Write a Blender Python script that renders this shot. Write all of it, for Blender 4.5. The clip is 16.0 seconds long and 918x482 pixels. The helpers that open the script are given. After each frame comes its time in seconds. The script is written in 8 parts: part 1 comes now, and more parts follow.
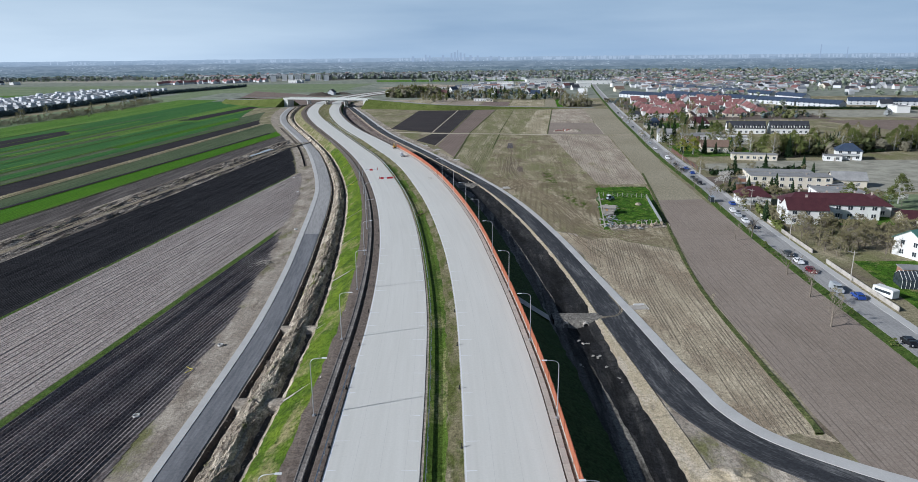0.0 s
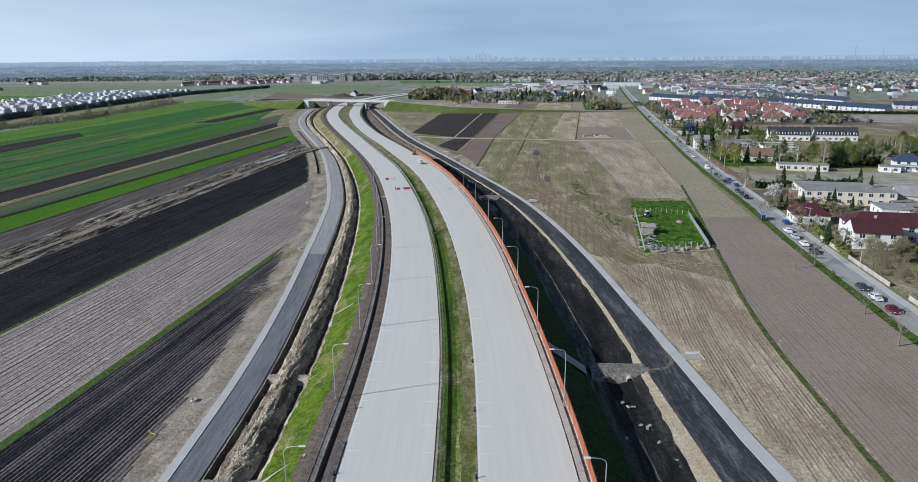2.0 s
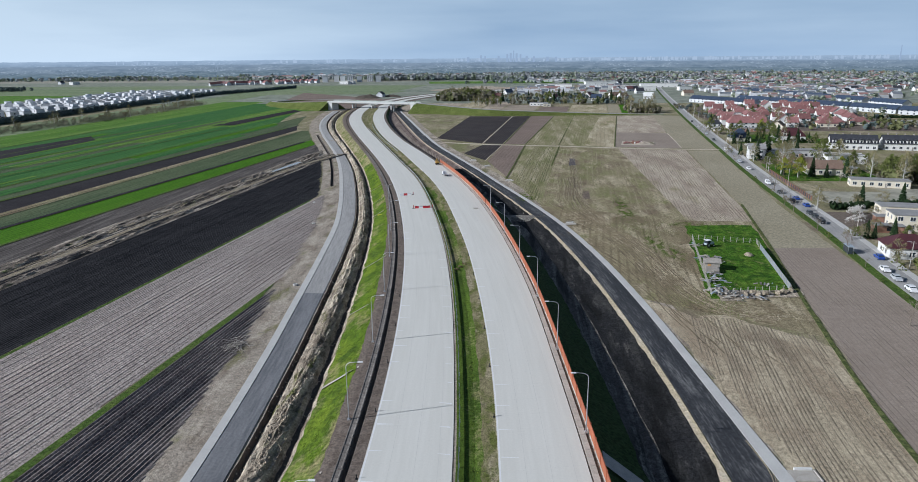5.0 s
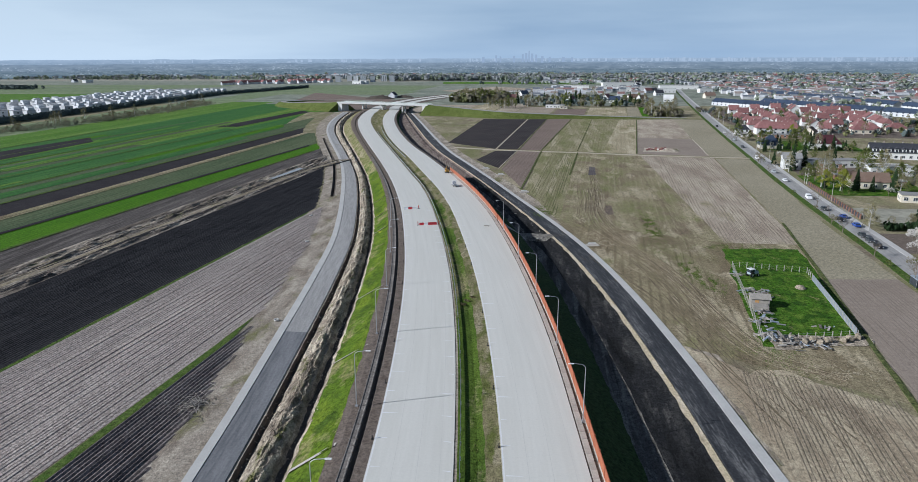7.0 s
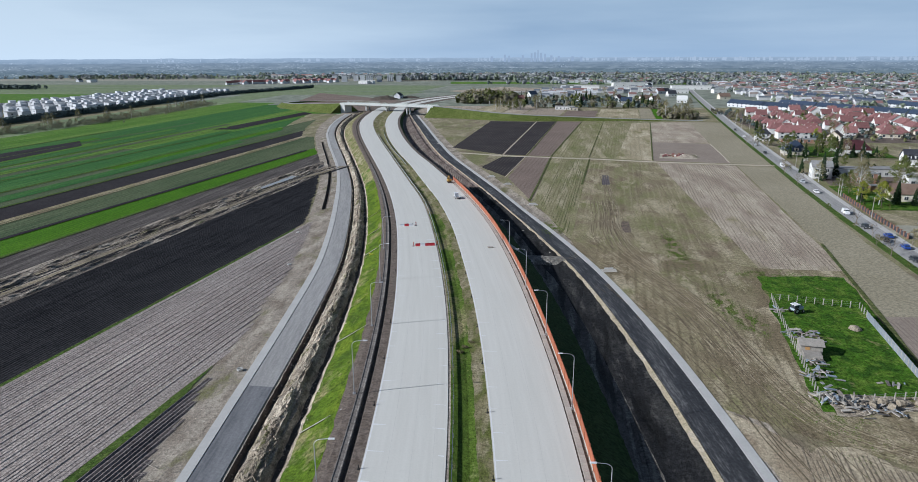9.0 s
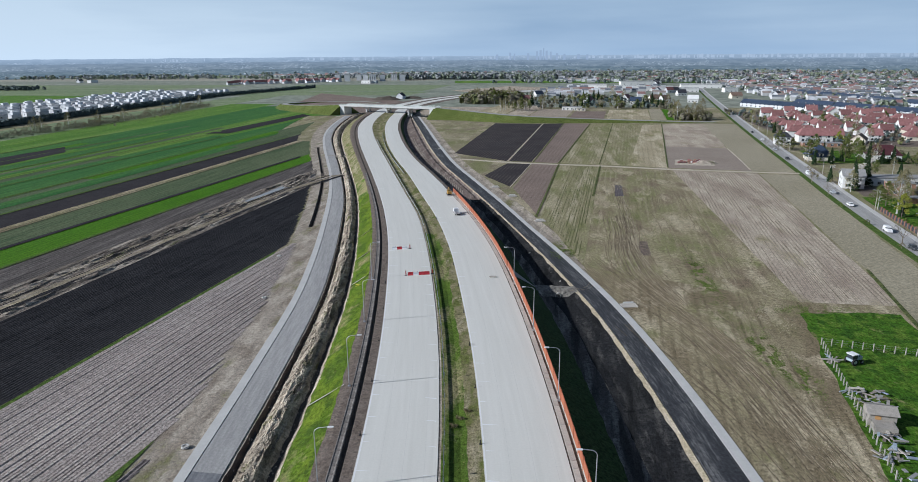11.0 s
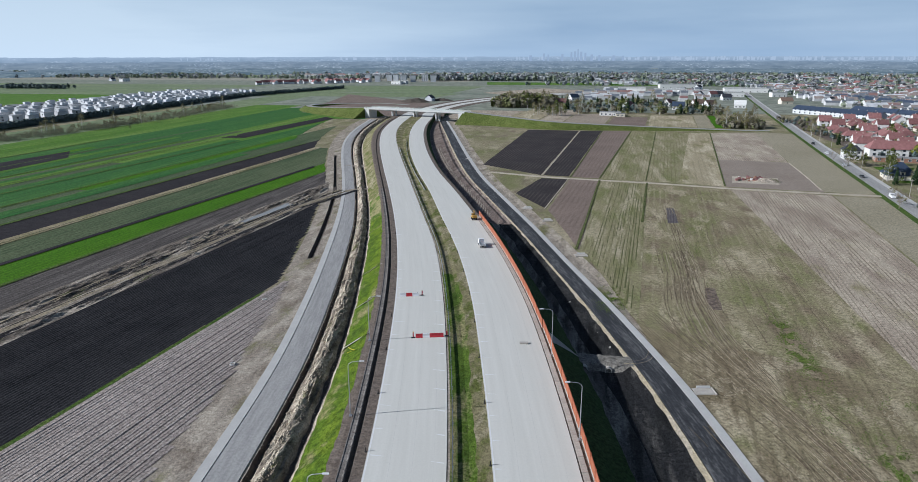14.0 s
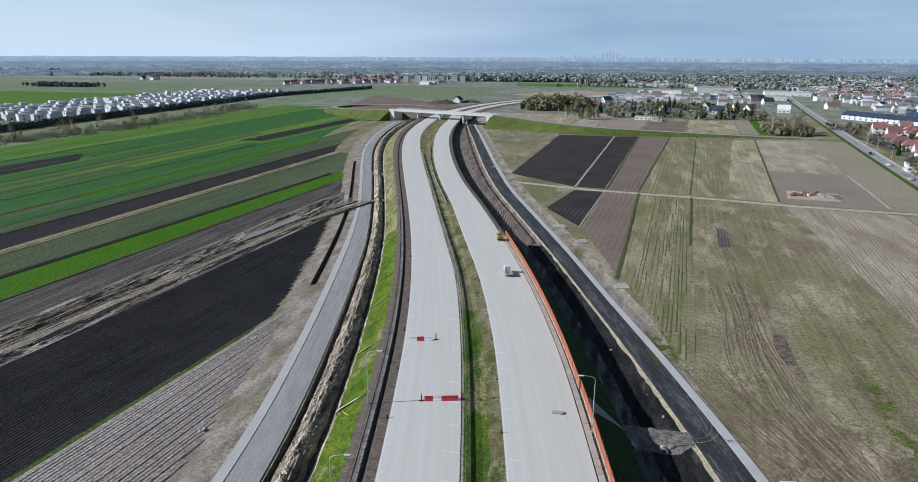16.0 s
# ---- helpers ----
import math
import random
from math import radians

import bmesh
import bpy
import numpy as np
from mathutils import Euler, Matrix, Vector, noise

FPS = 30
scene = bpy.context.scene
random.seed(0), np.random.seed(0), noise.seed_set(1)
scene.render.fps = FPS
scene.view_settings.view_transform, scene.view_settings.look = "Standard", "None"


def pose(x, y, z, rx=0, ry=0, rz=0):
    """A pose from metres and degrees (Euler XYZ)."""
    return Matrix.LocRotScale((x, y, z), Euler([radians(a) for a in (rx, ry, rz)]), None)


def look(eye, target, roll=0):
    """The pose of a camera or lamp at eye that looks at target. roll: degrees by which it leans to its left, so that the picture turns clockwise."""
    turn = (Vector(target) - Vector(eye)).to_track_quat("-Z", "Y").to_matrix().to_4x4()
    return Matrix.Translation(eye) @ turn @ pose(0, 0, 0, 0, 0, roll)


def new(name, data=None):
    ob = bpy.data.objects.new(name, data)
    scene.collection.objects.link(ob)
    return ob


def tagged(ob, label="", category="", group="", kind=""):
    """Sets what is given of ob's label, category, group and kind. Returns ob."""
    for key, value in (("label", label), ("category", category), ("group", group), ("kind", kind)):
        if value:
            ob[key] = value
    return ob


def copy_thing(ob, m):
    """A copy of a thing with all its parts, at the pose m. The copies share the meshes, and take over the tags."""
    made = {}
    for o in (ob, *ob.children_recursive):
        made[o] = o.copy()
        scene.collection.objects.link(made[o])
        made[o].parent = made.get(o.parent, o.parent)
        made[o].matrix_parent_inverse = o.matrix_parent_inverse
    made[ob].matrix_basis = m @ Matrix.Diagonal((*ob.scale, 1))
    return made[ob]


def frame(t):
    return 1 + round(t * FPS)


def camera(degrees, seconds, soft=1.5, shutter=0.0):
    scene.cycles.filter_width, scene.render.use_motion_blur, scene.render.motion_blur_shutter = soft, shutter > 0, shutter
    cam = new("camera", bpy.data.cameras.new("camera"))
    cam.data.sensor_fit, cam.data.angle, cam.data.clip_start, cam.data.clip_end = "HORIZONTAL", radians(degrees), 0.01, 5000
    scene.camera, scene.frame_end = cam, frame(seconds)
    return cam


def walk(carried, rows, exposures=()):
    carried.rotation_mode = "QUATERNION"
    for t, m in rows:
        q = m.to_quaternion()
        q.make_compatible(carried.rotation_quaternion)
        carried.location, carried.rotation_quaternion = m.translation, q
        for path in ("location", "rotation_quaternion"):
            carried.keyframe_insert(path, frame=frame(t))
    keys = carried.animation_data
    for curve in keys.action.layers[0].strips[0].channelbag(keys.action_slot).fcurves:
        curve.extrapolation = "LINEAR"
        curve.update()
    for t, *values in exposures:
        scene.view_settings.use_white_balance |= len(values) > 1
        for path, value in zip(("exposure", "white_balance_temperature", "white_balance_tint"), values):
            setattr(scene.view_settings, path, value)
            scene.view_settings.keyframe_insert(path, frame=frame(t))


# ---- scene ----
cam = camera(69.1, 16.0, soft=0.6)
PATH = [
    (0, (-1.038, 1.646, 58.99), (-1.08, 3.572, 58.455), -0.6),
    (0.5, (-1.143, 7.914, 58.782), (-1.197, 9.841, 58.249), -0.6),
    (1, (-1.024, 14.155, 58.714), (-1.1, 16.082, 58.183), -0.5),
    (1.5, (-0.801, 20.481, 58.901), (-0.899, 22.406, 58.368), -0.5),
    (2, (-0.996, 26.71, 59.038), (-1.107, 28.635, 58.506), -0.5),
    (2.5, (-1.137, 32.956, 59.072), (-1.263, 34.879, 58.539), -0.3),
    (3, (-1.106, 38.952, 59.058), (-1.245, 40.875, 58.527), -0.3),
    (3.5, (-1.215, 44.919, 59.197), (-1.369, 46.84, 58.664), -0.3),
    (4, (-1.54, 51.083, 59.259), (-1.708, 53.003, 58.726), -0.4),
    (6.5, (-3.121, 83.795, 59.545), (-3.351, 85.71, 59.013), -0.3),
    (7, (-3.407, 90.212, 59.61), (-3.643, 92.125, 59.078), -0.2),
    (7.5, (-3.788, 96.652, 59.683), (-4.031, 98.565, 59.151), -0.2),
    (8, (-4.059, 103.008, 59.754), (-4.309, 104.92, 59.224), -0.1),
    (8.5, (-4.099, 109.593, 59.902), (-4.353, 111.504, 59.371), -0.1),
    (9, (-4.163, 115.6, 60.269), (-4.423, 117.509, 59.735), -0.2),
    (11.5, (-6.04, 148.059, 61.965), (-6.325, 149.964, 61.425), -0.5),
    (12, (-6.631, 154.815, 62.089), (-6.928, 156.718, 61.549), -0.5),
    (12.5, (-7.512, 161.94, 61.928), (-7.824, 163.841, 61.39), -0.3),
    (13, (-8.183, 168.908, 61.958), (-8.515, 170.805, 61.42), -0.2),
    (13.5, (-9.079, 175.579, 62.118), (-9.427, 177.474, 61.579), -0.1),
    (14, (-10.042, 182.287, 62.204), (-10.407, 184.179, 61.666), -0.1),
    (14.5, (-11.058, 189.057, 62.333), (-11.442, 190.945, 61.796), 0.1),
    (15, (-11.8, 195.742, 62.437), (-12.208, 197.625, 61.9), 0.1),
    (15.5, (-12.814, 202.441, 62.47), (-13.243, 204.319, 61.932), 0.2),
    (16, (-14.136, 209.364, 62.299), (-14.581, 211.239, 61.762), 0.2),
]
walk(cam, [(t, look(e, g, r)) for t, e, g, r in PATH], [(0, 0.0, 5660, 10), (16, 0.0, 5660, 10)])

# ---- light ----
SKY = 0.05
HAZE_BLUE = tuple(v / SKY for v in (0.205, 0.335, 0.505))
HAZE_WHITE = tuple(v / SKY for v in (0.70, 0.805, 0.875))
SUN_EL, SUN_AZ = radians(27), radians(19.7)          # light travels towards (cos az, sin az)
sun_data = bpy.data.lights.new("sun", "SUN")
sun_data.energy, sun_data.angle, sun_data.color = 5.0, radians(0.6), (1.0, 0.95, 0.88)
sun = new("sun", sun_data)
sun.matrix_world = look((0, 0, 300), (math.cos(SUN_AZ) * math.cos(SUN_EL), math.sin(SUN_AZ) * math.cos(SUN_EL), 300 - math.sin(SUN_EL)))

world = bpy.data.worlds.new("world")
scene.world = world
world.use_nodes = True
wn, wl = world.node_tree.nodes, world.node_tree.links
wn.clear()
w_out, w_bg, w_sky = wn.new("ShaderNodeOutputWorld"), wn.new("ShaderNodeBackground"), wn.new("ShaderNodeTexSky")
w_sky.sky_type, w_sky.sun_disc = "NISHITA", False
w_sky.sun_elevation, w_sky.sun_rotation = SUN_EL, math.atan2(-math.cos(SUN_AZ), -math.sin(SUN_AZ))
w_sky.air_density, w_sky.dust_density, w_sky.ozone_density = 1.0, 1.2, 1.5
w_bg.inputs["Strength"].default_value = SKY
# pale haze low over the horizon, with thin high cloud, brighter on the sunward side
w_tc, w_map, w_noise, w_sep = wn.new("ShaderNodeTexCoord"), wn.new("ShaderNodeMapping"), wn.new("ShaderNodeTexNoise"), wn.new("ShaderNodeSeparateXYZ")
w_map.inputs["Scale"].default_value = (1.5, 1.5, 12.0)
w_noise.inputs["Scale"].default_value, w_noise.inputs["Detail"].default_value = 1.6, 7
wl.new(w_tc.outputs["Generated"], w_map.inputs["Vector"])
wl.new(w_tc.outputs["Generated"], w_sep.inputs["Vector"])
wl.new(w_map.outputs["Vector"], w_noise.inputs["Vector"])


def wmath(op, a, b, c=0.0):
    nd = wn.new("ShaderNodeMath")
    nd.operation, nd.use_clamp = op, op == "MULTIPLY_ADD"
    for i, v in enumerate((a, b, c)):
        if isinstance(v, float):
            nd.inputs[i].default_value = v
        else:
            wl.new(v, nd.inputs[i])
    return nd.outputs[0]


w_side = wmath("MULTIPLY_ADD", w_sep.outputs["X"], -1.1, -0.05)
w_white = wmath("ADD", w_side, wmath("MULTIPLY", w_noise.outputs["Fac"], 0.85))
w_cloud = wn.new("ShaderNodeMix")
w_cloud.data_type = "RGBA"
w_cloud.inputs["A"].default_value, w_cloud.inputs["B"].default_value = (*HAZE_BLUE, 1), (*HAZE_WHITE, 1)
wl.new(w_white, w_cloud.inputs["Factor"])
w_low = wmath("MULTIPLY_ADD", w_sep.outputs["Z"], -2.0, 0.92)
w_mix = wn.new("ShaderNodeMix")
w_mix.data_type = "RGBA"
wl.new(w_low, w_mix.inputs["Factor"])
wl.new(w_sky.outputs["Color"], w_mix.inputs["A"])
wl.new(w_cloud.outputs["Result"], w_mix.inputs["B"])
wl.new(w_mix.outputs["Result"], w_bg.inputs["Color"])
wl.new(w_bg.outputs["Background"], w_out.inputs["Surface"])


# ---- materials ----
def mat(name, a, b=None, scale=0.5, rough=0.9, bump=0.0, metal=0.0, c=None, fine=8.0, stripe=None, stripe_col=None, stripe_mix=0.5,
        coord="Object", rand=0.0, stretch=None, stripe_break=0.35, grain=0.0, grain_scale=1.6):
    """Two colours mixed by noise at two scales; stripe=(degrees, metres) adds bands along that direction of the plan."""
    m = bpy.data.materials.new(name)
    m.use_nodes = True
    nt = m.node_tree
    n, l = nt.nodes, nt.links
    p = n["Principled BSDF"]
    p.inputs["Roughness"].default_value, p.inputs["Metallic"].default_value = rough, metal
    p.inputs["Specular IOR Level"].default_value = 0.25 if rough < 0.9 else 0.08
    b = b or tuple(v * 0.8 for v in a)
    tc = n.new("ShaderNodeTexCoord")
    src = tc.outputs[coord]
    if stretch:
        mp = n.new("ShaderNodeMapping")
        mp.inputs["Scale"].default_value = stretch
        l.new(src, mp.inputs["Vector"])
        nsrc = mp.outputs["Vector"]
    else:
        nsrc = src
    big = n.new("ShaderNodeTexNoise")
    big.inputs["Scale"].default_value, big.inputs["Detail"].default_value = scale, 5
    big.inputs["Roughness"].default_value = 0.6
    l.new(nsrc, big.inputs["Vector"])
    small = n.new("ShaderNodeTexNoise")
    small.inputs["Scale"].default_value, small.inputs["Detail"].default_value = scale * fine, 6
    small.inputs["Roughness"].default_value = 0.65
    l.new(nsrc, small.inputs["Vector"])
    ramp = n.new("ShaderNodeValToRGB")
    ramp.color_ramp.elements[0].position, ramp.color_ramp.elements[1].position = 0.39, 0.61
    ramp.color_ramp.elements[0].color, ramp.color_ramp.elements[1].color = (*a, 1), (*b, 1)
    if c:
        e = ramp.color_ramp.elements.new(0.5)
        e.color = (*c, 1)
    add = n.new("ShaderNodeMath")
    add.operation = "MULTIPLY_ADD"
    add.inputs[1].default_value, add.inputs[2].default_value = 0.5, 0.0
    l.new(small.outputs["Fac"], add.inputs[0])
    add2 = n.new("ShaderNodeMath")
    add2.operation = "MULTIPLY_ADD"
    add2.inputs[1].default_value = 0.5
    l.new(big.outputs["Fac"], add2.inputs[0])
    l.new(add.outputs[0], add2.inputs[2])
    l.new(add2.outputs[0], ramp.inputs["Fac"])
    col = ramp.outputs["Color"]
    height = add2.outputs[0]
    if stripe:
        mp2 = n.new("ShaderNodeMapping")
        mp2.inputs["Rotation"].default_value = (0, 0, radians(stripe[0]))
        l.new(src, mp2.inputs["Vector"])
        wv = n.new("ShaderNodeTexWave")
        wv.bands_direction = "X"
        wv.inputs["Scale"].default_value = 0.314 / stripe[1]
        wv.inputs["Distortion"].default_value, wv.inputs["Detail"].default_value = 0.25, 2
        wv.inputs["Detail Scale"].default_value = 0.3
        l.new(mp2.outputs["Vector"], wv.inputs["Vector"])
        brk = n.new("ShaderNodeTexNoise")
        brk.inputs["Scale"].default_value, brk.inputs["Detail"].default_value = 0.06, 4
        l.new(mp2.outputs["Vector"], brk.inputs["Vector"])
        br = n.new("ShaderNodeMapRange")
        br.inputs["From Min"].default_value, br.inputs["From Max"].default_value = stripe_break, stripe_break + 0.25
        l.new(brk.outputs["Fac"], br.inputs["Value"])
        mu = n.new("ShaderNodeMath")
        mu.operation = "MULTIPLY"
        pw = n.new("ShaderNodeMath")
        pw.operation = "POWER"
        pw.inputs[1].default_value = 2.2
        l.new(wv.outputs["Fac"], pw.inputs[0])
        l.new(pw.outputs[0], mu.inputs[0])
        l.new(br.outputs["Result"], mu.inputs[1])
        mu2 = n.new("ShaderNodeMath")
        mu2.operation = "MULTIPLY"
        mu2.inputs[1].default_value = stripe_mix
        l.new(mu.outputs[0], mu2.inputs[0])
        mx = n.new("ShaderNodeMix")
        mx.data_type = "RGBA"
        mx.inputs["B"].default_value = (*(stripe_col or tuple(v * 0.5 for v in a)), 1)
        l.new(mu2.outputs[0], mx.inputs["Factor"])
        l.new(col, mx.inputs["A"])
        col = mx.outputs["Result"]
    if grain:
        gn = n.new("ShaderNodeTexNoise")
        gn.inputs["Scale"].default_value, gn.inputs["Detail"].default_value, gn.inputs["Roughness"].default_value = grain_scale, 4, 0.7
        l.new(src, gn.inputs["Vector"])
        gr = n.new("ShaderNodeMapRange")
        gr.inputs["From Min"].default_value, gr.inputs["From Max"].default_value = 0.39, 0.61
        gr.inputs["To Min"].default_value, gr.inputs["To Max"].default_value = 1 - grain, 1 + grain
        l.new(gn.outputs["Fac"], gr.inputs["Value"])
        gh_ = n.new("ShaderNodeHueSaturation")
        l.new(gr.outputs["Result"], gh_.inputs["Value"])
        l.new(col, gh_.inputs["Color"])
        col = gh_.outputs["Color"]
        height = gn.outputs["Fac"]
    if rand:
        oi = n.new("ShaderNodeObjectInfo")
        hs = n.new("ShaderNodeHueSaturation")
        mr = n.new("ShaderNodeMapRange")
        mr.inputs["To Min"].default_value, mr.inputs["To Max"].default_value = 1 - rand, 1 + rand
        l.new(oi.outputs["Random"], mr.inputs["Value"])
        l.new(mr.outputs["Result"], hs.inputs["Value"])
        l.new(col, hs.inputs["Color"])
        col = hs.outputs["Color"]
    l.new(col, p.inputs["Base Color"])
    if bump:
        bp = n.new("ShaderNodeBump")
        bp.inputs["Strength"].default_value, bp.inputs["Distance"].default_value = 0.8, bump
        l.new(height, bp.inputs["Height"])
        l.new(bp.outputs["Normal"], p.inputs["Normal"])
    return m


def meadow(name, base, patches, grain=0.4, size=0.9, rows=None, bump=0.12):
    """Worn ground of several growths. patches: (colour, noise scale, stretch along y, threshold, softness, shift);
    rows=(degrees, metres, colour, strength) adds broken thin lines."""
    m = bpy.data.materials.new(name)
    m.use_nodes = True
    n, l = m.node_tree.nodes, m.node_tree.links
    p = n["Principled BSDF"]
    p.inputs["Roughness"].default_value, p.inputs["Specular IOR Level"].default_value = 0.95, 0.06
    tc = n.new("ShaderNodeTexCoord")

    def noisy(scale, detail, stretch, shift, turn=0.0, rough=0.62):
        mp, t = n.new("ShaderNodeMapping"), n.new("ShaderNodeTexNoise")
        mp.inputs["Scale"].default_value, mp.inputs["Location"].default_value, mp.inputs["Rotation"].default_value = (1, stretch, 1), (shift, shift * 1.7, 0), (0, 0, radians(turn))
        t.inputs["Scale"].default_value, t.inputs["Detail"].default_value, t.inputs["Roughness"].default_value = scale, detail, rough
        l.new(tc.outputs["Object"], mp.inputs["Vector"])
        l.new(mp.outputs["Vector"], t.inputs["Vector"])
        return t.outputs["Fac"]

    def blend(fac, a, b):
        x = n.new("ShaderNodeMix")
        x.data_type = "RGBA"
        x.inputs["B"].default_value = (*b, 1)
        l.new(fac, x.inputs["Factor"])
        if isinstance(a, tuple):
            x.inputs["A"].default_value = (*a, 1)
        else:
            l.new(a, x.inputs["A"])
        return x.outputs["Result"]

    def ranged(v, lo, hi, a=0.0, b=1.0):
        r = n.new("ShaderNodeMapRange")
        r.inputs["From Min"].default_value, r.inputs["From Max"].default_value, r.inputs["To Min"].default_value, r.inputs["To Max"].default_value = lo, hi, a, b
        l.new(v, r.inputs["Value"])
        return r.outputs["Result"]

    clump = noisy(size, 6, 1.0, 3.0, rough=0.75)
    fine = noisy(size * 3.1, 3, 0.6, 9.0, rough=0.7)
    col = base
    for c, scale, stretch, at, soft, shift in patches:
        mask = noisy(scale, 7, stretch, shift, 6)
        mixed = n.new("ShaderNodeMath")
        mixed.operation = "MULTIPLY_ADD"
        mixed.inputs[1].default_value = 0.22
        l.new(clump, mixed.inputs[0])
        l.new(mask, mixed.inputs[2])
        col = blend(ranged(mixed.outputs[0], at + 0.11 - soft, at + 0.11 + soft), col, c)
    if rows:
        mp, wv = n.new("ShaderNodeMapping"), n.new("ShaderNodeTexWave")
        mp.inputs["Rotation"].default_value = (0, 0, radians(rows[0]))
        wv.bands_direction = "X"
        wv.inputs["Scale"].default_value, wv.inputs["Distortion"].default_value, wv.inputs["Detail"].default_value, wv.inputs["Detail Scale"].default_value = 0.314 / rows[1], 0.6, 2, 0.2
        l.new(tc.outputs["Object"], mp.inputs["Vector"])
        l.new(mp.outputs["Vector"], wv.inputs["Vector"])
        on = n.new("ShaderNodeMath")
        on.operation = "MULTIPLY"
        l.new(ranged(wv.outputs["Fac"], 0.62, 0.95, 0.0, rows[3]), on.inputs[0])
        l.new(ranged(noisy(0.16, 5, 0.16, 21.0, 6), 0.4, 0.58), on.inputs[1])
        col = blend(on.outputs[0], col, rows[2])
    hs = n.new("ShaderNodeHueSaturation")
    both = n.new("ShaderNodeMath")
    both.operation = "ADD"
    l.new(ranged(clump, 0.37, 0.63, 0.5 - grain * 0.6, 0.5 + grain * 0.6), both.inputs[0])
    l.new(ranged(fine, 0.37, 0.63, 0.5 - grain * 0.6, 0.5 + grain * 0.6), both.inputs[1])
    l.new(both.outputs[0], hs.inputs["Value"])
    l.new(col, hs.inputs["Color"])
    l.new(hs.outputs["Color"], p.inputs["Base Color"])
    bp = n.new("ShaderNodeBump")
    bp.inputs["Strength"].default_value, bp.inputs["Distance"].default_value = 0.9, bump
    l.new(clump, bp.inputs["Height"])
    l.new(bp.outputs["Normal"], p.inputs["Normal"])
    return m


def glow(name, col, strength=1.0):
    m = bpy.data.materials.new(name)
    m.use_nodes = True
    n, l = m.node_tree.nodes, m.node_tree.links
    n.clear()
    o, e = n.new("ShaderNodeOutputMaterial"), n.new("ShaderNodeEmission")
    e.inputs["Color"].default_value, e.inputs["Strength"].default_value = (*col, 1), strength
    l.new(e.outputs[0], o.inputs["Surface"])
    return m


M_GROUND = meadow("rough_meadow", (0.255, 0.225, 0.14), [((0.185, 0.185, 0.085), 0.05, 0.5, 0.52, 0.1, 4.0), ((0.37, 0.32, 0.22), 0.07, 0.4, 0.57, 0.08, 17.0), ((0.18, 0.145, 0.105), 0.09, 0.5, 0.6, 0.08, 31.0)], 0.4, 0.8)
M_DIRT = meadow("sandy_dirt", (0.33, 0.285, 0.23), [((0.23, 0.19, 0.148), 0.25, 0.4, 0.54, 0.08, 2.0), ((0.44, 0.385, 0.31), 0.3, 0.3, 0.55, 0.08, 12.0), ((0.17, 0.165, 0.075), 0.12, 0.4, 0.62, 0.06, 23.0)], 0.42, 1.2, bump=0.15)
M_BERM = meadow("dug_soil", (0.36, 0.305, 0.235), [((0.17, 0.14, 0.108), 0.6, 0.35, 0.55, 0.06, 5.0), ((0.54, 0.47, 0.365), 0.5, 0.2, 0.54, 0.06, 15.0), ((0.14, 0.14, 0.055), 0.3, 0.3, 0.63, 0.04, 25.0)], 0.5, 1.3, bump=0.4)
M_SLOPE = meadow("slope_grass", (0.086, 0.138, 0.014), [((0.125, 0.175, 0.018), 0.15, 0.5, 0.53, 0.08, 5.0), ((0.055, 0.092, 0.014), 0.35, 0.7, 0.55, 0.07, 15.0), ((0.23, 0.205, 0.10), 0.14, 0.6, 0.595, 0.06, 25.0)], 0.55, 1.1, bump=0.25)
# slope grass of the east side, its shade put into a darker green
M_SLOPE_SHADE = mat("shaded_slope_grass", (0.033, 0.06, 0.018), (0.055, 0.078, 0.026), 0.3, bump=0.2, grain=0.4)
M_GRAVEL = mat("brown_gravel", (0.12, 0.095, 0.075), (0.20, 0.165, 0.14), 0.6, bump=0.08, fine=9, grain=0.3, grain_scale=2.5)
# darker soil for ditch sides, shoulder slot, pipe silt and heaped earth
M_TRENCH = mat("dark_trench_soil", (0.07, 0.06, 0.05), (0.13, 0.11, 0.09), 0.5, bump=0.1)
M_MEDIAN = meadow("median_grass", (0.090, 0.140, 0.022), [((0.055, 0.092, 0.016), 0.25, 0.3, 0.54, 0.08, 5.0), ((0.24, 0.215, 0.11), 0.16, 0.35, 0.57, 0.06, 18.0)], 0.55, 1.2)
M_DITCH = meadow("black_ditch_soil", (0.025, 0.025, 0.026), [((0.044, 0.043, 0.041), 0.35, 0.2, 0.54, 0.06, 4.0), ((0.075, 0.071, 0.066), 0.5, 0.2, 0.61, 0.05, 14.0), ((0.015, 0.015, 0.015), 0.25, 0.15, 0.55, 0.05, 24.0)], 0.5, 1.1, bump=0.25)
M_SAND = meadow("yellow_sand", (0.52, 0.435, 0.295), [((0.30, 0.25, 0.18), 0.4, 0.3, 0.63, 0.06, 4.0), ((0.58, 0.50, 0.38), 0.4, 0.3, 0.55, 0.06, 14.0)], 0.35, 1.2, bump=0.25)
M_TOE = meadow("grey_toe_soil", (0.115, 0.105, 0.092), [((0.055, 0.052, 0.046), 0.4, 0.1, 0.53, 0.05, 4.0), ((0.21, 0.195, 0.165), 0.4, 0.07, 0.55, 0.05, 14.0)], 0.45, 1.2, bump=0.25)
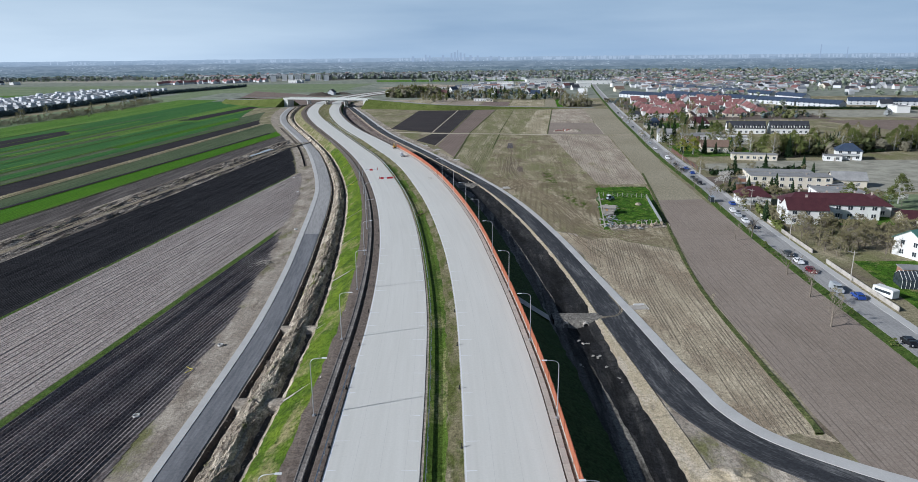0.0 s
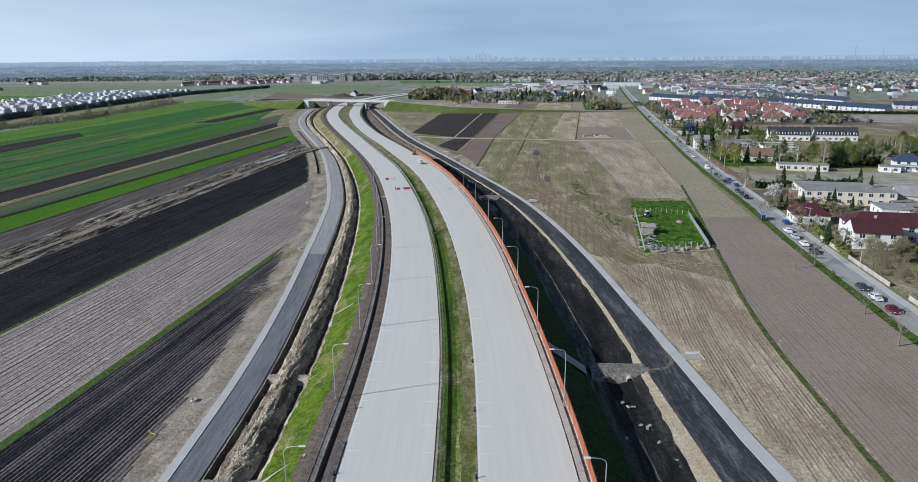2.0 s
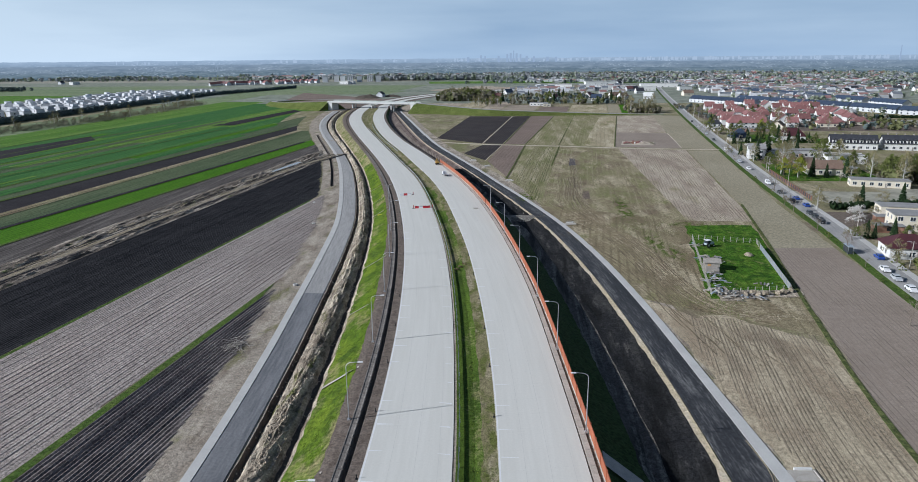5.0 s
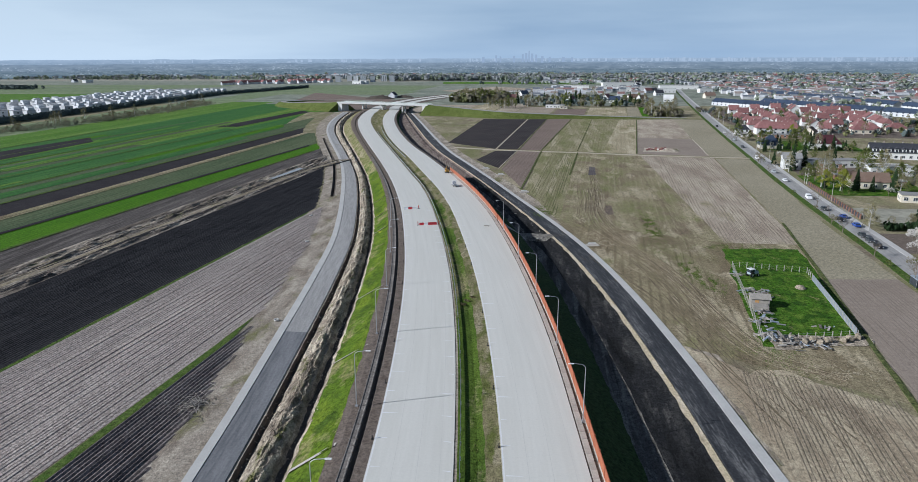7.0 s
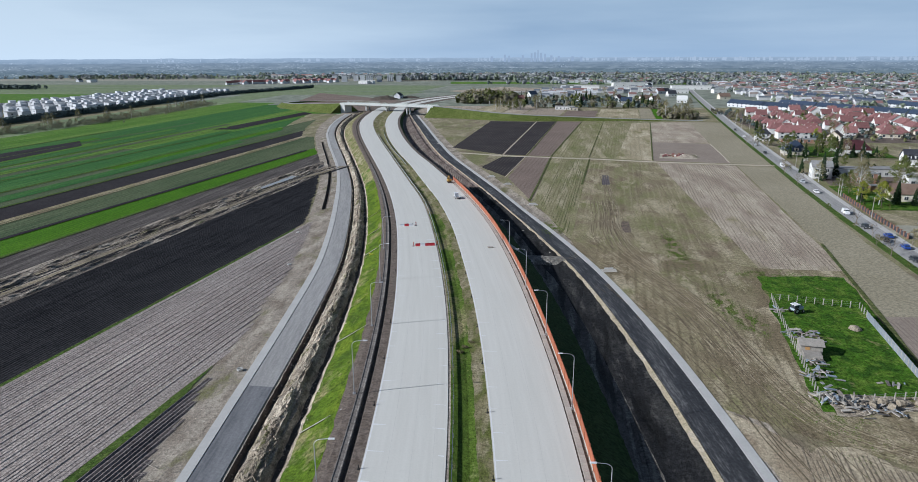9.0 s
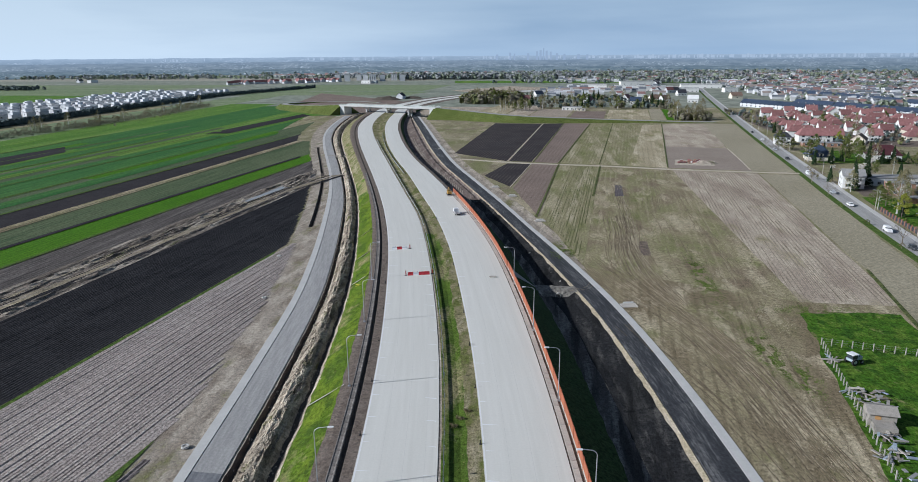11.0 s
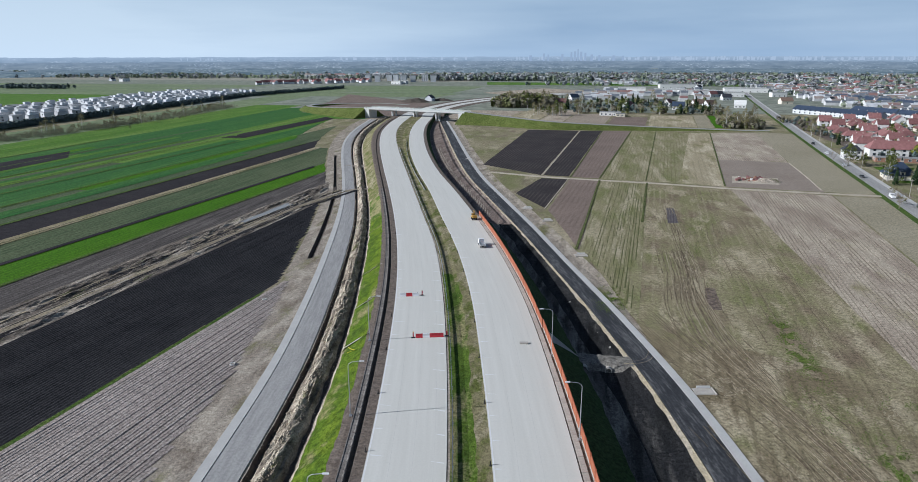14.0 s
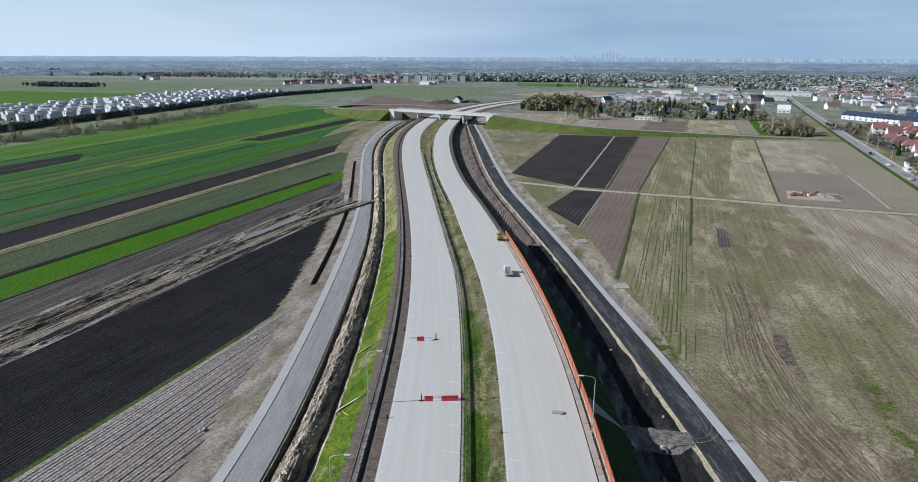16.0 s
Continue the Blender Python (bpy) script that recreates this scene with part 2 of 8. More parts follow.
M_BROWNSOIL = meadow("mauve_brown_soil", (0.215, 0.168, 0.142), [((0.14, 0.108, 0.09), 0.3, 0.15, 0.54, 0.06, 4.0), ((0.30, 0.245, 0.205), 0.35, 0.12, 0.56, 0.06, 14.0)], 0.45, 1.0, bump=0.2)
M_MEDIAN_DRY = meadow("dry_median_grass", (0.215, 0.19, 0.105), [((0.11, 0.125, 0.035), 0.35, 0.4, 0.52, 0.07, 8.0), ((0.31, 0.27, 0.18), 0.3, 0.3, 0.57, 0.06, 28.0)], 0.5, 1.6)
# greener farmland far off, paled so its colour carries distance haze
M_FARGROUND = mat("hazed_far_farmland", (0.19, 0.22, 0.17), (0.29, 0.30, 0.245), 0.006, fine=10, c=(0.235, 0.25, 0.20), stretch=(0.6, 2.5, 1), grain=0.25, grain_scale=0.06)
M_CONC = mat("road_concrete", (0.595, 0.58, 0.525), (0.655, 0.64, 0.585), 0.10, rough=0.78, fine=9, stretch=(1, 0.035, 1), coord="UV", grain=0.02, grain_scale=2.5)
M_ASPH = mat("asphalt", (0.125, 0.128, 0.136), (0.215, 0.217, 0.222), 0.2, rough=0.8, fine=8, stretch=(1, 0.08, 1), coord="UV", grain=0.12, grain_scale=2.0)
M_ASPH_OLD = mat("dusty_asphalt", (0.275, 0.268, 0.258), (0.39, 0.38, 0.362), 0.2, rough=0.85, fine=8, stretch=(1, 0.08, 1), coord="UV", grain=0.1, grain_scale=2.0)
M_ASPH_NEW = mat("fresh_asphalt", (0.030, 0.031, 0.034), (0.15, 0.148, 0.145), 0.34, rough=0.72, fine=7, stretch=(1, 0.12, 1), coord="UV", c=(0.045, 0.046, 0.049), grain=0.3, grain_scale=1.8)
M_PATH = mat("path_paving", (0.45, 0.44, 0.42), (0.54, 0.53, 0.50), 0.2, rough=0.85, fine=20)
M_WHITE = mat("white_render", (0.66, 0.655, 0.63), (0.74, 0.735, 0.71), 0.2, rough=0.8, rand=0.07)
M_STEEL = mat("galvanised_steel", (0.42, 0.43, 0.44), (0.55, 0.56, 0.57), 1.0, rough=0.45, metal=0.6)
M_ORANGE = mat("orange_panel", (0.31, 0.098, 0.05), (0.38, 0.13, 0.068), 0.8, rough=0.65, rand=0.08)
M_BLOCK = mat("kerb_block", (0.36, 0.33, 0.29), (0.48, 0.45, 0.40), 0.8, rough=0.9, rand=0.1)


# ---- plan ----
KN = np.array([-150, 50, 80, 110, 140, 180, 220, 260, 300, 340, 380, 420, 470, 520, 580, 640, 700, 760, 830.0])


def curve(values, before):
    """A smooth plan line x(y) through the knots."""
    xs = np.array([before, *values])
    d = np.gradient(xs, KN)
    def f(y):
        y = min(max(float(y), KN[0]), KN[-1])
        i = min(max(int(np.searchsorted(KN, y)) - 1, 0), len(KN) - 2)
        h = KN[i + 1] - KN[i]
        u = (y - KN[i]) / h
        return float((2 * u**3 - 3 * u**2 + 1) * xs[i] + (u**3 - 2 * u**2 + u) * h * d[i] + (-2 * u**3 + 3 * u**2) * xs[i + 1] + (u**3 - u**2) * h * d[i + 1])
    return f


L1 = curve([-20.6, -21.8, -23.0, -24.3, -27.6, -32.7, -39.4, -47.7, -57.2, -68.4, -81.1, -98.2, -115.8, -136.5, -155.8, -172.4, -184.6, -195], -14)
L2 = curve([-7.4, -8.5, -9.7, -11.4, -15.3, -20.4, -27.0, -35.3, -44.8, -55.8, -69.4, -86.6, -103.7, -124.1, -143.5, -160.6, -173.2, -183.5], -1)
R1 = curve([-1.2, -2.3, -3.4, -4.9, -8.3, -13.5, -20.1, -28.3, -37.5, -48.9, -62.4, -79.3, -97.4, -117.1, -134.1, -149.2, -161.3, -172], 5)
R2 = curve([12.5, 11.4, 10.2, 7.9, 3.9, -0.8, -7.2, -14.9, -24.1, -35.6, -48.9, -67.0, -86.0, -105.8, -123.1, -138.3, -150.4, -161], 18)
SL1 = curve([-48.2, -48.9, -49.8, -51.3, -55.3, -60.8, -66.6, -73.2, -82.6, -93.4, -104.9, -120.9, -139.5, -162.5, -183.8, -201, -214, -226], -44)
SL2 = curve([-43.0, -43.4, -43.9, -45.0, -48.9, -53.9, -59.3, -65.9, -75.2, -85.9, -97.5, -114.6, -133.0, -155.7, -177.2, -194.5, -207.8, -219.6], -40)
SR1 = curve([33.5, 34.2, 32.0, 29.2, 25.9, 21.0, 14.5, 5.8, -6.0, -19.2, -32.7, -50.7, -68.4, -86.4, -102.8, -118.8, -135.1, -154], 32)
SR2 = curve([43.5, 44.0, 41.7, 38.5, 33.6, 28.6, 22.0, 13.0, 1.0, -12.6, -25.8, -43.2, -60.6, -78.2, -94.6, -110.6, -126.9, -146], 41)
ZM = 3.5                                             # top of the motorway embankment


def obj(name, verts, faces, material, parent=None, label="", smooth=False, uvs=None):
    me = bpy.data.meshes.new(name)
    me.from_pydata([tuple(v) for v in verts], [], faces)
    for m in (material if isinstance(material, (list, tuple)) else [material]):
        me.materials.append(m)
    if uvs is not None:
        lay = me.uv_layers.new(name="UVMap")
        for lp in me.loops:
            lay.data[lp.index].uv = uvs[lp.vertex_index]
    if smooth:
        me.polygons.foreach_set("use_smooth", [True] * len(me.polygons))
    ob = new(name, me)
    if parent:
        ob.parent = parent
    if label:
        tagged(ob, label)
    return ob


def part(name, bm, material, parent, label=""):
    me = bpy.data.meshes.new(name)
    bm.to_mesh(me)
    bm.free()
    me.materials.append(material)
    ob = new(name, me)
    ob.parent = parent
    if label:
        tagged(ob, label)
    return ob


def box(bm, x0, x1, y0, y1, z0, z1):
    v = [bm.verts.new(p) for p in ((x0, y0, z0), (x1, y0, z0), (x1, y1, z0), (x0, y1, z0), (x0, y0, z1), (x1, y0, z1), (x1, y1, z1), (x0, y1, z1))]
    for f in ((3, 2, 1, 0), (4, 5, 6, 7), (0, 1, 5, 4), (1, 2, 6, 5), (2, 3, 7, 6), (3, 0, 4, 7)):
        bm.faces.new([v[i] for i in f])


def boxes(*dims):
    bm = bmesh.new()
    for d in dims:
        box(bm, *d)
    return bm


def thing(name, label, category, group="", at=None):
    e = new(name)
    if at is not None:
        e.matrix_basis = at
    return tagged(e, label, category, group)


def ribbon(name, left, right, z, material, depth=0.35, label="", category="", kind="structure", parent=None):
    """A slab between two plan lines of equal length; z is a number or a list."""
    n = len(left)
    zs = z if isinstance(z, (list, tuple)) else [z] * n
    s = [0.0]
    for i in range(1, n):
        s.append(s[-1] + math.dist(left[i], left[i - 1]))
    verts, uvs = [], []
    for i in range(n):
        w = math.dist(left[i], right[i])
        verts += [(*left[i], zs[i]), (*right[i], zs[i]), (*left[i], zs[i] - depth), (*right[i], zs[i] - depth)]
        uvs += [(0, s[i]), (w, s[i]), (0, s[i]), (w, s[i])]
    faces = []
    for i in range(n - 1):
        a, b = 4 * i, 4 * i + 4
        faces += [(a, a + 1, b + 1, b), (a + 2, a, b, b + 2), (a + 1, a + 3, b + 3, b + 1)]
    faces += [(2, 3, 1, 0), (4 * n - 4, 4 * n - 3, 4 * n - 1, 4 * n - 2)]
    ob = obj(name, verts, faces, material, parent, uvs=uvs)
    return tagged(ob, label, category, "", kind)


YS = [-150 + 6 * i for i in range(35)] + [60 + 1.5 * i for i in range(240)] + [420 + 3 * i for i in range(137)]              # rows from behind the start to just past the bridge
YS = [y for y in YS if y < 828] + [830]


def line(f, off=0.0, ys=YS):
    return [(f(y) + off, y) for y in ys]


def offset(points, d):
    """A plan line moved sideways to its right by d."""
    out = []
    for i, p in enumerate(points):
        a, b = points[max(i - 1, 0)], points[min(i + 1, len(points) - 1)]
        t = Vector((b[0] - a[0], b[1] - a[1])).normalized()
        out.append((p[0] + t.y * d, p[1] - t.x * d))
    return out


def spline(ctrl, n=12):
    pts = [Vector(c) for c in ctrl]
    pts = [2 * pts[0] - pts[1], *pts, 2 * pts[-1] - pts[-2]]
    out = []
    for i in range(1, len(pts) - 2):
        for k in range(n):
            u = k / n
            a, b, c, d = pts[i - 1:i + 3]
            out.append(tuple(0.5 * (2 * b + (c - a) * u + (2 * a - 5 * b + 4 * c - d) * u * u + (3 * b - a - 3 * c + d) * u**3)))
    out.append(tuple(pts[-2]))
    return out


# motorway beyond the bridge: its middle line bends to the right
FAR = spline([(-177.8, 830), (-190, 905), (-190, 1010), (-168, 1120), (-120, 1230), (-40, 1330), (90, 1410), (280, 1480), (520, 1560), (900, 1700)], 8)


# ---- ground ----
def ground_profile(y):
    l1, l2, r1, r2, a1, a2, b1, b2 = (f(y) for f in (L1, L2, R1, R2, SL1, SL2, SR1, SR2))
    if y > 830:
        s = (y - 830) * 0.0
        l1, l2, r1, r2, a1, a2, b1, b2 = (v + s for v in (l1, l2, r1, r2, a1, a2, b1, b2))
    k = 1.0 if y < 835 else max(0.0, 1 - (y - 835) / 120)
    g, h = (l1 - a2) / 21, (b1 - r2) / 21
    w = 0.5 * noise.noise((0, y * 0.17, 3)) + 0.25 * noise.noise((1, y * 0.6, 3))
    v = 0.5 * noise.noise((5, y * 0.09, 8)) + 0.2 * noise.noise((1, y * 0.5, 8))
    m = (r1 - l2) / 2
    j = [0.55 * noise.noise((i * 7.3, y * 0.45, 5.5)) + 0.35 * noise.noise((i * 3.1, y * 1.3, 2.5)) for i in range(6)]
    zd = -1.1 if 372 < y < 588 and not 476 < y < 488 else 0.05 * w
    lumps = [(a2 + (3.0 + 0.45 * i) * g, 0.7 - 0.055 * (i - 3) ** 2 + 0.45 * noise.noise((i * 0.9, y * 0.21, 2)) + 0.4 * noise.noise((i * 1.9, y * 1.1, 6)) + 0.25 * noise.noise((i * 4.1, y * 2.3, 9))) for i in range(7)]
    deep = 0.5 + 0.9 * (math.exp(-((y - 144) / 11) ** 2) + math.exp(-((y - 311.5) / 11) ** 2))
    toe = ([(r2 + 9.0 * h + w, -0.15 + 0.5 * v), (r2 + 10.6 * h + 0.5 * j[1], -deep + 0.3 * j[0]), (r2 + 12.6 * h + v, 0.25 - deep + 0.5 * w), (r2 + 14.6 * h + 0.6 * j[2], -deep + 0.3 * j[4]), (b1 - (3.4 + 1.6 * min(1, max(0, (155 - y) / 50))) * h - 0.4 * w, -0.7 * deep + 0.3 * j[5])] if y < 430 else
           [(r2 + 5.4 * h, 0.1), (r2 + 6.6 * h, -0.05), (r2 + 8.6 * h, 0.4 + 0.3 * w), (b1 - 5.0 * h, 0.3 + 0.3 * v), (b1 - 3.0 * h, -0.35)])
    cols = [(-4900, 0), (-2600, 0), (-1300, 0), (-700, 0), (-400, 0), (a1 - 40, 0), (a1 - 9, 0), (a1 - 4.6, 0.12 * w), (a1 - 3.7, zd), (a1 - 2.6, 0.1 * v), (a1, -0.1), (a2, -0.1), (a2 + 0.5 * g + 0.25 * j[0], -0.05),
            (a2 + 0.95 * g + 0.4 * j[0], -0.85 + 0.4 * j[1]), (a2 + 1.4 * g + 0.4 * j[1], -0.9), (a2 + 2.15 * g + 0.7 * j[2], 0.0 + 0.7 * w + 0.8 * j[3]), *lumps, (a2 + 6.2 * g + 0.8 * j[3], 0.0),
            (a2 + 6.9 * g + 0.8 * j[3], -0.95), (a2 + 7.7 * g + 0.5 * j[4], -0.95), (a2 + 8.7 * g + 0.5 * j[4], 0.0), (l1 - 6.2 * g + 0.6 * j[5], 3.2), (l1 - 4.9 * g, 3.38), (l1 - 2.55, 3.4), (l1 - 2.35, 3.05), (l1 - 1.95, 3.05),
            (l1 - 1.75, 3.4), (l1, 3.4), (l2, 3.4), (l2 + 0.5, 3.4), (l2 + m, 3.1), (r1 - 2.4 + 0.9 * w + 0.5 * j[2], 3.3), (r1, 3.4), (r2, 3.4), (r2 + 2.4 * h, 3.3), *toe, (b1 - (1.35 + 2.6 * min(1, max(0, (155 - y) / 50))) * h - 0.7 * w - 0.5 * j[3], -0.05), (b1 - 0.3, 0.05), (b1, -0.1), (b2, -0.1), (b2 + 0.6, 0.0), (b2 + 3, -0.15),
            (b2 + 6, 0), (b2 + 40, 0), (260, 0), (420, 0), (900, 0), (1800, 0), (3000, 0), (4900, 0)]
    return [(x, y, z if abs(x) > 400 or k == 1 else z * k) for x, z in cols]


GM = [M_GROUND, M_DIRT, M_BERM, M_SLOPE, M_GRAVEL, M_TRENCH, M_MEDIAN, M_SLOPE_SHADE, M_DITCH, M_SAND, M_TOE, M_FARGROUND, M_MEDIAN_DRY, M_BROWNSOIL]
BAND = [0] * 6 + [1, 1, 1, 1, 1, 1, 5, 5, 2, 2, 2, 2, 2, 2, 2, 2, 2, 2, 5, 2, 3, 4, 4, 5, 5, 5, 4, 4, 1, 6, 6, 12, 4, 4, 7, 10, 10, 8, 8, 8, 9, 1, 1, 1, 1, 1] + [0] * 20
rows_y = [-600, -300] + YS[:-1] + [830, 845, 860, 880, 900, 925, 960, 1100, 1400, 1900, 2600, 3500, 4900]
gv, gf, gi = [], [], []
for y in rows_y:
    gv += ground_profile(y)
NC = len(ground_profile(0))
for r in range(len(rows_y) - 1):
    for c in range(NC - 1):
        a = r * NC + c
        gf.append((a, a + 1, a + NC + 1, a + NC))
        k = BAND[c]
        if rows_y[r] > 428 and 41 <= c <= 45:
            k = 13
        if 372 < rows_y[r] < 588 and c in (7, 8):
            k = 5
        if k == 6 and rows_y[r] > 348 + 6 * (c % 2):
            k = 12
        if rows_y[r] > 405 + 8 * (c % 3) and k == 3:
            k = 6 if rows_y[r] < 455 else 12
        gi.append(k if rows_y[r] < 900 else 0 if rows_y[r] < 960 else 11)
ground = obj("ground", gv, gf, GM)
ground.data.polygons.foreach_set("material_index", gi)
tagged(ground, "flat spring farmland with a grassed motorway embankment and ditches", "ground", "", "structure")

# ---- roads ----
ZR = [ZM] * len(YS) + [0.25 + 3.25 * max(0.0, 1 - max(0.0, p[1] - 835) / 120) for p in FAR[1:]]
lk = line(L1) + offset(FAR, -16)[1:]
road_l = ribbon("road_1", lk, line(L2) + offset(FAR, -4.5)[1:], ZR, M_CONC, label="pale new concrete motorway carriageway without markings", category="road")
road_r = ribbon("road_2", line(R1) + offset(FAR, 4.5)[1:], line(R2) + offset(FAR, 16)[1:], ZR, M_CONC, label="pale new concrete motorway carriageway without markings", category="road")


ribbon("works_strip", offset(FAR, -27), offset(FAR, 27), [z - 0.14 for z in ZR[len(YS) - 1:]], M_GRAVEL, label="brown graded ground beside the unfinished motorway", category="earthworks")


def between(f, g, u, ys=YS):
    return [(f(y) + (g(y) - f(y)) * u, y) for y in ys]


Y1 = [y for y in YS if y <= 222] + [224]
Y2 = [224] + [y for y in YS if y > 226]
ribbon("road_3", between(SL1, SL2, 0.26, Y1), line(SL2, 0, Y1), 0.08, M_ASPH, label="grey asphalt service road beside a ditch", category="road")
ribbon("road_4", between(SL1, SL2, 0.26, Y2), line(SL2, 0, Y2), 0.083, M_ASPH_OLD, label="lighter dusty stretch of asphalt service road", category="road")
ribbon("pavement_1", line(SL1), between(SL1, SL2, 0.25), 0.16, M_PATH, label="pale paved footpath along the service road", category="footpath")
YB = [y for y in YS if y >= 122]
sl = spline([(76, 63.5), (70, 67), (57, 76), (46, 85.5), (38.6, 94.2), (33.8, 104), (31.5, 114), (SR1(122), 122)], 5)
sm = spline([(81, 71), (75, 74), (64, 80.5), (52.5, 88.5), (44.6, 96.2), (40.6, 105), (39.3, 114), (SR1(122) * 0.26 + SR2(122) * 0.74, 122)], 5)
so = spline([(82, 73.5), (76.5, 76.5), (66, 82.8), (54.8, 90.3), (47, 97.6), (43.2, 106), (41.9, 114), (SR2(122), 122)], 5)
sl, sm, so = sl[:-1] + line(SR1, 0, YB), sm[:-1] + between(SR1, SR2, 0.74, YB), so[:-1] + line(SR2, 0, YB)
ribbon("road_5", sl, sm, 0.08, M_ASPH_NEW, label="fresh black asphalt service road with dusty tracks", category="road")
ribbon("pavement_2", offset(sm, 0.02), so, 0.16, M_PATH, label="pale paved footpath along the black service road", category="footpath")


# ---- fields ----
def field(name, corners, material, label, z=0.05, ragged=0.4):
    """One field: a flat patch a little above the ground, cut into a grid between its four corners."""
    a, b, c, d = (Vector(p) for p in corners)
    n = 24
    verts, faces = [], []
    for i in range(n + 1):
        for j in range(n + 1):
            u, v = i / n, j / n
            e = 0.9 if 0 < i < n and 0 < j < n else 0.0
            p = (a * (1 - u) + b * u) * (1 - v) + (d * (1 - u) + c * u) * v
            r = 0.0 if e else ragged * (1 + 0.8 * noise.noise((p.x * 0.5, p.y * 0.5, 3)))
            verts.append((p.x + r * noise.noise((p.x * 0.12, p.y * 0.12, 1)), p.y + r * noise.noise((p.x * 0.12, p.y * 0.12, 7)), z + (0.05 * noise.noise((p.x * 0.05, p.y * 0.05, 4)) if e else 0)))
    for i in range(n):
        for j in range(n):
            q = i * (n + 1) + j
            faces.append((q, q + n + 1, q + n + 2, q + 1))
    return tagged(obj(name, verts, faces, material), label, "field", "", "structure")


def strip(name, f, g, y0, y1, material, label, z=0.05, verge=9.0, ridge=0.0, pitch=1.0, sharp=0.5, churn=0.0):
    """A long field between two straight plan lines, ending before the service road. ridge > 0 gives real furrows along it, whose crests
    stand at the share sharp of the pitch; churn > 0 gives lumps and hollows of that height."""
    wide = max(g[0] + g[1] * (y - 250) - f[0] - f[1] * (y - 250) for y in (y0, y1))
    if ridge:
        us = [k * pitch + d for k in range(int(wide / pitch) + 1) for d in (0.0, sharp * pitch, pitch * 0.97)]
    else:
        us = [k * (0.6 if churn else wide / 8) for k in range(int(wide / 0.6) + 1 if churn else 9)]
    rows = int((y1 - y0) / (1.5 if churn else 3.0))
    verts, index, faces = [], {}, []
    for r in range(rows + 1):
        y = y0 + (y1 - y0) * r / rows
        xa, xb = f[0] + f[1] * (y - 250), g[0] + g[1] * (y - 250)
        end = SL1(y) - verge if y < 830 else 1e9
        for i, u in enumerate(us):
            k = i // 3
            ragged = end + 1.3 * noise.noise((2, y * 0.07, 3)) + (0.9 * noise.noise((k * 0.9, y * 0.02, 3)) + 0.6 * noise.noise((k * 3.1, y * 0.01, 8)) if ridge else 0.0)
            top = min(xb, ragged)
            x = xa + u
            if x > top:
                if ridge or x - top > us[1]:
                    continue
                x = top
            hgt = 0.0
            if ridge:
                hgt = ridge * (0.85, 1.0, 0.0)[i % 3] * (0.85 + 0.5 * noise.noise((k * 1.7, y * 0.03, 2)) + 0.25 * noise.noise((k * 0.37, 5, 2)))
                if sharp > 0.6:
                    hgt *= 0.35 + 1.1 * abs(noise.noise((k * 5.7, 1, 3))) + 0.35 * (k % 2)
                elif i % 3 == 0:
                    hgt = 0.0
                hgt *= min(1.0, max(0.0, (top - x) / 2.5))
                x += 0.06 * noise.noise((k * 2.3, y * 0.11, 6))
            if churn:
                track = abs(x - float(np.interp(y, TRACK_Y, TRACK_X)))
                lump = max(0.0, noise.noise((x * 0.5, y * 0.14, 2)) + 0.7 * noise.noise((x * 1.2, y * 0.5, 6)) + 0.1)
                hgt = churn * lump * min(1.0, u / 2.0, max(0.0, top - x) / 2.0) * min(1.0, max(0.0, (track - 1.8) / 1.5))
                hgt *= min(1.0, max(0.0, (math.hypot((x - PUDDLE[0]) / 4.5, (y - PUDDLE[1]) / 20) - 0.8) * 2.5))
            index[r, i] = len(verts)
            verts.append((x, y, z + hgt))
    for r in range(rows):
        for i in range(len(us) - 1):
            q = [index.get(c) for c in ((r, i), (r, i + 1), (r + 1, i + 1), (r + 1, i))]
            if None not in q:
                faces.append(q)
            elif not ridge and q.count(None) == 1:
                faces.append([v for v in q if v is not None])
    return tagged(obj(name, verts, faces, material), label, "field", "", "structure")


TRACK_X, TRACK_Y = (-165, -158, -151, -147, -143, -139, -134.5, -130, -120), (60, 120, 205, 255, 300, 345, 395, 440, 480)
PUDDLE = (-137, 428)
F_RIDGED = mat("ridged_dark_soil", (0.118, 0.10, 0.093), (0.188, 0.165, 0.154), 0.15, bump=0.1, fine=10, grain=0.4, grain_scale=2.4)
F_BEIGE = mat("harrowed_soil", (0.285, 0.243, 0.215), (0.405, 0.352, 0.312), 0.05, bump=0.12, fine=14, stretch=(1, 0.1, 1), grain=0.42, grain_scale=2.6)
F_BLACK = mat("black_plough", (0.022, 0.0212, 0.023), (0.037, 0.0355, 0.037), 0.1, bump=0.12, fine=8, grain=0.35, grain_scale=2.0)
F_GREY = meadow("grey_tilled_soil", (0.085, 0.075, 0.069), [((0.135, 0.12, 0.108), 0.4, 0.08, 0.54, 0.06, 4.0), ((0.055, 0.048, 0.045), 0.3, 0.08, 0.56, 0.06, 14.0)], 0.45, 1.0, (5, 1.6, (0.16, 0.145, 0.13), 0.5))
F_EDGE = mat("field_edge_grass", (0.045, 0.09, 0.014), (0.105, 0.145, 0.035), 0.35, bump=0.2, fine=6, grain=0.4, grain_scale=1.8)
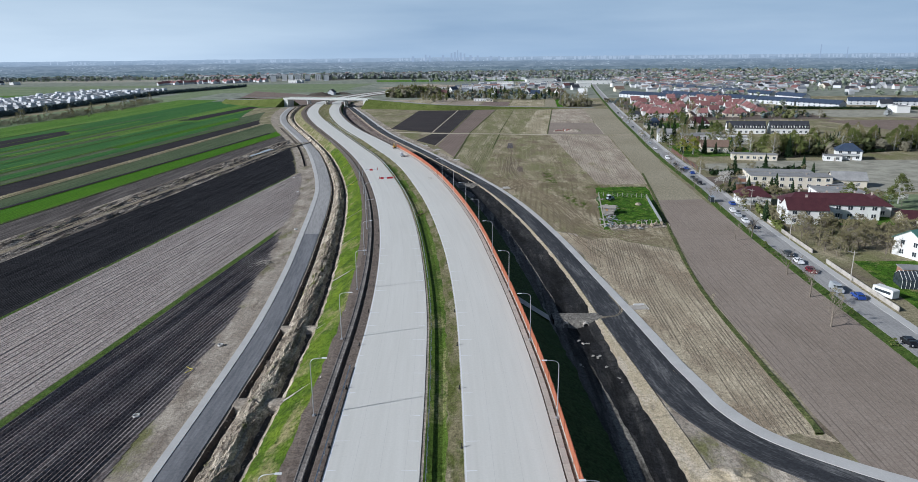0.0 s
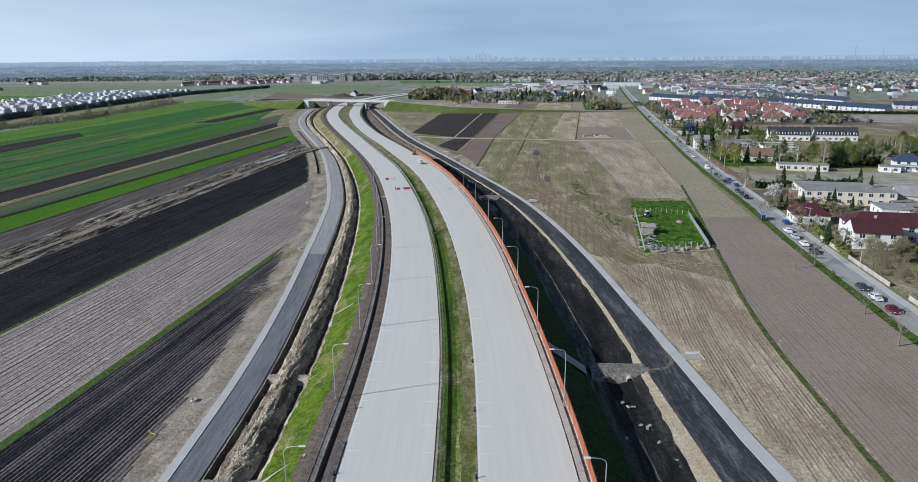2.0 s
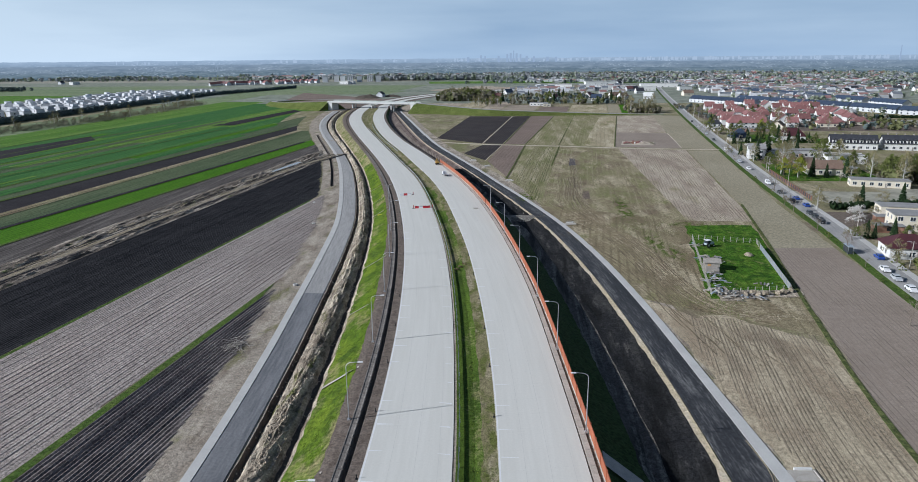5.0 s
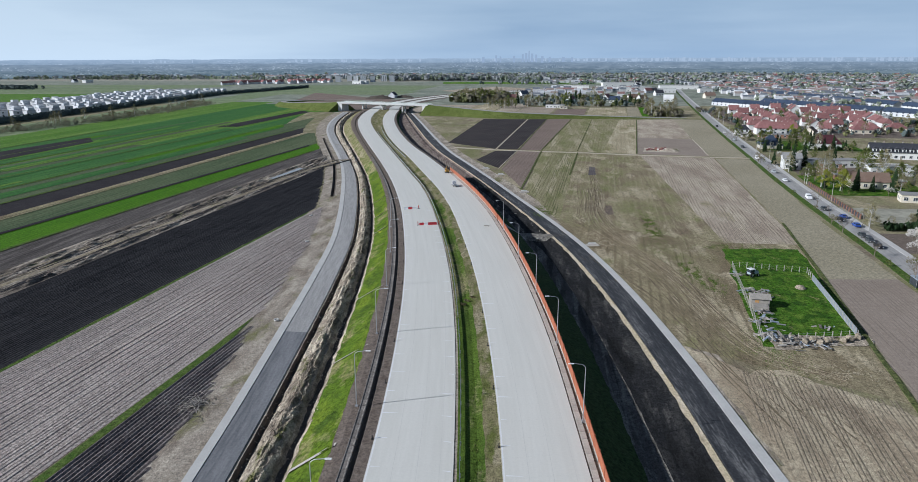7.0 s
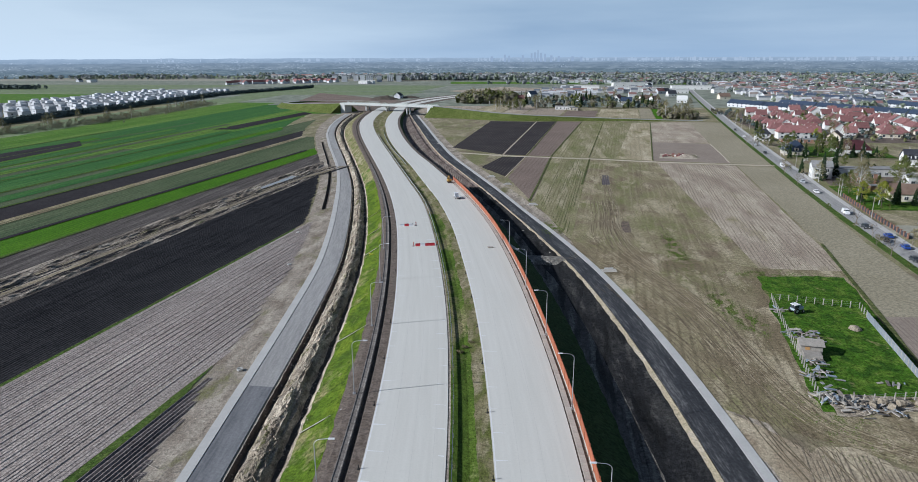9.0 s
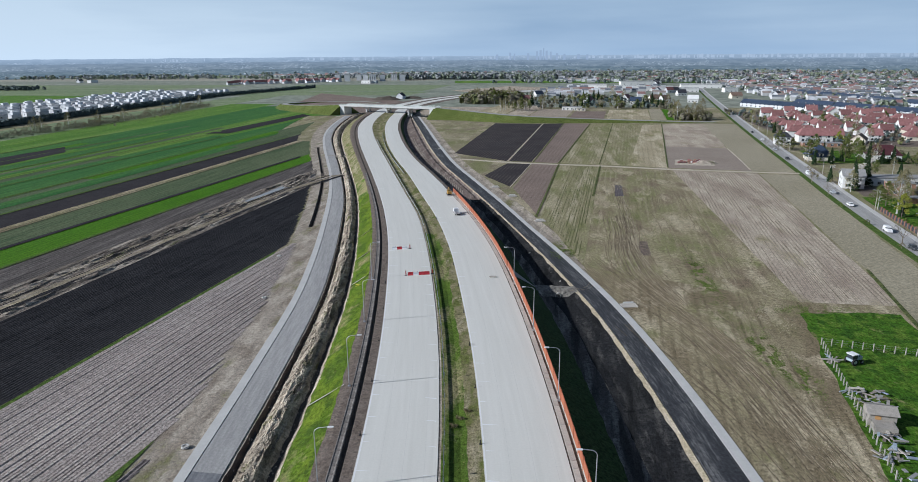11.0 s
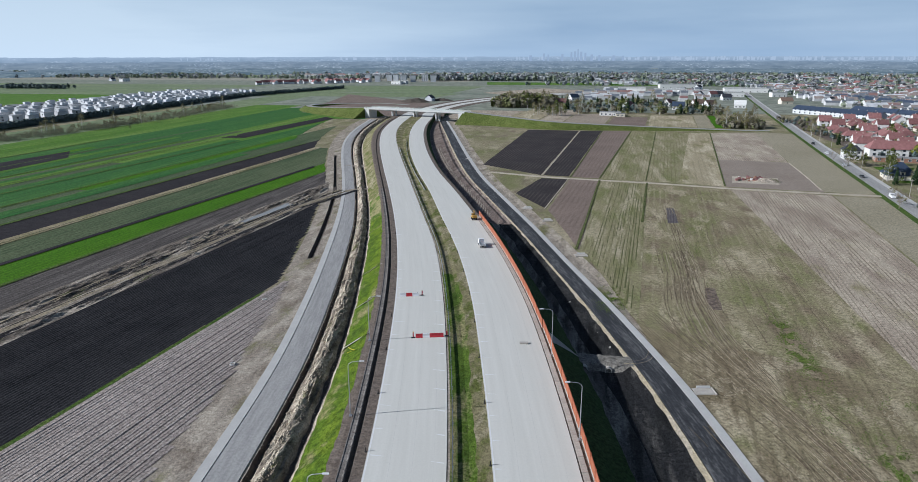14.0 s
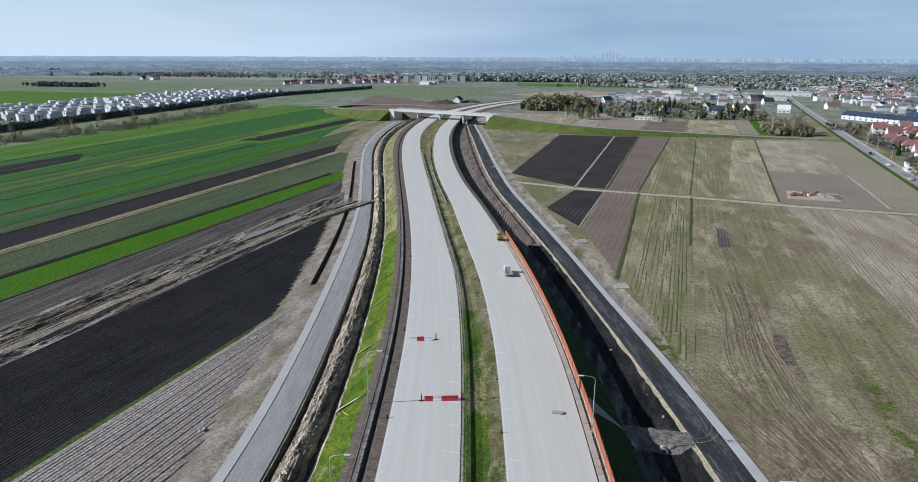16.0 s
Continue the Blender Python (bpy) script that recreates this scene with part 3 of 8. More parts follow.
F_GREEN = mat("bright_crop", (0.050, 0.140, 0.004), (0.078, 0.18, 0.008), 0.06, fine=10, stretch=(1, 0.1, 1), stripe=(5, 2.2), stripe_mix=0.45, stripe_col=(0.030, 0.085, 0.004), grain=0.3, grain_scale=1.3)
F_GREEN2 = mat("deep_crop", (0.036, 0.118, 0.030), (0.070, 0.160, 0.036), 0.05, fine=8, stretch=(1, 0.04, 1), stripe=(4, 5), stripe_mix=0.55, stripe_col=(0.028, 0.082, 0.027), grain=0.3, grain_scale=0.8)
F_GREEN3 = mat("young_crop", (0.080, 0.170, 0.024), (0.160, 0.235, 0.052), 0.05, fine=8, stretch=(1, 0.04, 1), stripe=(4, 6), stripe_mix=0.5, stripe_col=(0.048, 0.122, 0.026), grain=0.3, grain_scale=0.8, c=(0.10, 0.195, 0.028))
F_OLIVE = mat("thin_crop", (0.062, 0.092, 0.044), (0.120, 0.138, 0.074), 0.06, fine=9, stretch=(1, 0.05, 1), stripe=(4, 2.6), stripe_mix=0.5, stripe_col=(0.042, 0.068, 0.03), grain=0.3, grain_scale=1.0)
F_BROWN = mat("brown_plough", (0.026, 0.023, 0.025), (0.043, 0.038, 0.039), 0.05, bump=0.1, fine=8, stripe=(4, 2.5), stripe_mix=0.3, grain=0.32, grain_scale=1.8)
F_WASTE = meadow("churned_waste", (0.19, 0.16, 0.13), [((0.085, 0.072, 0.06), 0.4, 0.12, 0.53, 0.05, 4.0), ((0.42, 0.365, 0.295), 0.35, 0.08, 0.55, 0.05, 14.0), ((0.10, 0.115, 0.045), 0.3, 0.2, 0.63, 0.04, 24.0)], 0.5, 1.1, bump=0.4)
F_TAN = meadow("tan_stubble", (0.41, 0.348, 0.27), [((0.32, 0.26, 0.205), 0.08, 0.35, 0.53, 0.08, 7.0), ((0.50, 0.435, 0.335), 0.12, 0.25, 0.56, 0.08, 19.0), ((0.25, 0.225, 0.12), 0.07, 0.4, 0.65, 0.07, 29.0)], 0.42, 1.0, (6, 1.25, (0.19, 0.152, 0.115), 0.55))
F_TANGREEN = meadow("tan_green_meadow", (0.265, 0.238, 0.14), [((0.185, 0.188, 0.08), 0.10, 0.25, 0.54, 0.08, 7.0), ((0.40, 0.35, 0.24), 0.14, 0.12, 0.58, 0.07, 19.0)], 0.45, 0.9, (6, 2.0, (0.14, 0.135, 0.06), 0.55))
F_OLIVE2 = meadow("olive_meadow", (0.265, 0.232, 0.14), [((0.185, 0.186, 0.08), 0.05, 0.6, 0.545, 0.09, 7.0), ((0.19, 0.148, 0.10), 0.11, 0.4, 0.56, 0.07, 34.0), ((0.40, 0.345, 0.235), 0.12, 0.3, 0.59, 0.07, 19.0)], 0.5, 0.9, (5, 2.6, (0.34, 0.29, 0.19), 0.45))
F_SMOOTH = mat("smooth_soil", (0.30, 0.25, 0.192), (0.37, 0.312, 0.247), 0.02, fine=20, stripe=(6, 1.4), stripe_mix=0.15, grain=0.32, grain_scale=1.8)
F_SMOOTH2 = mat("smooth_olive_soil", (0.28, 0.25, 0.172), (0.35, 0.312, 0.225), 0.02, fine=20, grain=0.25, grain_scale=1.2)
F_LAWN = meadow("garden_lawn", (0.058, 0.13, 0.012), [((0.10, 0.165, 0.022), 0.3, 0.8, 0.53, 0.06, 7.0), ((0.032, 0.078, 0.010), 0.35, 0.8, 0.55, 0.06, 19.0), ((0.20, 0.18, 0.08), 0.2, 0.8, 0.64, 0.05, 29.0)], 0.65, 1.0)
F_DARKROW = mat("dark_rows", (0.036, 0.031, 0.031), (0.051, 0.045, 0.044), 0.05, fine=10, stripe=(6, 1.9), stripe_mix=0.6, stripe_col=(0.102, 0.085, 0.076), grain=0.32, grain_scale=1.8)

# far meadow and field, with haze put into the paler colours
F_FAR1 = mat("hazed_far_meadow", (0.15, 0.205, 0.105), (0.235, 0.27, 0.155), 0.012, fine=12, stretch=(0.5, 2.5, 1), grain=0.2, grain_scale=0.12)
F_FAR2 = mat("hazed_far_field", (0.29, 0.28, 0.225), (0.37, 0.355, 0.285), 0.01, fine=16, stretch=(0.5, 2.5, 1), grain=0.2, grain_scale=0.12)
F_TAN2 = meadow("dry_stubble", (0.40, 0.338, 0.237), [((0.30, 0.238, 0.165), 0.07, 0.5, 0.54, 0.08, 7.0), ((0.50, 0.43, 0.305), 0.10, 0.4, 0.55, 0.08, 19.0), ((0.20, 0.155, 0.11), 0.06, 0.6, 0.64, 0.06, 49.0)], 0.42, 1.1, (5, 1.3, (0.18, 0.142, 0.10), 0.4))
F_OLIVE3 = meadow("worn_olive_meadow", (0.275, 0.236, 0.146), [((0.17, 0.178, 0.064), 0.06, 0.6, 0.59, 0.09, 4.0), ((0.195, 0.157, 0.098), 0.09, 0.4, 0.51, 0.07, 44.0), ((0.43, 0.37, 0.255), 0.11, 0.4, 0.57, 0.07, 17.0)], 0.5, 1.0, (6, 2.3, (0.12, 0.095, 0.058), 0.55))
F_FURROW = mat("drilled_brown_soil", (0.25, 0.205, 0.165), (0.325, 0.272, 0.225), 0.03, fine=20, stripe=(7, 1.1), stripe_mix=0.1, stripe_col=(0.16, 0.13, 0.105), grain=0.12, grain_scale=2.5, stripe_break=0.3)
F_STRIP = mat("brown_strip_soil", (0.19, 0.145, 0.12), (0.25, 0.195, 0.16), 0.03, fine=16, stripe=(6, 2.2), stripe_mix=0.4, grain=0.25)
F_DRY = meadow("dry_grass_plot", (0.36, 0.31, 0.205), [((0.22, 0.205, 0.098), 0.08, 0.3, 0.57, 0.07, 7.0), ((0.50, 0.435, 0.31), 0.12, 0.2, 0.55, 0.07, 19.0)], 0.45, 0.9, (6, 3.0, (0.22, 0.185, 0.11), 0.4))
F_TRACK = mat("pale_track_dust", (0.40, 0.35, 0.27), (0.52, 0.46, 0.37), 0.08, fine=12, grain=0.2)
F_BALK = mat("dark_balk_grass", (0.05, 0.07, 0.024), (0.15, 0.16, 0.06), 0.5, fine=6, bump=0.2, grain=0.4)
strip("field_1", (-66.9, 0.085), (-50, 0.02), -60, 226, F_RIDGED, "dark soil drawn up in narrow planted ridges", verge=5.6, ridge=0.26, pitch=0.82)
strip("field_2", (-68.7, 0.085), (-66.9, 0.085), -60, 240, F_EDGE, "narrow grass balk between two fields", z=0.12, verge=8)
strip("field_3", (-102.7, 0.095), (-68.7, 0.085), -60, 350, F_BEIGE, "pale brown harrowed field with long furrows", verge=6.2, ridge=0.19, pitch=0.78, sharp=0.70)
strip("field_4", (-103.8, 0.095), (-102.7, 0.095), -60, 350, F_EDGE, "thin grass balk beside black soil", z=0.12, verge=12)
strip("field_5", (-139.5, 0.075), (-103.8, 0.095), -60, 455, F_BLACK, "freshly ploughed black peaty field", verge=9, ridge=0.13, pitch=0.85)
strip("field_6", (-157.5, 0.075), (-139.5, 0.075), -60, 540, F_WASTE, "churned sandy strip with vehicle tracks", verge=7, churn=0.9)
strip("field_7", (-177, 0.09), (-157.5, 0.075), -60, 540, F_GREY, "grey tilled strip", verge=9)
strip("field_8", (-197, 0.11), (-177, 0.09), -60, 590, F_GREEN, "bright green young cereal strip", verge=10)
strip("field_9", (-214, 0.05), (-197, 0.11), -60, 620, F_OLIVE, "thin olive green crop strip", verge=10)
strip("field_10", (-236, 0.06), (-214, 0.05), -60, 700, F_BROWN, "dark brown ploughed strip", verge=20)
strip("field_11", (-262, 0.05), (-236, 0.06), -60, 760, F_OLIVE, "olive green crop strip", verge=20)
strip("field_12", (-288, 0.055), (-262, 0.05), -60, 850, F_GREEN2, "deep green cereal field", verge=40)
strip("field_13", (-318, 0.02), (-288, 0.055), -60, 900, F_GREEN3, "striped bright green cereal field", verge=40)
strip("field_14", (-372, 0.0), (-318, 0.02), -60, 960, F_GREEN2, "wide striped green cereal field")
strip("field_15", (-420, -0.02), (-372, 0.0), -60, 1000, F_GREEN3, "wide green meadow strip")
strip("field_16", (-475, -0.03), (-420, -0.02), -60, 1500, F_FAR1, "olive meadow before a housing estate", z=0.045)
for i, (f0, w0) in enumerate((((-177, 0.09), 0.9), ((-197, 0.11), 1.3), ((-214, 0.05), 1.6), ((-211, 0.05), 0.8), ((-236, 0.06), 0.9), ((-262, 0.05), 0.8), ((-157.5, 0.075), 1.0), ((-288, 0.055), 0.8), ((-318, 0.02), 1.0), ((-372, 0.0), 1.1), ((-345, 0.01), 0.6), ((-303, 0.035), 0.6))):
    strip("field_balk", (f0[0] - w0, f0[1]), (f0[0] + w0, f0[1]), 60, 640, F_OLIVE2 if i in (2, 3) else F_WASTE if i == 6 else F_EDGE if i != 1 else F_BROWN, "thin balk between crop strips", z=0.22, verge=16)
random.seed(19)
for k in range(26):
    x0 = random.uniform(-415, -246)
    sl, w0, ya = 0.05 + (x0 + 262) * 0.0005, random.uniform(2.5, 11), random.uniform(-60, 520)
    strip("field_strip_%d" % (k + 1), (x0, sl), (x0 + w0, sl), ya, ya + random.uniform(160, 420), random.choice((F_GREEN, F_GREEN3, F_GREEN2, F_OLIVE, F_GREEN3, F_GREEN2)), "narrow crop strip in green fields", z=0.085 + 0.004 * k, verge=40)
field("field_17", [(-368, 380), (-328, 380), (-332, 548), (-352, 573)], F_BROWN, "dark ploughed patch in green fields", z=0.21)
field("field_18", [(-292, 660), (-273, 664), (-264, 830), (-279, 848)], F_BROWN, "dark ploughed patch in green fields", z=0.21)

# east of the motorway
field("field_19", [(43, 97), (54.0, 96), (62.5, 203), (29, 224)], F_TAN2, "tan stubble with drill lines beside the black road", ragged=5.0)
field("field_20", [(25, 228), (63.3, 205), (85.4, 340), (4, 335)], F_OLIVE3, "patchy olive meadow with wheel tracks", z=0.04)
field("field_21", [(54.9, 50), (82.5, 50), (88.5, 170), (58.3, 165)], F_FURROW, "brown seeded field with straight drill lines")
field("field_22", [(58.3, 165), (88.5, 170), (95.5, 278), (75.8, 276)], F_FURROW, "brown seeded field with straight drill lines", z=0.055)
field("field_38", [(75.8, 276), (95.5, 278), (101, 344), (86.5, 344)], F_SMOOTH2, "pale smooth seeded field", z=0.05)
field("field_23", [(86, 344), (101, 344), (121, 504), (101, 506)], F_SMOOTH2, "pale smooth seeded field")
field("field_24", [(58, 312), (82, 312), (100.5, 508), (58, 514)], F_TAN, "tan stubble with dark drill lines", z=0.06)
field("field_25", [(4, 335), (58, 312), (58, 514), (20, 522)], F_OLIVE2, "patchy olive meadow with wheel tracks", z=0.055)
field("field_26", [(-10, 398), (4, 336), (20, 522), (-3, 526)], F_TANGREEN, "striped green and tan meadow", z=0.06)
field("field_27", [(-25, 455), (-11, 398), (-3.5, 526), (-18, 530)], F_STRIP, "brown tilled strip between meadows", z=0.065)
field("field_28", [(-42, 487), (-26, 457), (-19, 528), (-33, 529)], F_DARKROW, "dark soil with planted rows", z=0.06)
field("field_29", [(-70, 568), (-34, 538), (-18, 761), (-61, 762)], F_DARKROW, "large dark ploughed field with planted rows")
field("field_30", [(-32.5, 538), (-19, 536), (1.4, 766), (-16.5, 761)], F_DARKROW, "dark ploughed field with planted rows")
field("field_31", [(-18, 536), (-3.5, 533), (25, 765), (2, 766)], F_STRIP, "brown tilled strip between meadows")
field("field_32", [(-3, 533), (20, 530), (46, 770), (26, 765)], F_TANGREEN, "striped green and tan meadow")
field("field_33", [(20, 530), (36, 527), (71, 758), (46, 770)], F_TANGREEN, "green meadow with wheel tracks", z=0.055)
field("field_34", [(36, 527), (57, 522), (88, 762), (71, 758)], F_DRY, "tan meadow with wheel tracks")
field("field_35", [(57, 522), (100, 516), (107.5, 607), (67.8, 613)], F_FURROW, "bare brown building plot", z=0.052)
field("field_51", [(67.8, 613), (107.5, 607), (129, 772), (88, 762)], F_TAN, "dry tan plot with old furrows", z=0.045)
field("field_52", [(62, 533), (84, 531), (88, 550), (66, 553)], F_TRACK, "pale trodden sand on a building plot", z=0.075)
field("field_36", [(100, 516), (122, 513), (155, 768), (124, 772)], F_SMOOTH2, "pale smooth seeded field")
field("field_37", [(44.5, 227.5), (68.3, 232), (79, 306), (55, 303)], F_LAWN, "green grass garden plot", z=0.12, ragged=1.6)
tr = spline([(-62, 543), (-28, 532), (25, 524), (57, 517), (90, 513), (122, 510)], 6)
ribbon("road_6", offset(tr, -1.6), offset(tr, 1.6), 0.14, F_TRACK, 0.2, "sandy farm track between fields", "track")

def balk(pts, w, label="narrow grass balk between fields", m=None):
    q = spline(pts, 6)
    left = [(x - w / 2 * (1 + 0.6 * noise.noise((x, y * 0.3, 1))), y) for x, y in q]
    right = [(x + w / 2 * (1 + 0.6 * noise.noise((x, y * 0.3, 4))), y) for x, y in q]
    ribbon("field_balk", left, right, 0.16, m or F_BALK, 0.16, label, "grass balk")


balk([(54.2, 97), (55, 104), (57.9, 164), (66.8, 225), (75.6, 276), (86, 342)], 1.05)
balk([(-12, 398), (-3.2, 528)], 0.9)
balk([(-3, 534), (25.5, 765)], 0.9)
balk([(-18, 536), (2, 766)], 0.6)
balk([(-33.2, 538), (-17.2, 761)], 0.8, "thin pale track between dark fields", F_TRACK)
balk([(-26.4, 457), (-19.2, 528)], 0.5, "thin pale track between dark fields", F_TRACK)
balk([(57, 523), (88, 762)], 0.8)
balk([(100, 520), (104, 560), (108, 607)], 0.7, "pale timber edge between plots", F_TRACK)
balk([(20, 524), (12, 440)], 0.9)
balk([(46, 770), (20, 531)], 0.5)
field("field_39", [(-330, 900), (-215, 870), (-215, 1060), (-400, 1250)], F_STRIP, "bare brown earthworks beside the motorway", z=0.07)
field("field_40", [(-190, 1330), (-140, 1260), (20, 1400), (-100, 1500)], F_TAN, "bare pale earthworks beside the motorway", z=0.07)
for k, (x0, x1, y0, y1, m_, lb) in enumerate(((-92, -62, 838, 985, F_DRY, "dry grass plot behind the bank"), (-60, -36, 830, 980, F_TAN, "tan tilled plot behind the bank"), (-35, 4, 820, 930, F_SMOOTH, "bare tan plot behind the bank"),
                                             (6, 40, 810, 900, F_STRIP, "brown tilled plot behind the bank"), (42, 84, 805, 925, F_DRY, "dry grass plot behind the bank"), (85, 98, 803, 935, F_SMOOTH2, "pale smooth plot behind the bank"),
                                             (99, 106, 803, 930, F_GREEN, "bright green strip behind the bank"), (-180, -95, 855, 960, F_TAN, "bare tan verge beside the motorway"))):
    field("field_%d" % (43 + k), [(x0, y0), (x1, y0), (x1 + (y1 - y0) * 0.1, y1), (x0 + (y1 - y0) * 0.1, y1)], m_, lb, z=0.045 + 0.003 * k)
# residential road on the east
RR = [(83, -150), (87, 60), (90.5, 120), (94.2, 180), (99, 240), (105.5, 300), (111.5, 370), (118.5, 440), (127, 510), (140, 620), (155, 740), (172, 870), (196, 1050), (225, 1260), (260, 1500)]
rr = spline(RR, 8)
ribbon("verge_1", offset(rr, -6.0), offset(rr, -2.9), 0.10, F_EDGE, 0.3, "green grass verge beside the road", "verge")
ribbon("road_7", offset(rr, -3.2), offset(rr, 3.2), 0.14, M_ASPH_OLD, 0.3, "worn grey asphalt village road", "road")
ribbon("pavement_3", offset(rr, 3.2), offset(rr, 5.4), 0.2, M_PATH, 0.3, "pale paved footpath along the village road", "footpath")

# ---- bridge ----
M_BCONC = mat("bridge_concrete", (0.52, 0.52, 0.50), (0.62, 0.62, 0.59), 0.3, rough=0.8)
M_BRAIL = mat("pale_green_rail", (0.55, 0.64, 0.58), (0.62, 0.70, 0.64), 0.5, rough=0.6)
BA, BB = Vector((-230, 850)), Vector((-128, 815))
bd = (BB - BA).normalized()
bang = math.degrees(math.atan2(bd.y, bd.x))
BL = (BB - BA).length
bridge = thing("bridge", "pale concrete road bridge on piers over the motorway", "bridge", at=pose(BA.x, BA.y, 0, rz=bang))
part("deck", boxes((-4, BL + 4, -6.5, 6.5, 9.3, 10.2), (-4, BL + 4, -5, 5, 8.3, 9.3)), M_BCONC, bridge)
for side in (-6.6, 6.3):
    part("cornice", boxes((-5, BL + 5, side, side + 0.35, 9.0, 10.5)), M_BCONC, bridge)
    part("railing", boxes(*[(-4, BL + 4, side + 0.1, side + 0.2, 10.5 + k, 10.58 + k) for k in (0.3, 0.6, 0.95)],
                          *[(x, x + 0.1, side + 0.1, side + 0.2, 10.5, 11.5) for x in np.arange(-4, BL + 4, 3.0)]), M_BRAIL, bridge)
for u in (0.26, 0.5, 0.74):
    for yy in (-3.4, 2.4):
        part("pier", boxes((BL * u - 0.6, BL * u + 0.6, yy - 0.5, yy + 1.5, 0, 8.4)), M_BCONC, bridge)
    part("pier_cap", boxes((BL * u - 0.8, BL * u + 0.8, -5, 5, 7.6, 8.4)), M_BCONC, bridge)
for x0, x1 in ((-4, 1.5), (BL - 1.5, BL + 4)):
    part("abutment", boxes((x0, x1, -6.5, 6.5, -1, 9.3)), M_BCONC, bridge)


M_BANK = mat("bank_grass", (0.075, 0.10, 0.022), (0.13, 0.15, 0.045), 0.1, bump=0.2, fine=8, grain=0.3)


def ramp(name, pts, zs, w, side, label):
    """A grassed bank that carries a road down from the bridge."""
    n = len(pts)
    a, b, c, d = offset(pts, -w), offset(pts, w), pts, pts
    verts, faces = [], []
    for i in range(n):
        s = side * max(zs[i], 0.05)
        lo, hi = offset(pts, -w - s)[i], offset(pts, w + s)[i]
        verts += [(*lo, 0.0), (*a[i], zs[i]), (*b[i], zs[i]), (*hi, 0.0)]
    for i in range(n - 1):
        for k in range(3):
            q = 4 * i + k
            faces.append((q, q + 1, q + 5, q + 4))
    faces += [(0, 3, 2, 1), (4 * n - 4, 4 * n - 3, 4 * n - 2, 4 * n - 1)]
    tagged(obj(name, verts, faces, M_BANK), label, "embankment", "", "structure")
    ribbon("road_8" if name.endswith("1") else "road_9", offset(pts, -3.5), offset(pts, 3.5), [z + 0.12 for z in zs], M_ASPH_OLD, 0.3, "pale road on a grassed bank leading to the bridge", "road")


pr = spline([tuple(BB + bd * 3), tuple(BB + bd * 40), (-40, 779), (20, 779), (80, 783), (140, 787)], 8)
ramp("embankment_1", pr, [10.1 * max(0, 1 - (i / (len(pr) - 1)) * 1.05) ** 1.2 + 0.2 for i in range(len(pr))], 5, 1.6, "green grassed bank carrying a road to the bridge")
pl = spline([tuple(BA - bd * 3), (-262, 868), (-300, 895), (-335, 935), (-348, 985), (-330, 1030), (-285, 1050), (-240, 1030)], 8)
ramp("embankment_2", pl, [10.1 * max(0, 1 - (i / (len(pl) - 1)) * 1.3) ** 1.1 + 0.2 for i in range(len(pl))], 5, 1.6, "green grassed bank curving down from the bridge")


# ---- motorway furniture ----
def heading(f, y):
    """The turn, in degrees about z, that lays local +y along the plan line f at y."""
    return math.degrees(math.atan2(-(f(y + 2) - f(y - 2)), 4))


def tube(bm, a, b, r0, r1, sides=6):
    a, b = Vector(a), Vector(b)
    d = (b - a).normalized()
    u = d.orthogonal().normalized()
    v = d.cross(u)
    ra = [bm.verts.new(a + r0 * (math.cos(k * math.tau / sides) * u + math.sin(k * math.tau / sides) * v)) for k in range(sides)]
    rb = [bm.verts.new(b + r1 * (math.cos(k * math.tau / sides) * u + math.sin(k * math.tau / sides) * v)) for k in range(sides)]
    for k in range(sides):
        bm.faces.new((ra[k], ra[(k + 1) % sides], rb[(k + 1) % sides], rb[k]))
    bm.faces.new(rb)
    bm.faces.new(ra[::-1])


def tubes(*segs, sides=6):
    bm = bmesh.new()
    for s in segs:
        tube(bm, *s, sides)
    return bm


M_RED = mat("red_plastic", (0.42, 0.03, 0.04), (0.52, 0.05, 0.06), 2, rough=0.5)
M_WPLAST = mat("white_plastic", (0.75, 0.75, 0.75), (0.8, 0.8, 0.8), 2, rough=0.5)
M_BLACK = mat("black_rubber", (0.02, 0.02, 0.02), (0.03, 0.03, 0.03), 2, rough=0.7)
M_YELLOW = mat("yellow_machine_paint", (0.42, 0.25, 0.05), (0.50, 0.31, 0.08), 2, rough=0.55)
M_GLASS = mat("dark_glass", (0.03, 0.04, 0.05), (0.05, 0.06, 0.07), 1, rough=0.12)
M_WOODS = mat("pale_stake_wood", (0.40, 0.36, 0.29), (0.5, 0.45, 0.37), 1)
M_LINE = mat("white_edge_line", (0.68, 0.68, 0.67), (0.76, 0.76, 0.75), 0.6, rough=0.7)

# painted edge strips, laid just above the slab
for f, o0, o1 in ((L1, 0.12, 0.34), (R1, 0.12, 0.32)):
    ribbon("edge_line", line(f, o0), line(f, o1), ZM + 0.006, M_LINE, 0.004, "thin white edge strip on concrete", "road marking")
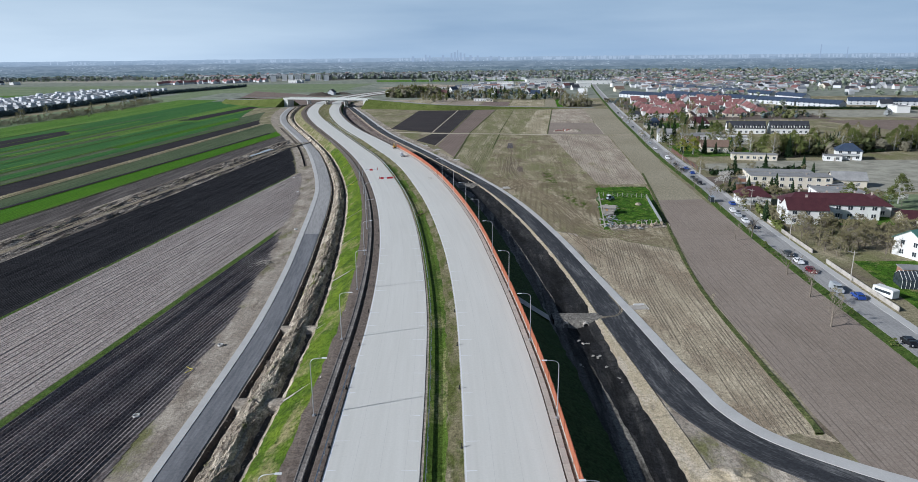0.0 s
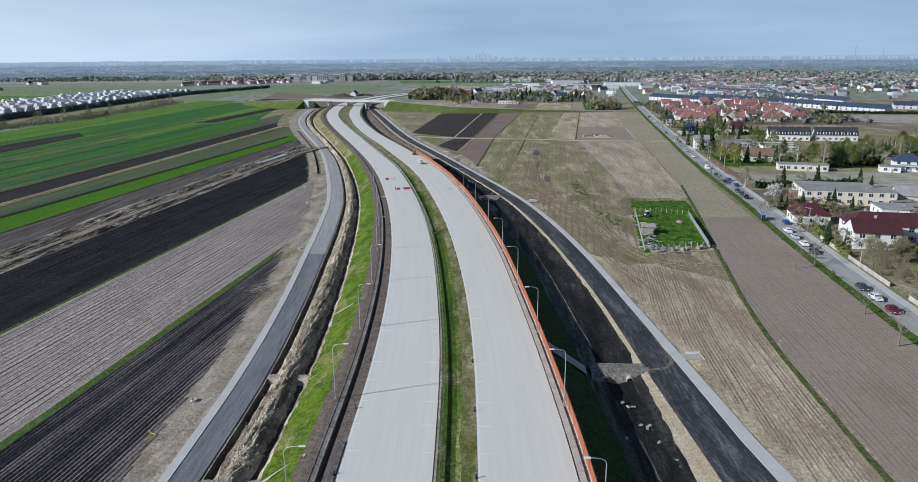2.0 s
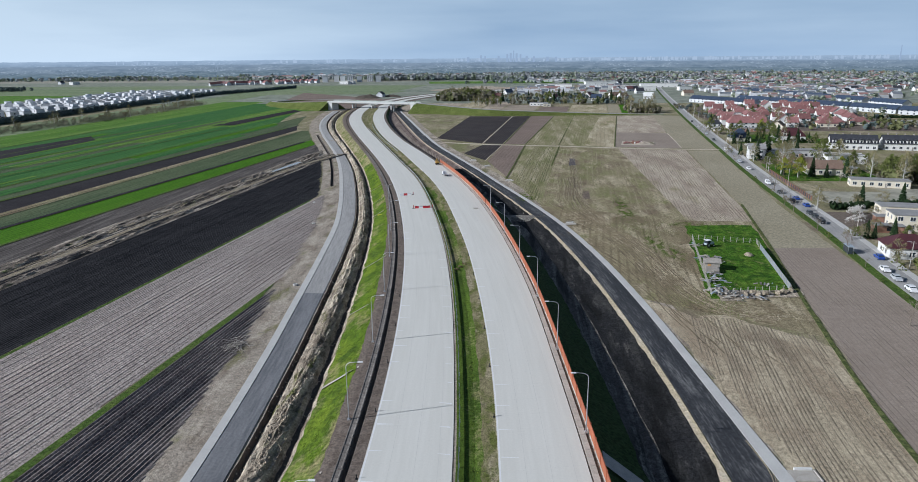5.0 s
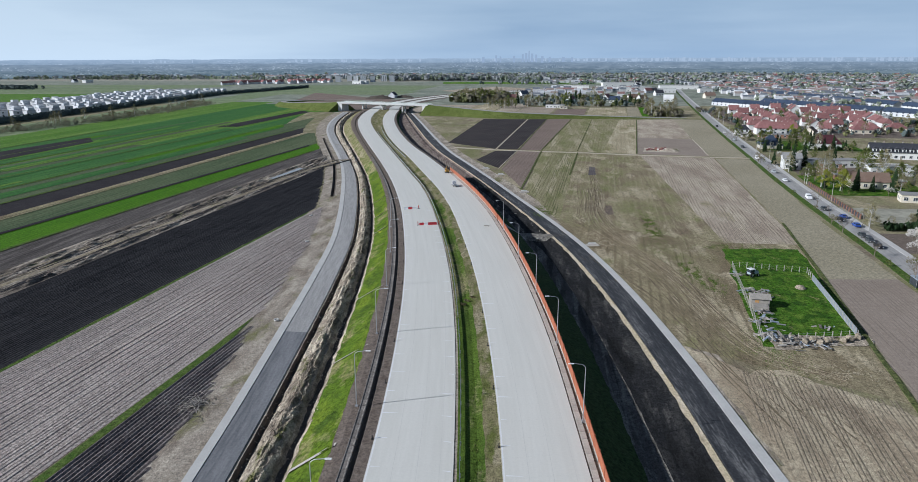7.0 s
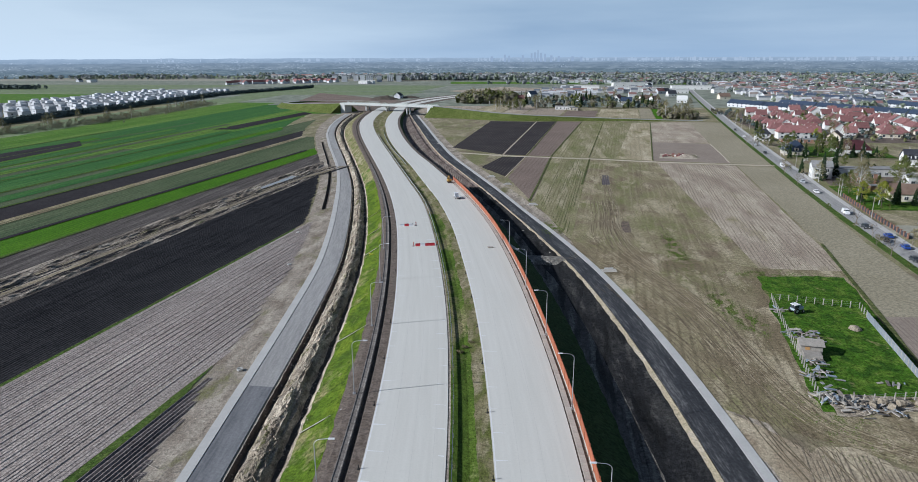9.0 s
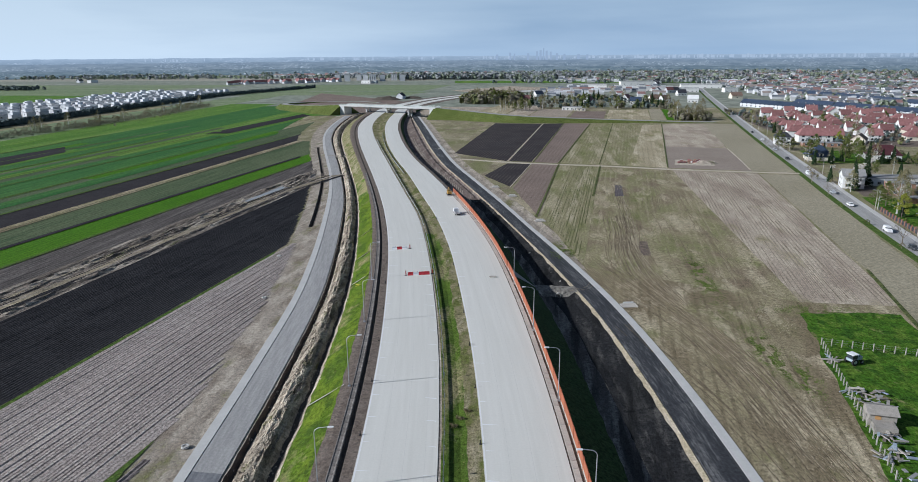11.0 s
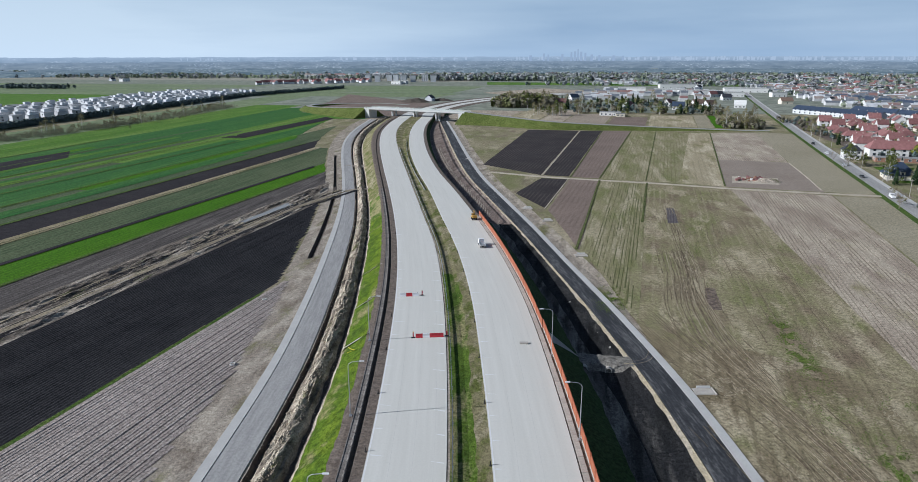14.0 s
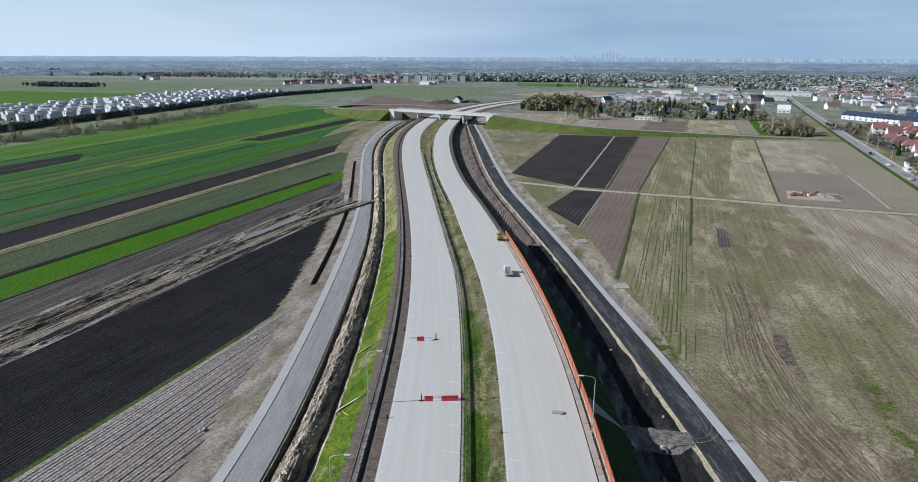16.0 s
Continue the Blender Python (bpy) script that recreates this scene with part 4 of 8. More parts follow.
# short pale wet-cure smears that run in from the slab edges
random.seed(11)
dv, df = [], []
for f, s in ((L1, 1), (L2, -1), (R1, 1)):
    y = 60
    while y < 520:
        y += 7.4
        ln, w = random.uniform(0.9, 2.6), random.uniform(0.10, 0.22)
        x0 = f(y) + s * random.uniform(0.3, 0.5)
        k = len(dv)
        dv += [(x0, y - w, ZM + 0.006), (x0 + s * ln, y + w * 0.4, ZM + 0.006), (x0 + s * ln, y + w, ZM + 0.006), (x0, y + w, ZM + 0.006)]
        df.append((k, k + 1, k + 2, k + 3) if s > 0 else (k + 3, k + 2, k + 1, k))
tagged(obj("joint_smears", dv, df, M_LINE), "short white smears at the slab joints", "road marking", "", "structure")
# transverse slab joints
jv, jf = [], []
for f, g in ((L1, L2), (R1, R2)):
    for y in np.arange(60, 620, 5.0):
        k = len(jv)
        jv += [(f(y), y, ZM + 0.004), (g(y), y + 0.27 * (g(y) - f(y)) * 0.9, ZM + 0.004), (g(y), y + 0.02 + 0.243 * (g(y) - f(y)), ZM + 0.004), (f(y), y + 0.02, ZM + 0.004)]
        jf.append((k, k + 1, k + 2, k + 3))
M_JOINT = mat("slab_joint", (0.53, 0.52, 0.48), (0.59, 0.575, 0.53), 0.05)
tagged(obj("slab_joints", jv, jf, M_JOINT), "fine sawn joints across the concrete", "road joint", "", "structure")
# lengthwise joints between lanes
for f, g in ((L1, L2), (R1, R2)):
    for u in (0.30, 0.58, 0.84):
        a = between(f, g, u)
        ribbon("lane_joint", a, offset(a, 0.05), ZM + 0.0045, M_JOINT, 0.003, "fine lengthwise joint in the concrete", "road joint")

# noise barrier: posts with stacked orange boards
barrier = thing("noise_barrier", "long orange panelled noise barrier on the embankment edge", "noise barrier")
pm = boxes(*[(-0.06, 0.06, 0.1, 3.9, 0.35 + 0.85 * k, 1.18 + 0.85 * k) for k in range(2)])
p0 = part("panel", pm, M_ORANGE, barrier)
q0 = part("post", boxes((-0.11, 0.11, -0.1, 0.1, -0.3, 2.15)), M_ORANGE, barrier)
s0 = part("plinth", boxes((-0.09, 0.09, 0.1, 3.9, -0.3, 0.34)), M_BLOCK, barrier)
b0 = part("gutter_slab", boxes((-0.45, 0.45, 0.04, 1.96, -0.2, 0.06)), M_BLOCK, barrier)
first = True
y = 20.0
while y < 424:
    off = 1.6 if y > 318 else 1.8
    h = heading(R2, y)
    m = pose(R2(y) + off, y, ZM - 0.05, rz=h)
    for o in (p0, q0, s0):
        c = o if first else o.copy()
        if not first:
            scene.collection.objects.link(c)
        c.matrix_basis = m
    first = False
    y += 4.0 * math.cos(radians(h))
c = q0.copy()
scene.collection.objects.link(c)
c.matrix_basis = pose(R2(y) + 1.6, y, ZM - 0.05)
first = True
y = 62.0
while y < 424:
    h = heading(R2, y)
    c = b0 if first else b0.copy()
    if not first:
        scene.collection.objects.link(c)
    c.matrix_basis = pose(R2(y) + 0.72, y, ZM - 0.02, rz=h)
    first = False
    y += 2.0 * math.cos(radians(h))


# street lamps
def street_lamp(at, side):
    e = thing("street_lamp", "slim galvanised lamp post with a curved arm", "street lamp", "lamps along the motorway", at)
    part("pole", tubes(((0, 0, 0), (0, 0, 5), 0.10, 0.085), ((0, 0, 5), (0, 0, 9.2), 0.085, 0.06)), M_STEEL, e)
    arc = [(side * 1.0 * (1 - math.cos(k * math.pi / 10)), 0, 9.2 + 0.8 * math.sin(k * math.pi / 10)) for k in range(6)]
    arc.append((side * 2.0, 0, 10.1))
    part("arm", tubes(*[(arc[k], arc[k + 1], 0.055, 0.05) for k in range(6)]), M_STEEL, e)
    part("lamp_head", boxes((*sorted((side * 1.9, side * 2.7)), -0.14, 0.14, 10.03, 10.15)), M_WPLAST, e)
    part("base_plate", boxes((-0.25, 0.25, -0.25, 0.25, -0.15, 0.2)), M_STEEL, e)
    return e


lr, ll = None, None
for k in range(9):
    y = 66 + 30.2 * k
    m = pose(R2(y) + 1.35, y, ZM - 0.03, rz=heading(R2, y))
    lr = copy_thing(lr, m) if lr else street_lamp(m, -1)
for k in range(9):
    y = 67 + 30.1 * k
    m = pose(L1(y) - 4.3, y, 3.4, rz=heading(L1, y))
    ll = copy_thing(ll, m) if ll else street_lamp(m, 1)


# steel guard rails
def guard_rail(name, f, off, y0, y1, label, zb=3.3, beam_h=0.72):
    e = thing(name, label, "guard rail")
    ys = np.arange(y0, y1, 4.0)
    bm = bmesh.new()
    prev = None
    prof = [(-0.05, 0.0), (0.04, 0.06), (-0.04, 0.155), (0.04, 0.25), (-0.05, 0.31)]
    for yy in ys:
        row = [bm.verts.new((f(yy) + off + p, yy, zb + beam_h - 0.31 + q)) for p, q in prof]
        if prev:
            for i in range(4):
                bm.faces.new((prev[i], prev[i + 1], row[i + 1], row[i]))
        prev = row
    part("rail_beam", bm, M_STEEL, e)
    post = None
    for yy in ys[::1]:
        if post is None:
            post = part("post", boxes((-0.05, 0.05, -0.06, 0.06, -0.3, beam_h)), M_STEEL, e)
            c = post
        else:
            c = post.copy()
            scene.collection.objects.link(c)
        c.matrix_basis = pose(f(yy) + off + 0.1, yy, zb)


guard_rail("guard_rail", L2, 0.9, 30, 610, "galvanised steel guard rail in the grassy median")
gutter = thing("drain_gutter", "concrete block gutter on the gravel shoulder", "gutter")
bm = bmesh.new()
ends = [[bm.verts.new((x, y, z)) for x, z in ((-0.55, -0.1), (0.55, -0.1), (0.55, 0.12), (0.4, 0.12), (0.28, 0.03), (-0.28, 0.03), (-0.4, 0.12), (-0.55, 0.12))] for y in (0.03, 1.93)]
for k in range(8):
    bm.faces.new((ends[0][k], ends[0][(k + 1) % 8], ends[1][(k + 1) % 8], ends[1][k]))
bm.faces.new(ends[0][::-1])
bm.faces.new(ends[1])
g0 = part("gutter_block", bm, mat("weathered_gutter_block", (0.15, 0.135, 0.12), (0.24, 0.22, 0.20), 0.9, rough=0.9, rand=0.18, grain=0.2), gutter)
y = 60.0
while y < 470:
    c = g0 if y == 60.0 else g0.copy()
    if c is not g0:
        scene.collection.objects.link(c)
    h = heading(L1, y)
    c.matrix_basis = pose(L1(y) - 3.25, y, 3.4, rz=h)
    y += 2.0 * math.cos(radians(h))
guard_rail("guard_rail", L1, -0.75, 30, 116, "galvanised steel guard rail at the carriageway edge")
guard_rail("guard_rail", R1, -2.2, 470, 640, "galvanised steel guard rail in the grassy median")

# delineator posts
dl = None
for f, o in ((R1, -0.25), (L1, -0.3)):
    for y in np.arange(70, 430, 18.0):
        m = pose(f(y) + o, y, ZM - 0.1)
        if dl:
            copy_thing(dl, m)
        else:
            dl = thing("delineator", "small black marker post beside the concrete", "marker post", "marker posts", m)
            part("post", tubes(((0, 0, 0), (0, 0, 0.75), 0.09, 0.08)), M_BLACK, dl)
            part("foot", tubes(((0, 0, 0), (0, 0, 0.12), 0.22, 0.2)), M_BLACK, dl)


# plastic road barriers
def plastic_barrier(at, m, colour):
    e = thing("plastic_barrier", colour + " plastic water-filled road barrier on concrete", "road barrier", "barriers across the carriageway", at)
    bm = bmesh.new()
    vs = []
    for x in (-0.75, 0.75):
        vs.append([bm.verts.new((x, yy, zz)) for yy, zz in ((-0.3, 0), (-0.28, 0.15), (-0.12, 0.4), (-0.1, 0.85), (0.1, 0.85), (0.12, 0.4), (0.28, 0.15), (0.3, 0))])
    for i in range(8):
        bm.faces.new((vs[0][i], vs[0][(i + 1) % 8], vs[1][(i + 1) % 8], vs[1][i]))
    bm.faces.new(vs[0][::-1])
    bm.faces.new(vs[1])
    part("body", bm, m, e)
    part("filler_cap", tubes(((0.4, 0, 0.85), (0.4, 0, 0.9), 0.07, 0.07)), M_BLACK, e)
    return e


h1 = 16
for k, (m, cn) in enumerate(((M_RED, "red"), (M_WPLAST, "white"), (M_RED, "red"), (M_RED, "red"))):
    plastic_barrier(pose(-43.7 + k * 1.5 * 0.96, 311.2 + k * 1.5 * 0.28, ZM, rz=h1), m, cn)
for k, (m, cn) in enumerate(((M_WPLAST, "white"), (M_RED, "red"), (M_WPLAST, "white"))):
    plastic_barrier(pose(-54.0 + k * 1.62 * 0.96, 335.2 + k * 0.4, ZM, rz=h1), m, cn)


def beacon(at):
    e = thing("warning_beacon", "slim warning sign on a black rubber foot", "traffic sign", "signs on the carriageway", at)
    part("foot", boxes((-0.4, 0.4, -0.2, 0.2, 0, 0.12)), M_BLACK, e)
    part("board", boxes((-0.13, 0.13, -0.02, 0.02, 0.2, 1.2)), M_RED, e)
    part("lamp", tubes(((0, 0, 1.2), (0, 0, 1.42), 0.1, 0.1)), M_YELLOW, e)
    return e


bc = beacon(pose(-44.9, 310.8, ZM, rz=h1))
for x, y in ((-38.0, 313.2), (-49.4, 336.8)):
    copy_thing(bc, pose(x, y, ZM, rz=h1))

pal = thing("concrete_slab_stack", "grey concrete slab lying on the carriageway", "concrete slab", at=pose(-21.2, 312.2, ZM, rz=8))
part("slab", boxes((-0.9, 0.9, -0.35, 0.35, 0.12, 0.3)), M_BLOCK, pal)
for x in (-0.7, 0.5):
    part("timber", boxes((x, x + 0.2, -0.4, 0.4, 0, 0.12)), M_BERM, pal)


# small white truck and a wheeled loader on the carriageway
def wheel(parent, x, y, r, w):
    t = part("wheel", tubes(((x - w / 2, y, r), (x + w / 2, y, r), r, r), sides=14), M_BLACK, parent)
    part("rim", tubes(((x - w / 2 - 0.01, y, r), (x + w / 2 + 0.01, y, r), r * 0.55, r * 0.55), sides=10), M_STEEL, t)


truck = thing("truck", "white light truck with an open load bed on concrete", "truck", at=pose(-41.5, 384, ZM, rz=18))
part("cab", boxes((-1.0, 1.0, 1.4, 3.0, 0.6, 2.4), (-0.95, 0.95, 3.0, 3.5, 0.6, 1.5)), M_WPLAST, truck)
part("windscreen", boxes((-0.85, 0.85, 3.0, 3.05, 1.5, 2.25)), M_GLASS, truck)
part("load_bed", boxes((-1.05, 1.05, -2.8, 1.3, 0.8, 0.95), (-1.05, -1.0, -2.8, 1.3, 0.95, 1.4), (1.0, 1.05, -2.8, 1.3, 0.95, 1.4), (-1, 1, -2.8, -2.75, 0.95, 1.4)), M_STEEL, truck)
part("chassis", boxes((-0.5, 0.5, -2.6, 3.2, 0.4, 0.8)), M_BLACK, truck)
for x in (-0.95, 0.95):
    for y in (-1.7, 2.4):
        wheel(truck, x, y, 0.4, 0.28)

dig = thing("excavator", "orange-yellow wheeled excavator on concrete", "excavator", at=pose(-50, 419, ZM, rz=20))
part("undercarriage", boxes((-1.1, 1.1, -1.8, 1.8, 0.5, 1.1)), M_BLACK, dig)
part("body", boxes((-1.2, 1.2, -2.0, 0.9, 1.2, 2.2), (-1.1, 1.1, -2.2, -1.0, 1.2, 2.4)), M_YELLOW, dig)
part("cab", boxes((-1.15, 0.0, 0.0, 1.5, 1.2, 3.0)), M_YELLOW, dig)
part("cab_window", boxes((-1.17, 0.02, 0.15, 1.52, 1.9, 2.8)), M_GLASS, dig)
part("boom", tubes(((0.5, 0.8, 1.8), (0.5, 3.2, 4.0), 0.22, 0.18), ((0.5, 3.2, 4.0), (0.5, 4.6, 2.4), 0.16, 0.13)), M_YELLOW, dig)
part("bucket", boxes((0.1, 0.9, 4.2, 4.9, 1.6, 2.3)), M_STEEL, dig)
for x in (-1.0, 1.0):
    for y in (-1.3, 1.3):
        wheel(dig, x, y, 0.5, 0.4)


truck.scale, dig.scale = [0.85] * 3, [0.75] * 3


# ---- culverts, chutes, driveway stubs ----
M_GREYSOIL = mat("grey_gravelly_soil", (0.13, 0.12, 0.105), (0.27, 0.25, 0.215), 0.4, bump=0.2, grain=0.35, grain_scale=1.5)


def crossing(name, x0, x1, y, w, label, pipe_x, m=None):
    """An earth crossing over a ditch with concrete pipes showing at its near face."""
    n = 12
    v, f = [], []
    for i in range(n + 1):
        x = x0 + (x1 - x0) * i / n
        for yy, zz in ((-w - 1.8, -1.6), (-w - 0.2, 0.02), (0, 0.12), (w + 0.2, 0.02), (w + 1.8, -1.6)):
            v.append((x + 0.2 * noise.noise((x, yy, 1)), y + yy + 0.3 * noise.noise((x, yy, 2)), zz + 0.15 * noise.noise((x * 0.8, yy, 5))))
    for i in range(n):
        for k in range(4):
            a = i * 5 + k
            f.append((a, a + 5, a + 6, a + 1))
    tagged(obj(name, v, f, m or M_DIRT), label, "crossing", "", "structure")
    for px in pipe_x:
        e = thing("culvert_pipe", "round concrete culvert pipe end in a ditch bank", "pipe", "culvert pipes", pose(px, y - w - 1.5, -0.95))
        bm = bmesh.new()
        rings = []
        for r, yy in ((0.75, 0), (0.75, 3), (0.58, 3), (0.58, 0)):
            rings.append([bm.verts.new((r * math.cos(k * math.tau / 16), yy, r * math.sin(k * math.tau / 16))) for k in range(16)])
        for a, b in ((0, 1), (2, 3), (3, 0)):
            for k in range(16):
                bm.faces.new((rings[a][k], rings[a][(k + 1) % 16], rings[b][(k + 1) % 16], rings[b][k]))
        part("barrel", bm, M_BLOCK, e)
        part("silt", tubes(((0, 2.2, 0), (0, 2.9, 0), 0.58, 0.58), sides=12), M_TRENCH, e)


crossing("crossing_1", 17.5, 29.0, 147.5, 2.0, "sandy earth crossing over the dark ditch", (20.2, 24.8), M_GREYSOIL)
crossing("crossing_2", -12.0, 1.5, 315.0, 2.0, "sandy earth crossing over the dark ditch", (-8.5, -3.5), M_GREYSOIL)
crossing("crossing_3", -43.6, -33.2, 107.5, 1.2, "sandy earth crossing over two ditches", (-41.7, -34.9))
crossing("crossing_4", -44.6, -36.0, 141.5, 0.7, "narrow earth crossing over the ditches", ())
crossing("crossing_5", -151, -132, 551, 1.6, "earth crossing over the ditch", ())


def chute(x0, x1, y, zt, w=0.7, slant=0.0):
    v, f = [], []
    for i in range(9):
        u = i / 8
        x, z = x0 + (x1 - x0) * u, zt * (1 - u) + 0.05
        for d, hh in ((-w / 2, 0.16), (-w / 4, 0.06), (w / 4, 0.06), (w / 2, 0.16)):
            v.append((x, y + d + slant * u, z + hh))
    for i in range(8):
        for k in range(3):
            a = 4 * i + k
            f.append((a, a + 4, a + 5, a + 1))
    e = thing("drain_chute", "pale concrete drain chute down a grass slope", "drain chute", "drain chutes")
    obj("channel", v, f, M_BLOCK, e)


for y, w in ((110.5, 0.9), (143, 0.5), (176, 0.9), (212, 0.45), (248, 0.5), (312, 0.9), (335, 0.6), (361, 0.5)):
    g = (L1(y) - SL2(y)) / 21
    chute(L1(y) - 5.6 * g, L1(y) - 12 * g, y, 3.25, w, -3.0)
for y in (150, 317.5):
    h = (SR1(y) - R2(y)) / 21
    chute(R2(y) + 2.6 * h, R2(y) + 9.5 * h, y, 3.3, 3.6, -4.0)

st = None
for x, y in ((37.0, 153), (12.2, 304), (-12.4, 391), (-26.0, 436), (-35.5, 456), (-84, 588)):
    m = pose(x + 1.2, y, 0.0, rz=heading(SR2, y) - 4)
    if st:
        copy_thing(st, m)
    else:
        st = thing("driveway_stub", "pale concrete field entrance beside the footpath", "driveway", "field entrances", m)
        part("slab", boxes((-1.2, 2.6, -1.3, 1.3, -0.1, 0.17)), M_BLOCK, st)
        part("kerb", boxes((2.6, 2.8, -1.4, 1.4, -0.1, 0.3)), M_BLOCK, st)
        part("headwall", boxes((-0.2, 2.4, 1.3, 1.6, -0.1, 0.5)), M_WHITE, st)

# churned sand mound at the road bend
def mound(name, cx, cy, rx, ry, hgt, material, label, cat="earth mound"):
    v, f, n = [], [], 28
    for i in range(n + 1):
        for j in range(n + 1):
            u, w = i / n * 2 - 1, j / n * 2 - 1
            r = math.hypot(u, w)
            z = hgt * max(0.0, 1 - r * r) * (1 + 0.7 * noise.noise((u * 3 + cx, w * 3, cy)))
            v.append((cx + u * rx, cy + w * ry, z + 0.0 if r < 1 else -0.15))
    for i in range(n):
        for j in range(n):
            a = i * (n + 1) + j
            f.append((a, a + n + 1, a + n + 2, a + 1))
    tagged(obj(name, v, f, material, smooth=True), label, cat, "", "structure")


mound("sand_mound_1", 36.5, 83, 5.5, 5.5, 0.9, M_SAND, "heap of churned yellow sand at the road bend")
mound("sand_mound_2", 44.0, 79, 6.0, 4.5, 0.7, M_DIRT, "heap of churned pale soil at the road bend")
mound("earth_mound_1", -245, 1085, 22, 14, 4.5, M_TRENCH, "dark heaped earth beside the motorway works")
mound("earth_mound_2", -215, 1120, 16, 10, 3.0, M_TRENCH, "dark heaped earth beside the motorway works")
M_WATER = mat("muddy_water", (0.19, 0.175, 0.15), (0.25, 0.23, 0.20), 0.1, rough=0.06)
field("puddle_1", [(-140.5, 412), (-138.5, 411), (-133.5, 445), (-137.5, 447)], M_WATER, "long muddy puddle on churned ground", z=0.2)
field("field_41", [(21.5, 440), (25.5, 441), (26.5, 467), (23.5, 467)], mat("damp_purple_soil", (0.10, 0.088, 0.092), (0.17, 0.15, 0.145), 0.5, stripe=(6, 1.0), stripe_mix=0.5, grain=0.3), "small damp dug patch in the meadow", z=0.12)
field("field_42", [(21.8, 349), (25.4, 349), (26.4, 366), (23.6, 366)], mat("damp_brown_soil", (0.13, 0.10, 0.085), (0.20, 0.16, 0.125), 0.4, grain=0.4, grain_scale=0.8), "dark bare patch in the meadow", z=0.072)
td = spline([(x, y) for x, y in zip(TRACK_X, TRACK_Y)] + [(-106, 484)], 8)
ribbon("road_10", offset(td, -1.5), offset(td, 1.5), 0.13, M_DIRT, 0.2, "sandy vehicle track across churned ground", "track")

# stakes in the bare strip beside the far part of the motorway
stakes = thing("stake_row", "row of pale wooden stakes in bare brown soil", "stakes")
sp = None
for k in range(46):
    y = 438 + 4.2 * k
    for o in (9.5, 11.0):
        if sp is None:
            sp = part("stake", boxes((-0.07, 0.07, -0.07, 0.07, -0.3, 1.5)), M_WOODS, stakes)
            c = sp
        else:
            c = sp.copy()
            scene.collection.objects.link(c)
        h = (SR1(y) - R2(y)) / 21
        c.matrix_basis = pose(R2(y) + o * h, y, 0.35)


# ---- buildings ----
M_TILE_RED = mat("red_roof_tiles", (0.18, 0.085, 0.08), (0.27, 0.135, 0.127), 0.5, rough=0.7, fine=12, rand=0.25)
M_TILE_MAROON = mat("maroon_roof_tiles", (0.055, 0.020, 0.025), (0.085, 0.032, 0.036), 0.5, rough=0.55, fine=12, rand=0.1)
M_TILE_NAVY = mat("navy_roof_sheet", (0.035, 0.05, 0.085), (0.055, 0.075, 0.11), 0.3, rough=0.45, fine=10, rand=0.1)
M_TILE_DARK = mat("anthracite_roof_tiles", (0.035, 0.037, 0.045), (0.055, 0.057, 0.065), 0.5, rough=0.6, fine=12, rand=0.15)
M_TILE_BROWN = mat("brown_roof_tiles", (0.15, 0.10, 0.075), (0.21, 0.15, 0.115), 0.5, rough=0.75, fine=12, rand=0.15)
M_FELT = mat("grey_roof_felt", (0.22, 0.22, 0.215), (0.32, 0.315, 0.305), 0.25, rough=0.85, fine=10, rand=0.1)
M_GREENROOF = mat("green_sheet_roof", (0.07, 0.17, 0.14), (0.10, 0.22, 0.18), 0.4, rough=0.5)
M_CREAM = mat("cream_render", (0.60, 0.55, 0.44), (0.68, 0.62, 0.51), 0.3, rough=0.85, rand=0.08)
M_BRICK = mat("brown_brick", (0.25, 0.13, 0.09), (0.34, 0.20, 0.14), 0.8, rough=0.85, fine=10, rand=0.1)
M_CHIM = mat("chimney_brick", (0.40, 0.33, 0.28), (0.5, 0.43, 0.37), 1.0, rough=0.85)
M_WOODF = mat("weathered_wood", (0.26, 0.24, 0.21), (0.38, 0.35, 0.31), 0.8, rough=0.9, fine=6)


SITES = []                                           # where houses stand


def window(parent, x, y, z, w, h, face):
    """A framed pane set on a wall; face is the outward direction, 0 = -y, 1 = +x, 2 = +y, 3 = -x."""
    bm = bmesh.new()
    fr = bmesh.new()
    t = 0.09
    if face in (0, 2):
        s = -1 if face == 0 else 1
        box(bm, x - w / 2, x + w / 2, *sorted((y, y + s * 0.05)), z, z + h)
        for a in ((x - w / 2 - t, x - w / 2, z - t, z + h + t), (x + w / 2, x + w / 2 + t, z - t, z + h + t), (x - w / 2, x + w / 2, z - t, z), (x - w / 2, x + w / 2, z + h, z + h + t), (x - 0.04, x + 0.04, z, z + h)):
            box(fr, a[0], a[1], *sorted((y, y + s * 0.09)), a[2], a[3])
    else:
        s = 1 if face == 1 else -1
        box(bm, *sorted((x, x + s * 0.05)), y - w / 2, y + w / 2, z, z + h)
        for a in ((y - w / 2 - t, y - w / 2, z - t, z + h + t), (y + w / 2, y + w / 2 + t, z - t, z + h + t), (y - w / 2, y + w / 2, z - t, z), (y - w / 2, y + w / 2, z + h, z + h + t), (y - 0.04, y + 0.04, z, z + h)):
            box(fr, *sorted((x, x + s * 0.09)), a[0], a[1], a[2], a[3])
    p = part("window", fr, M_WHITE, parent)
    part("pane", bm, M_GLASS, p)


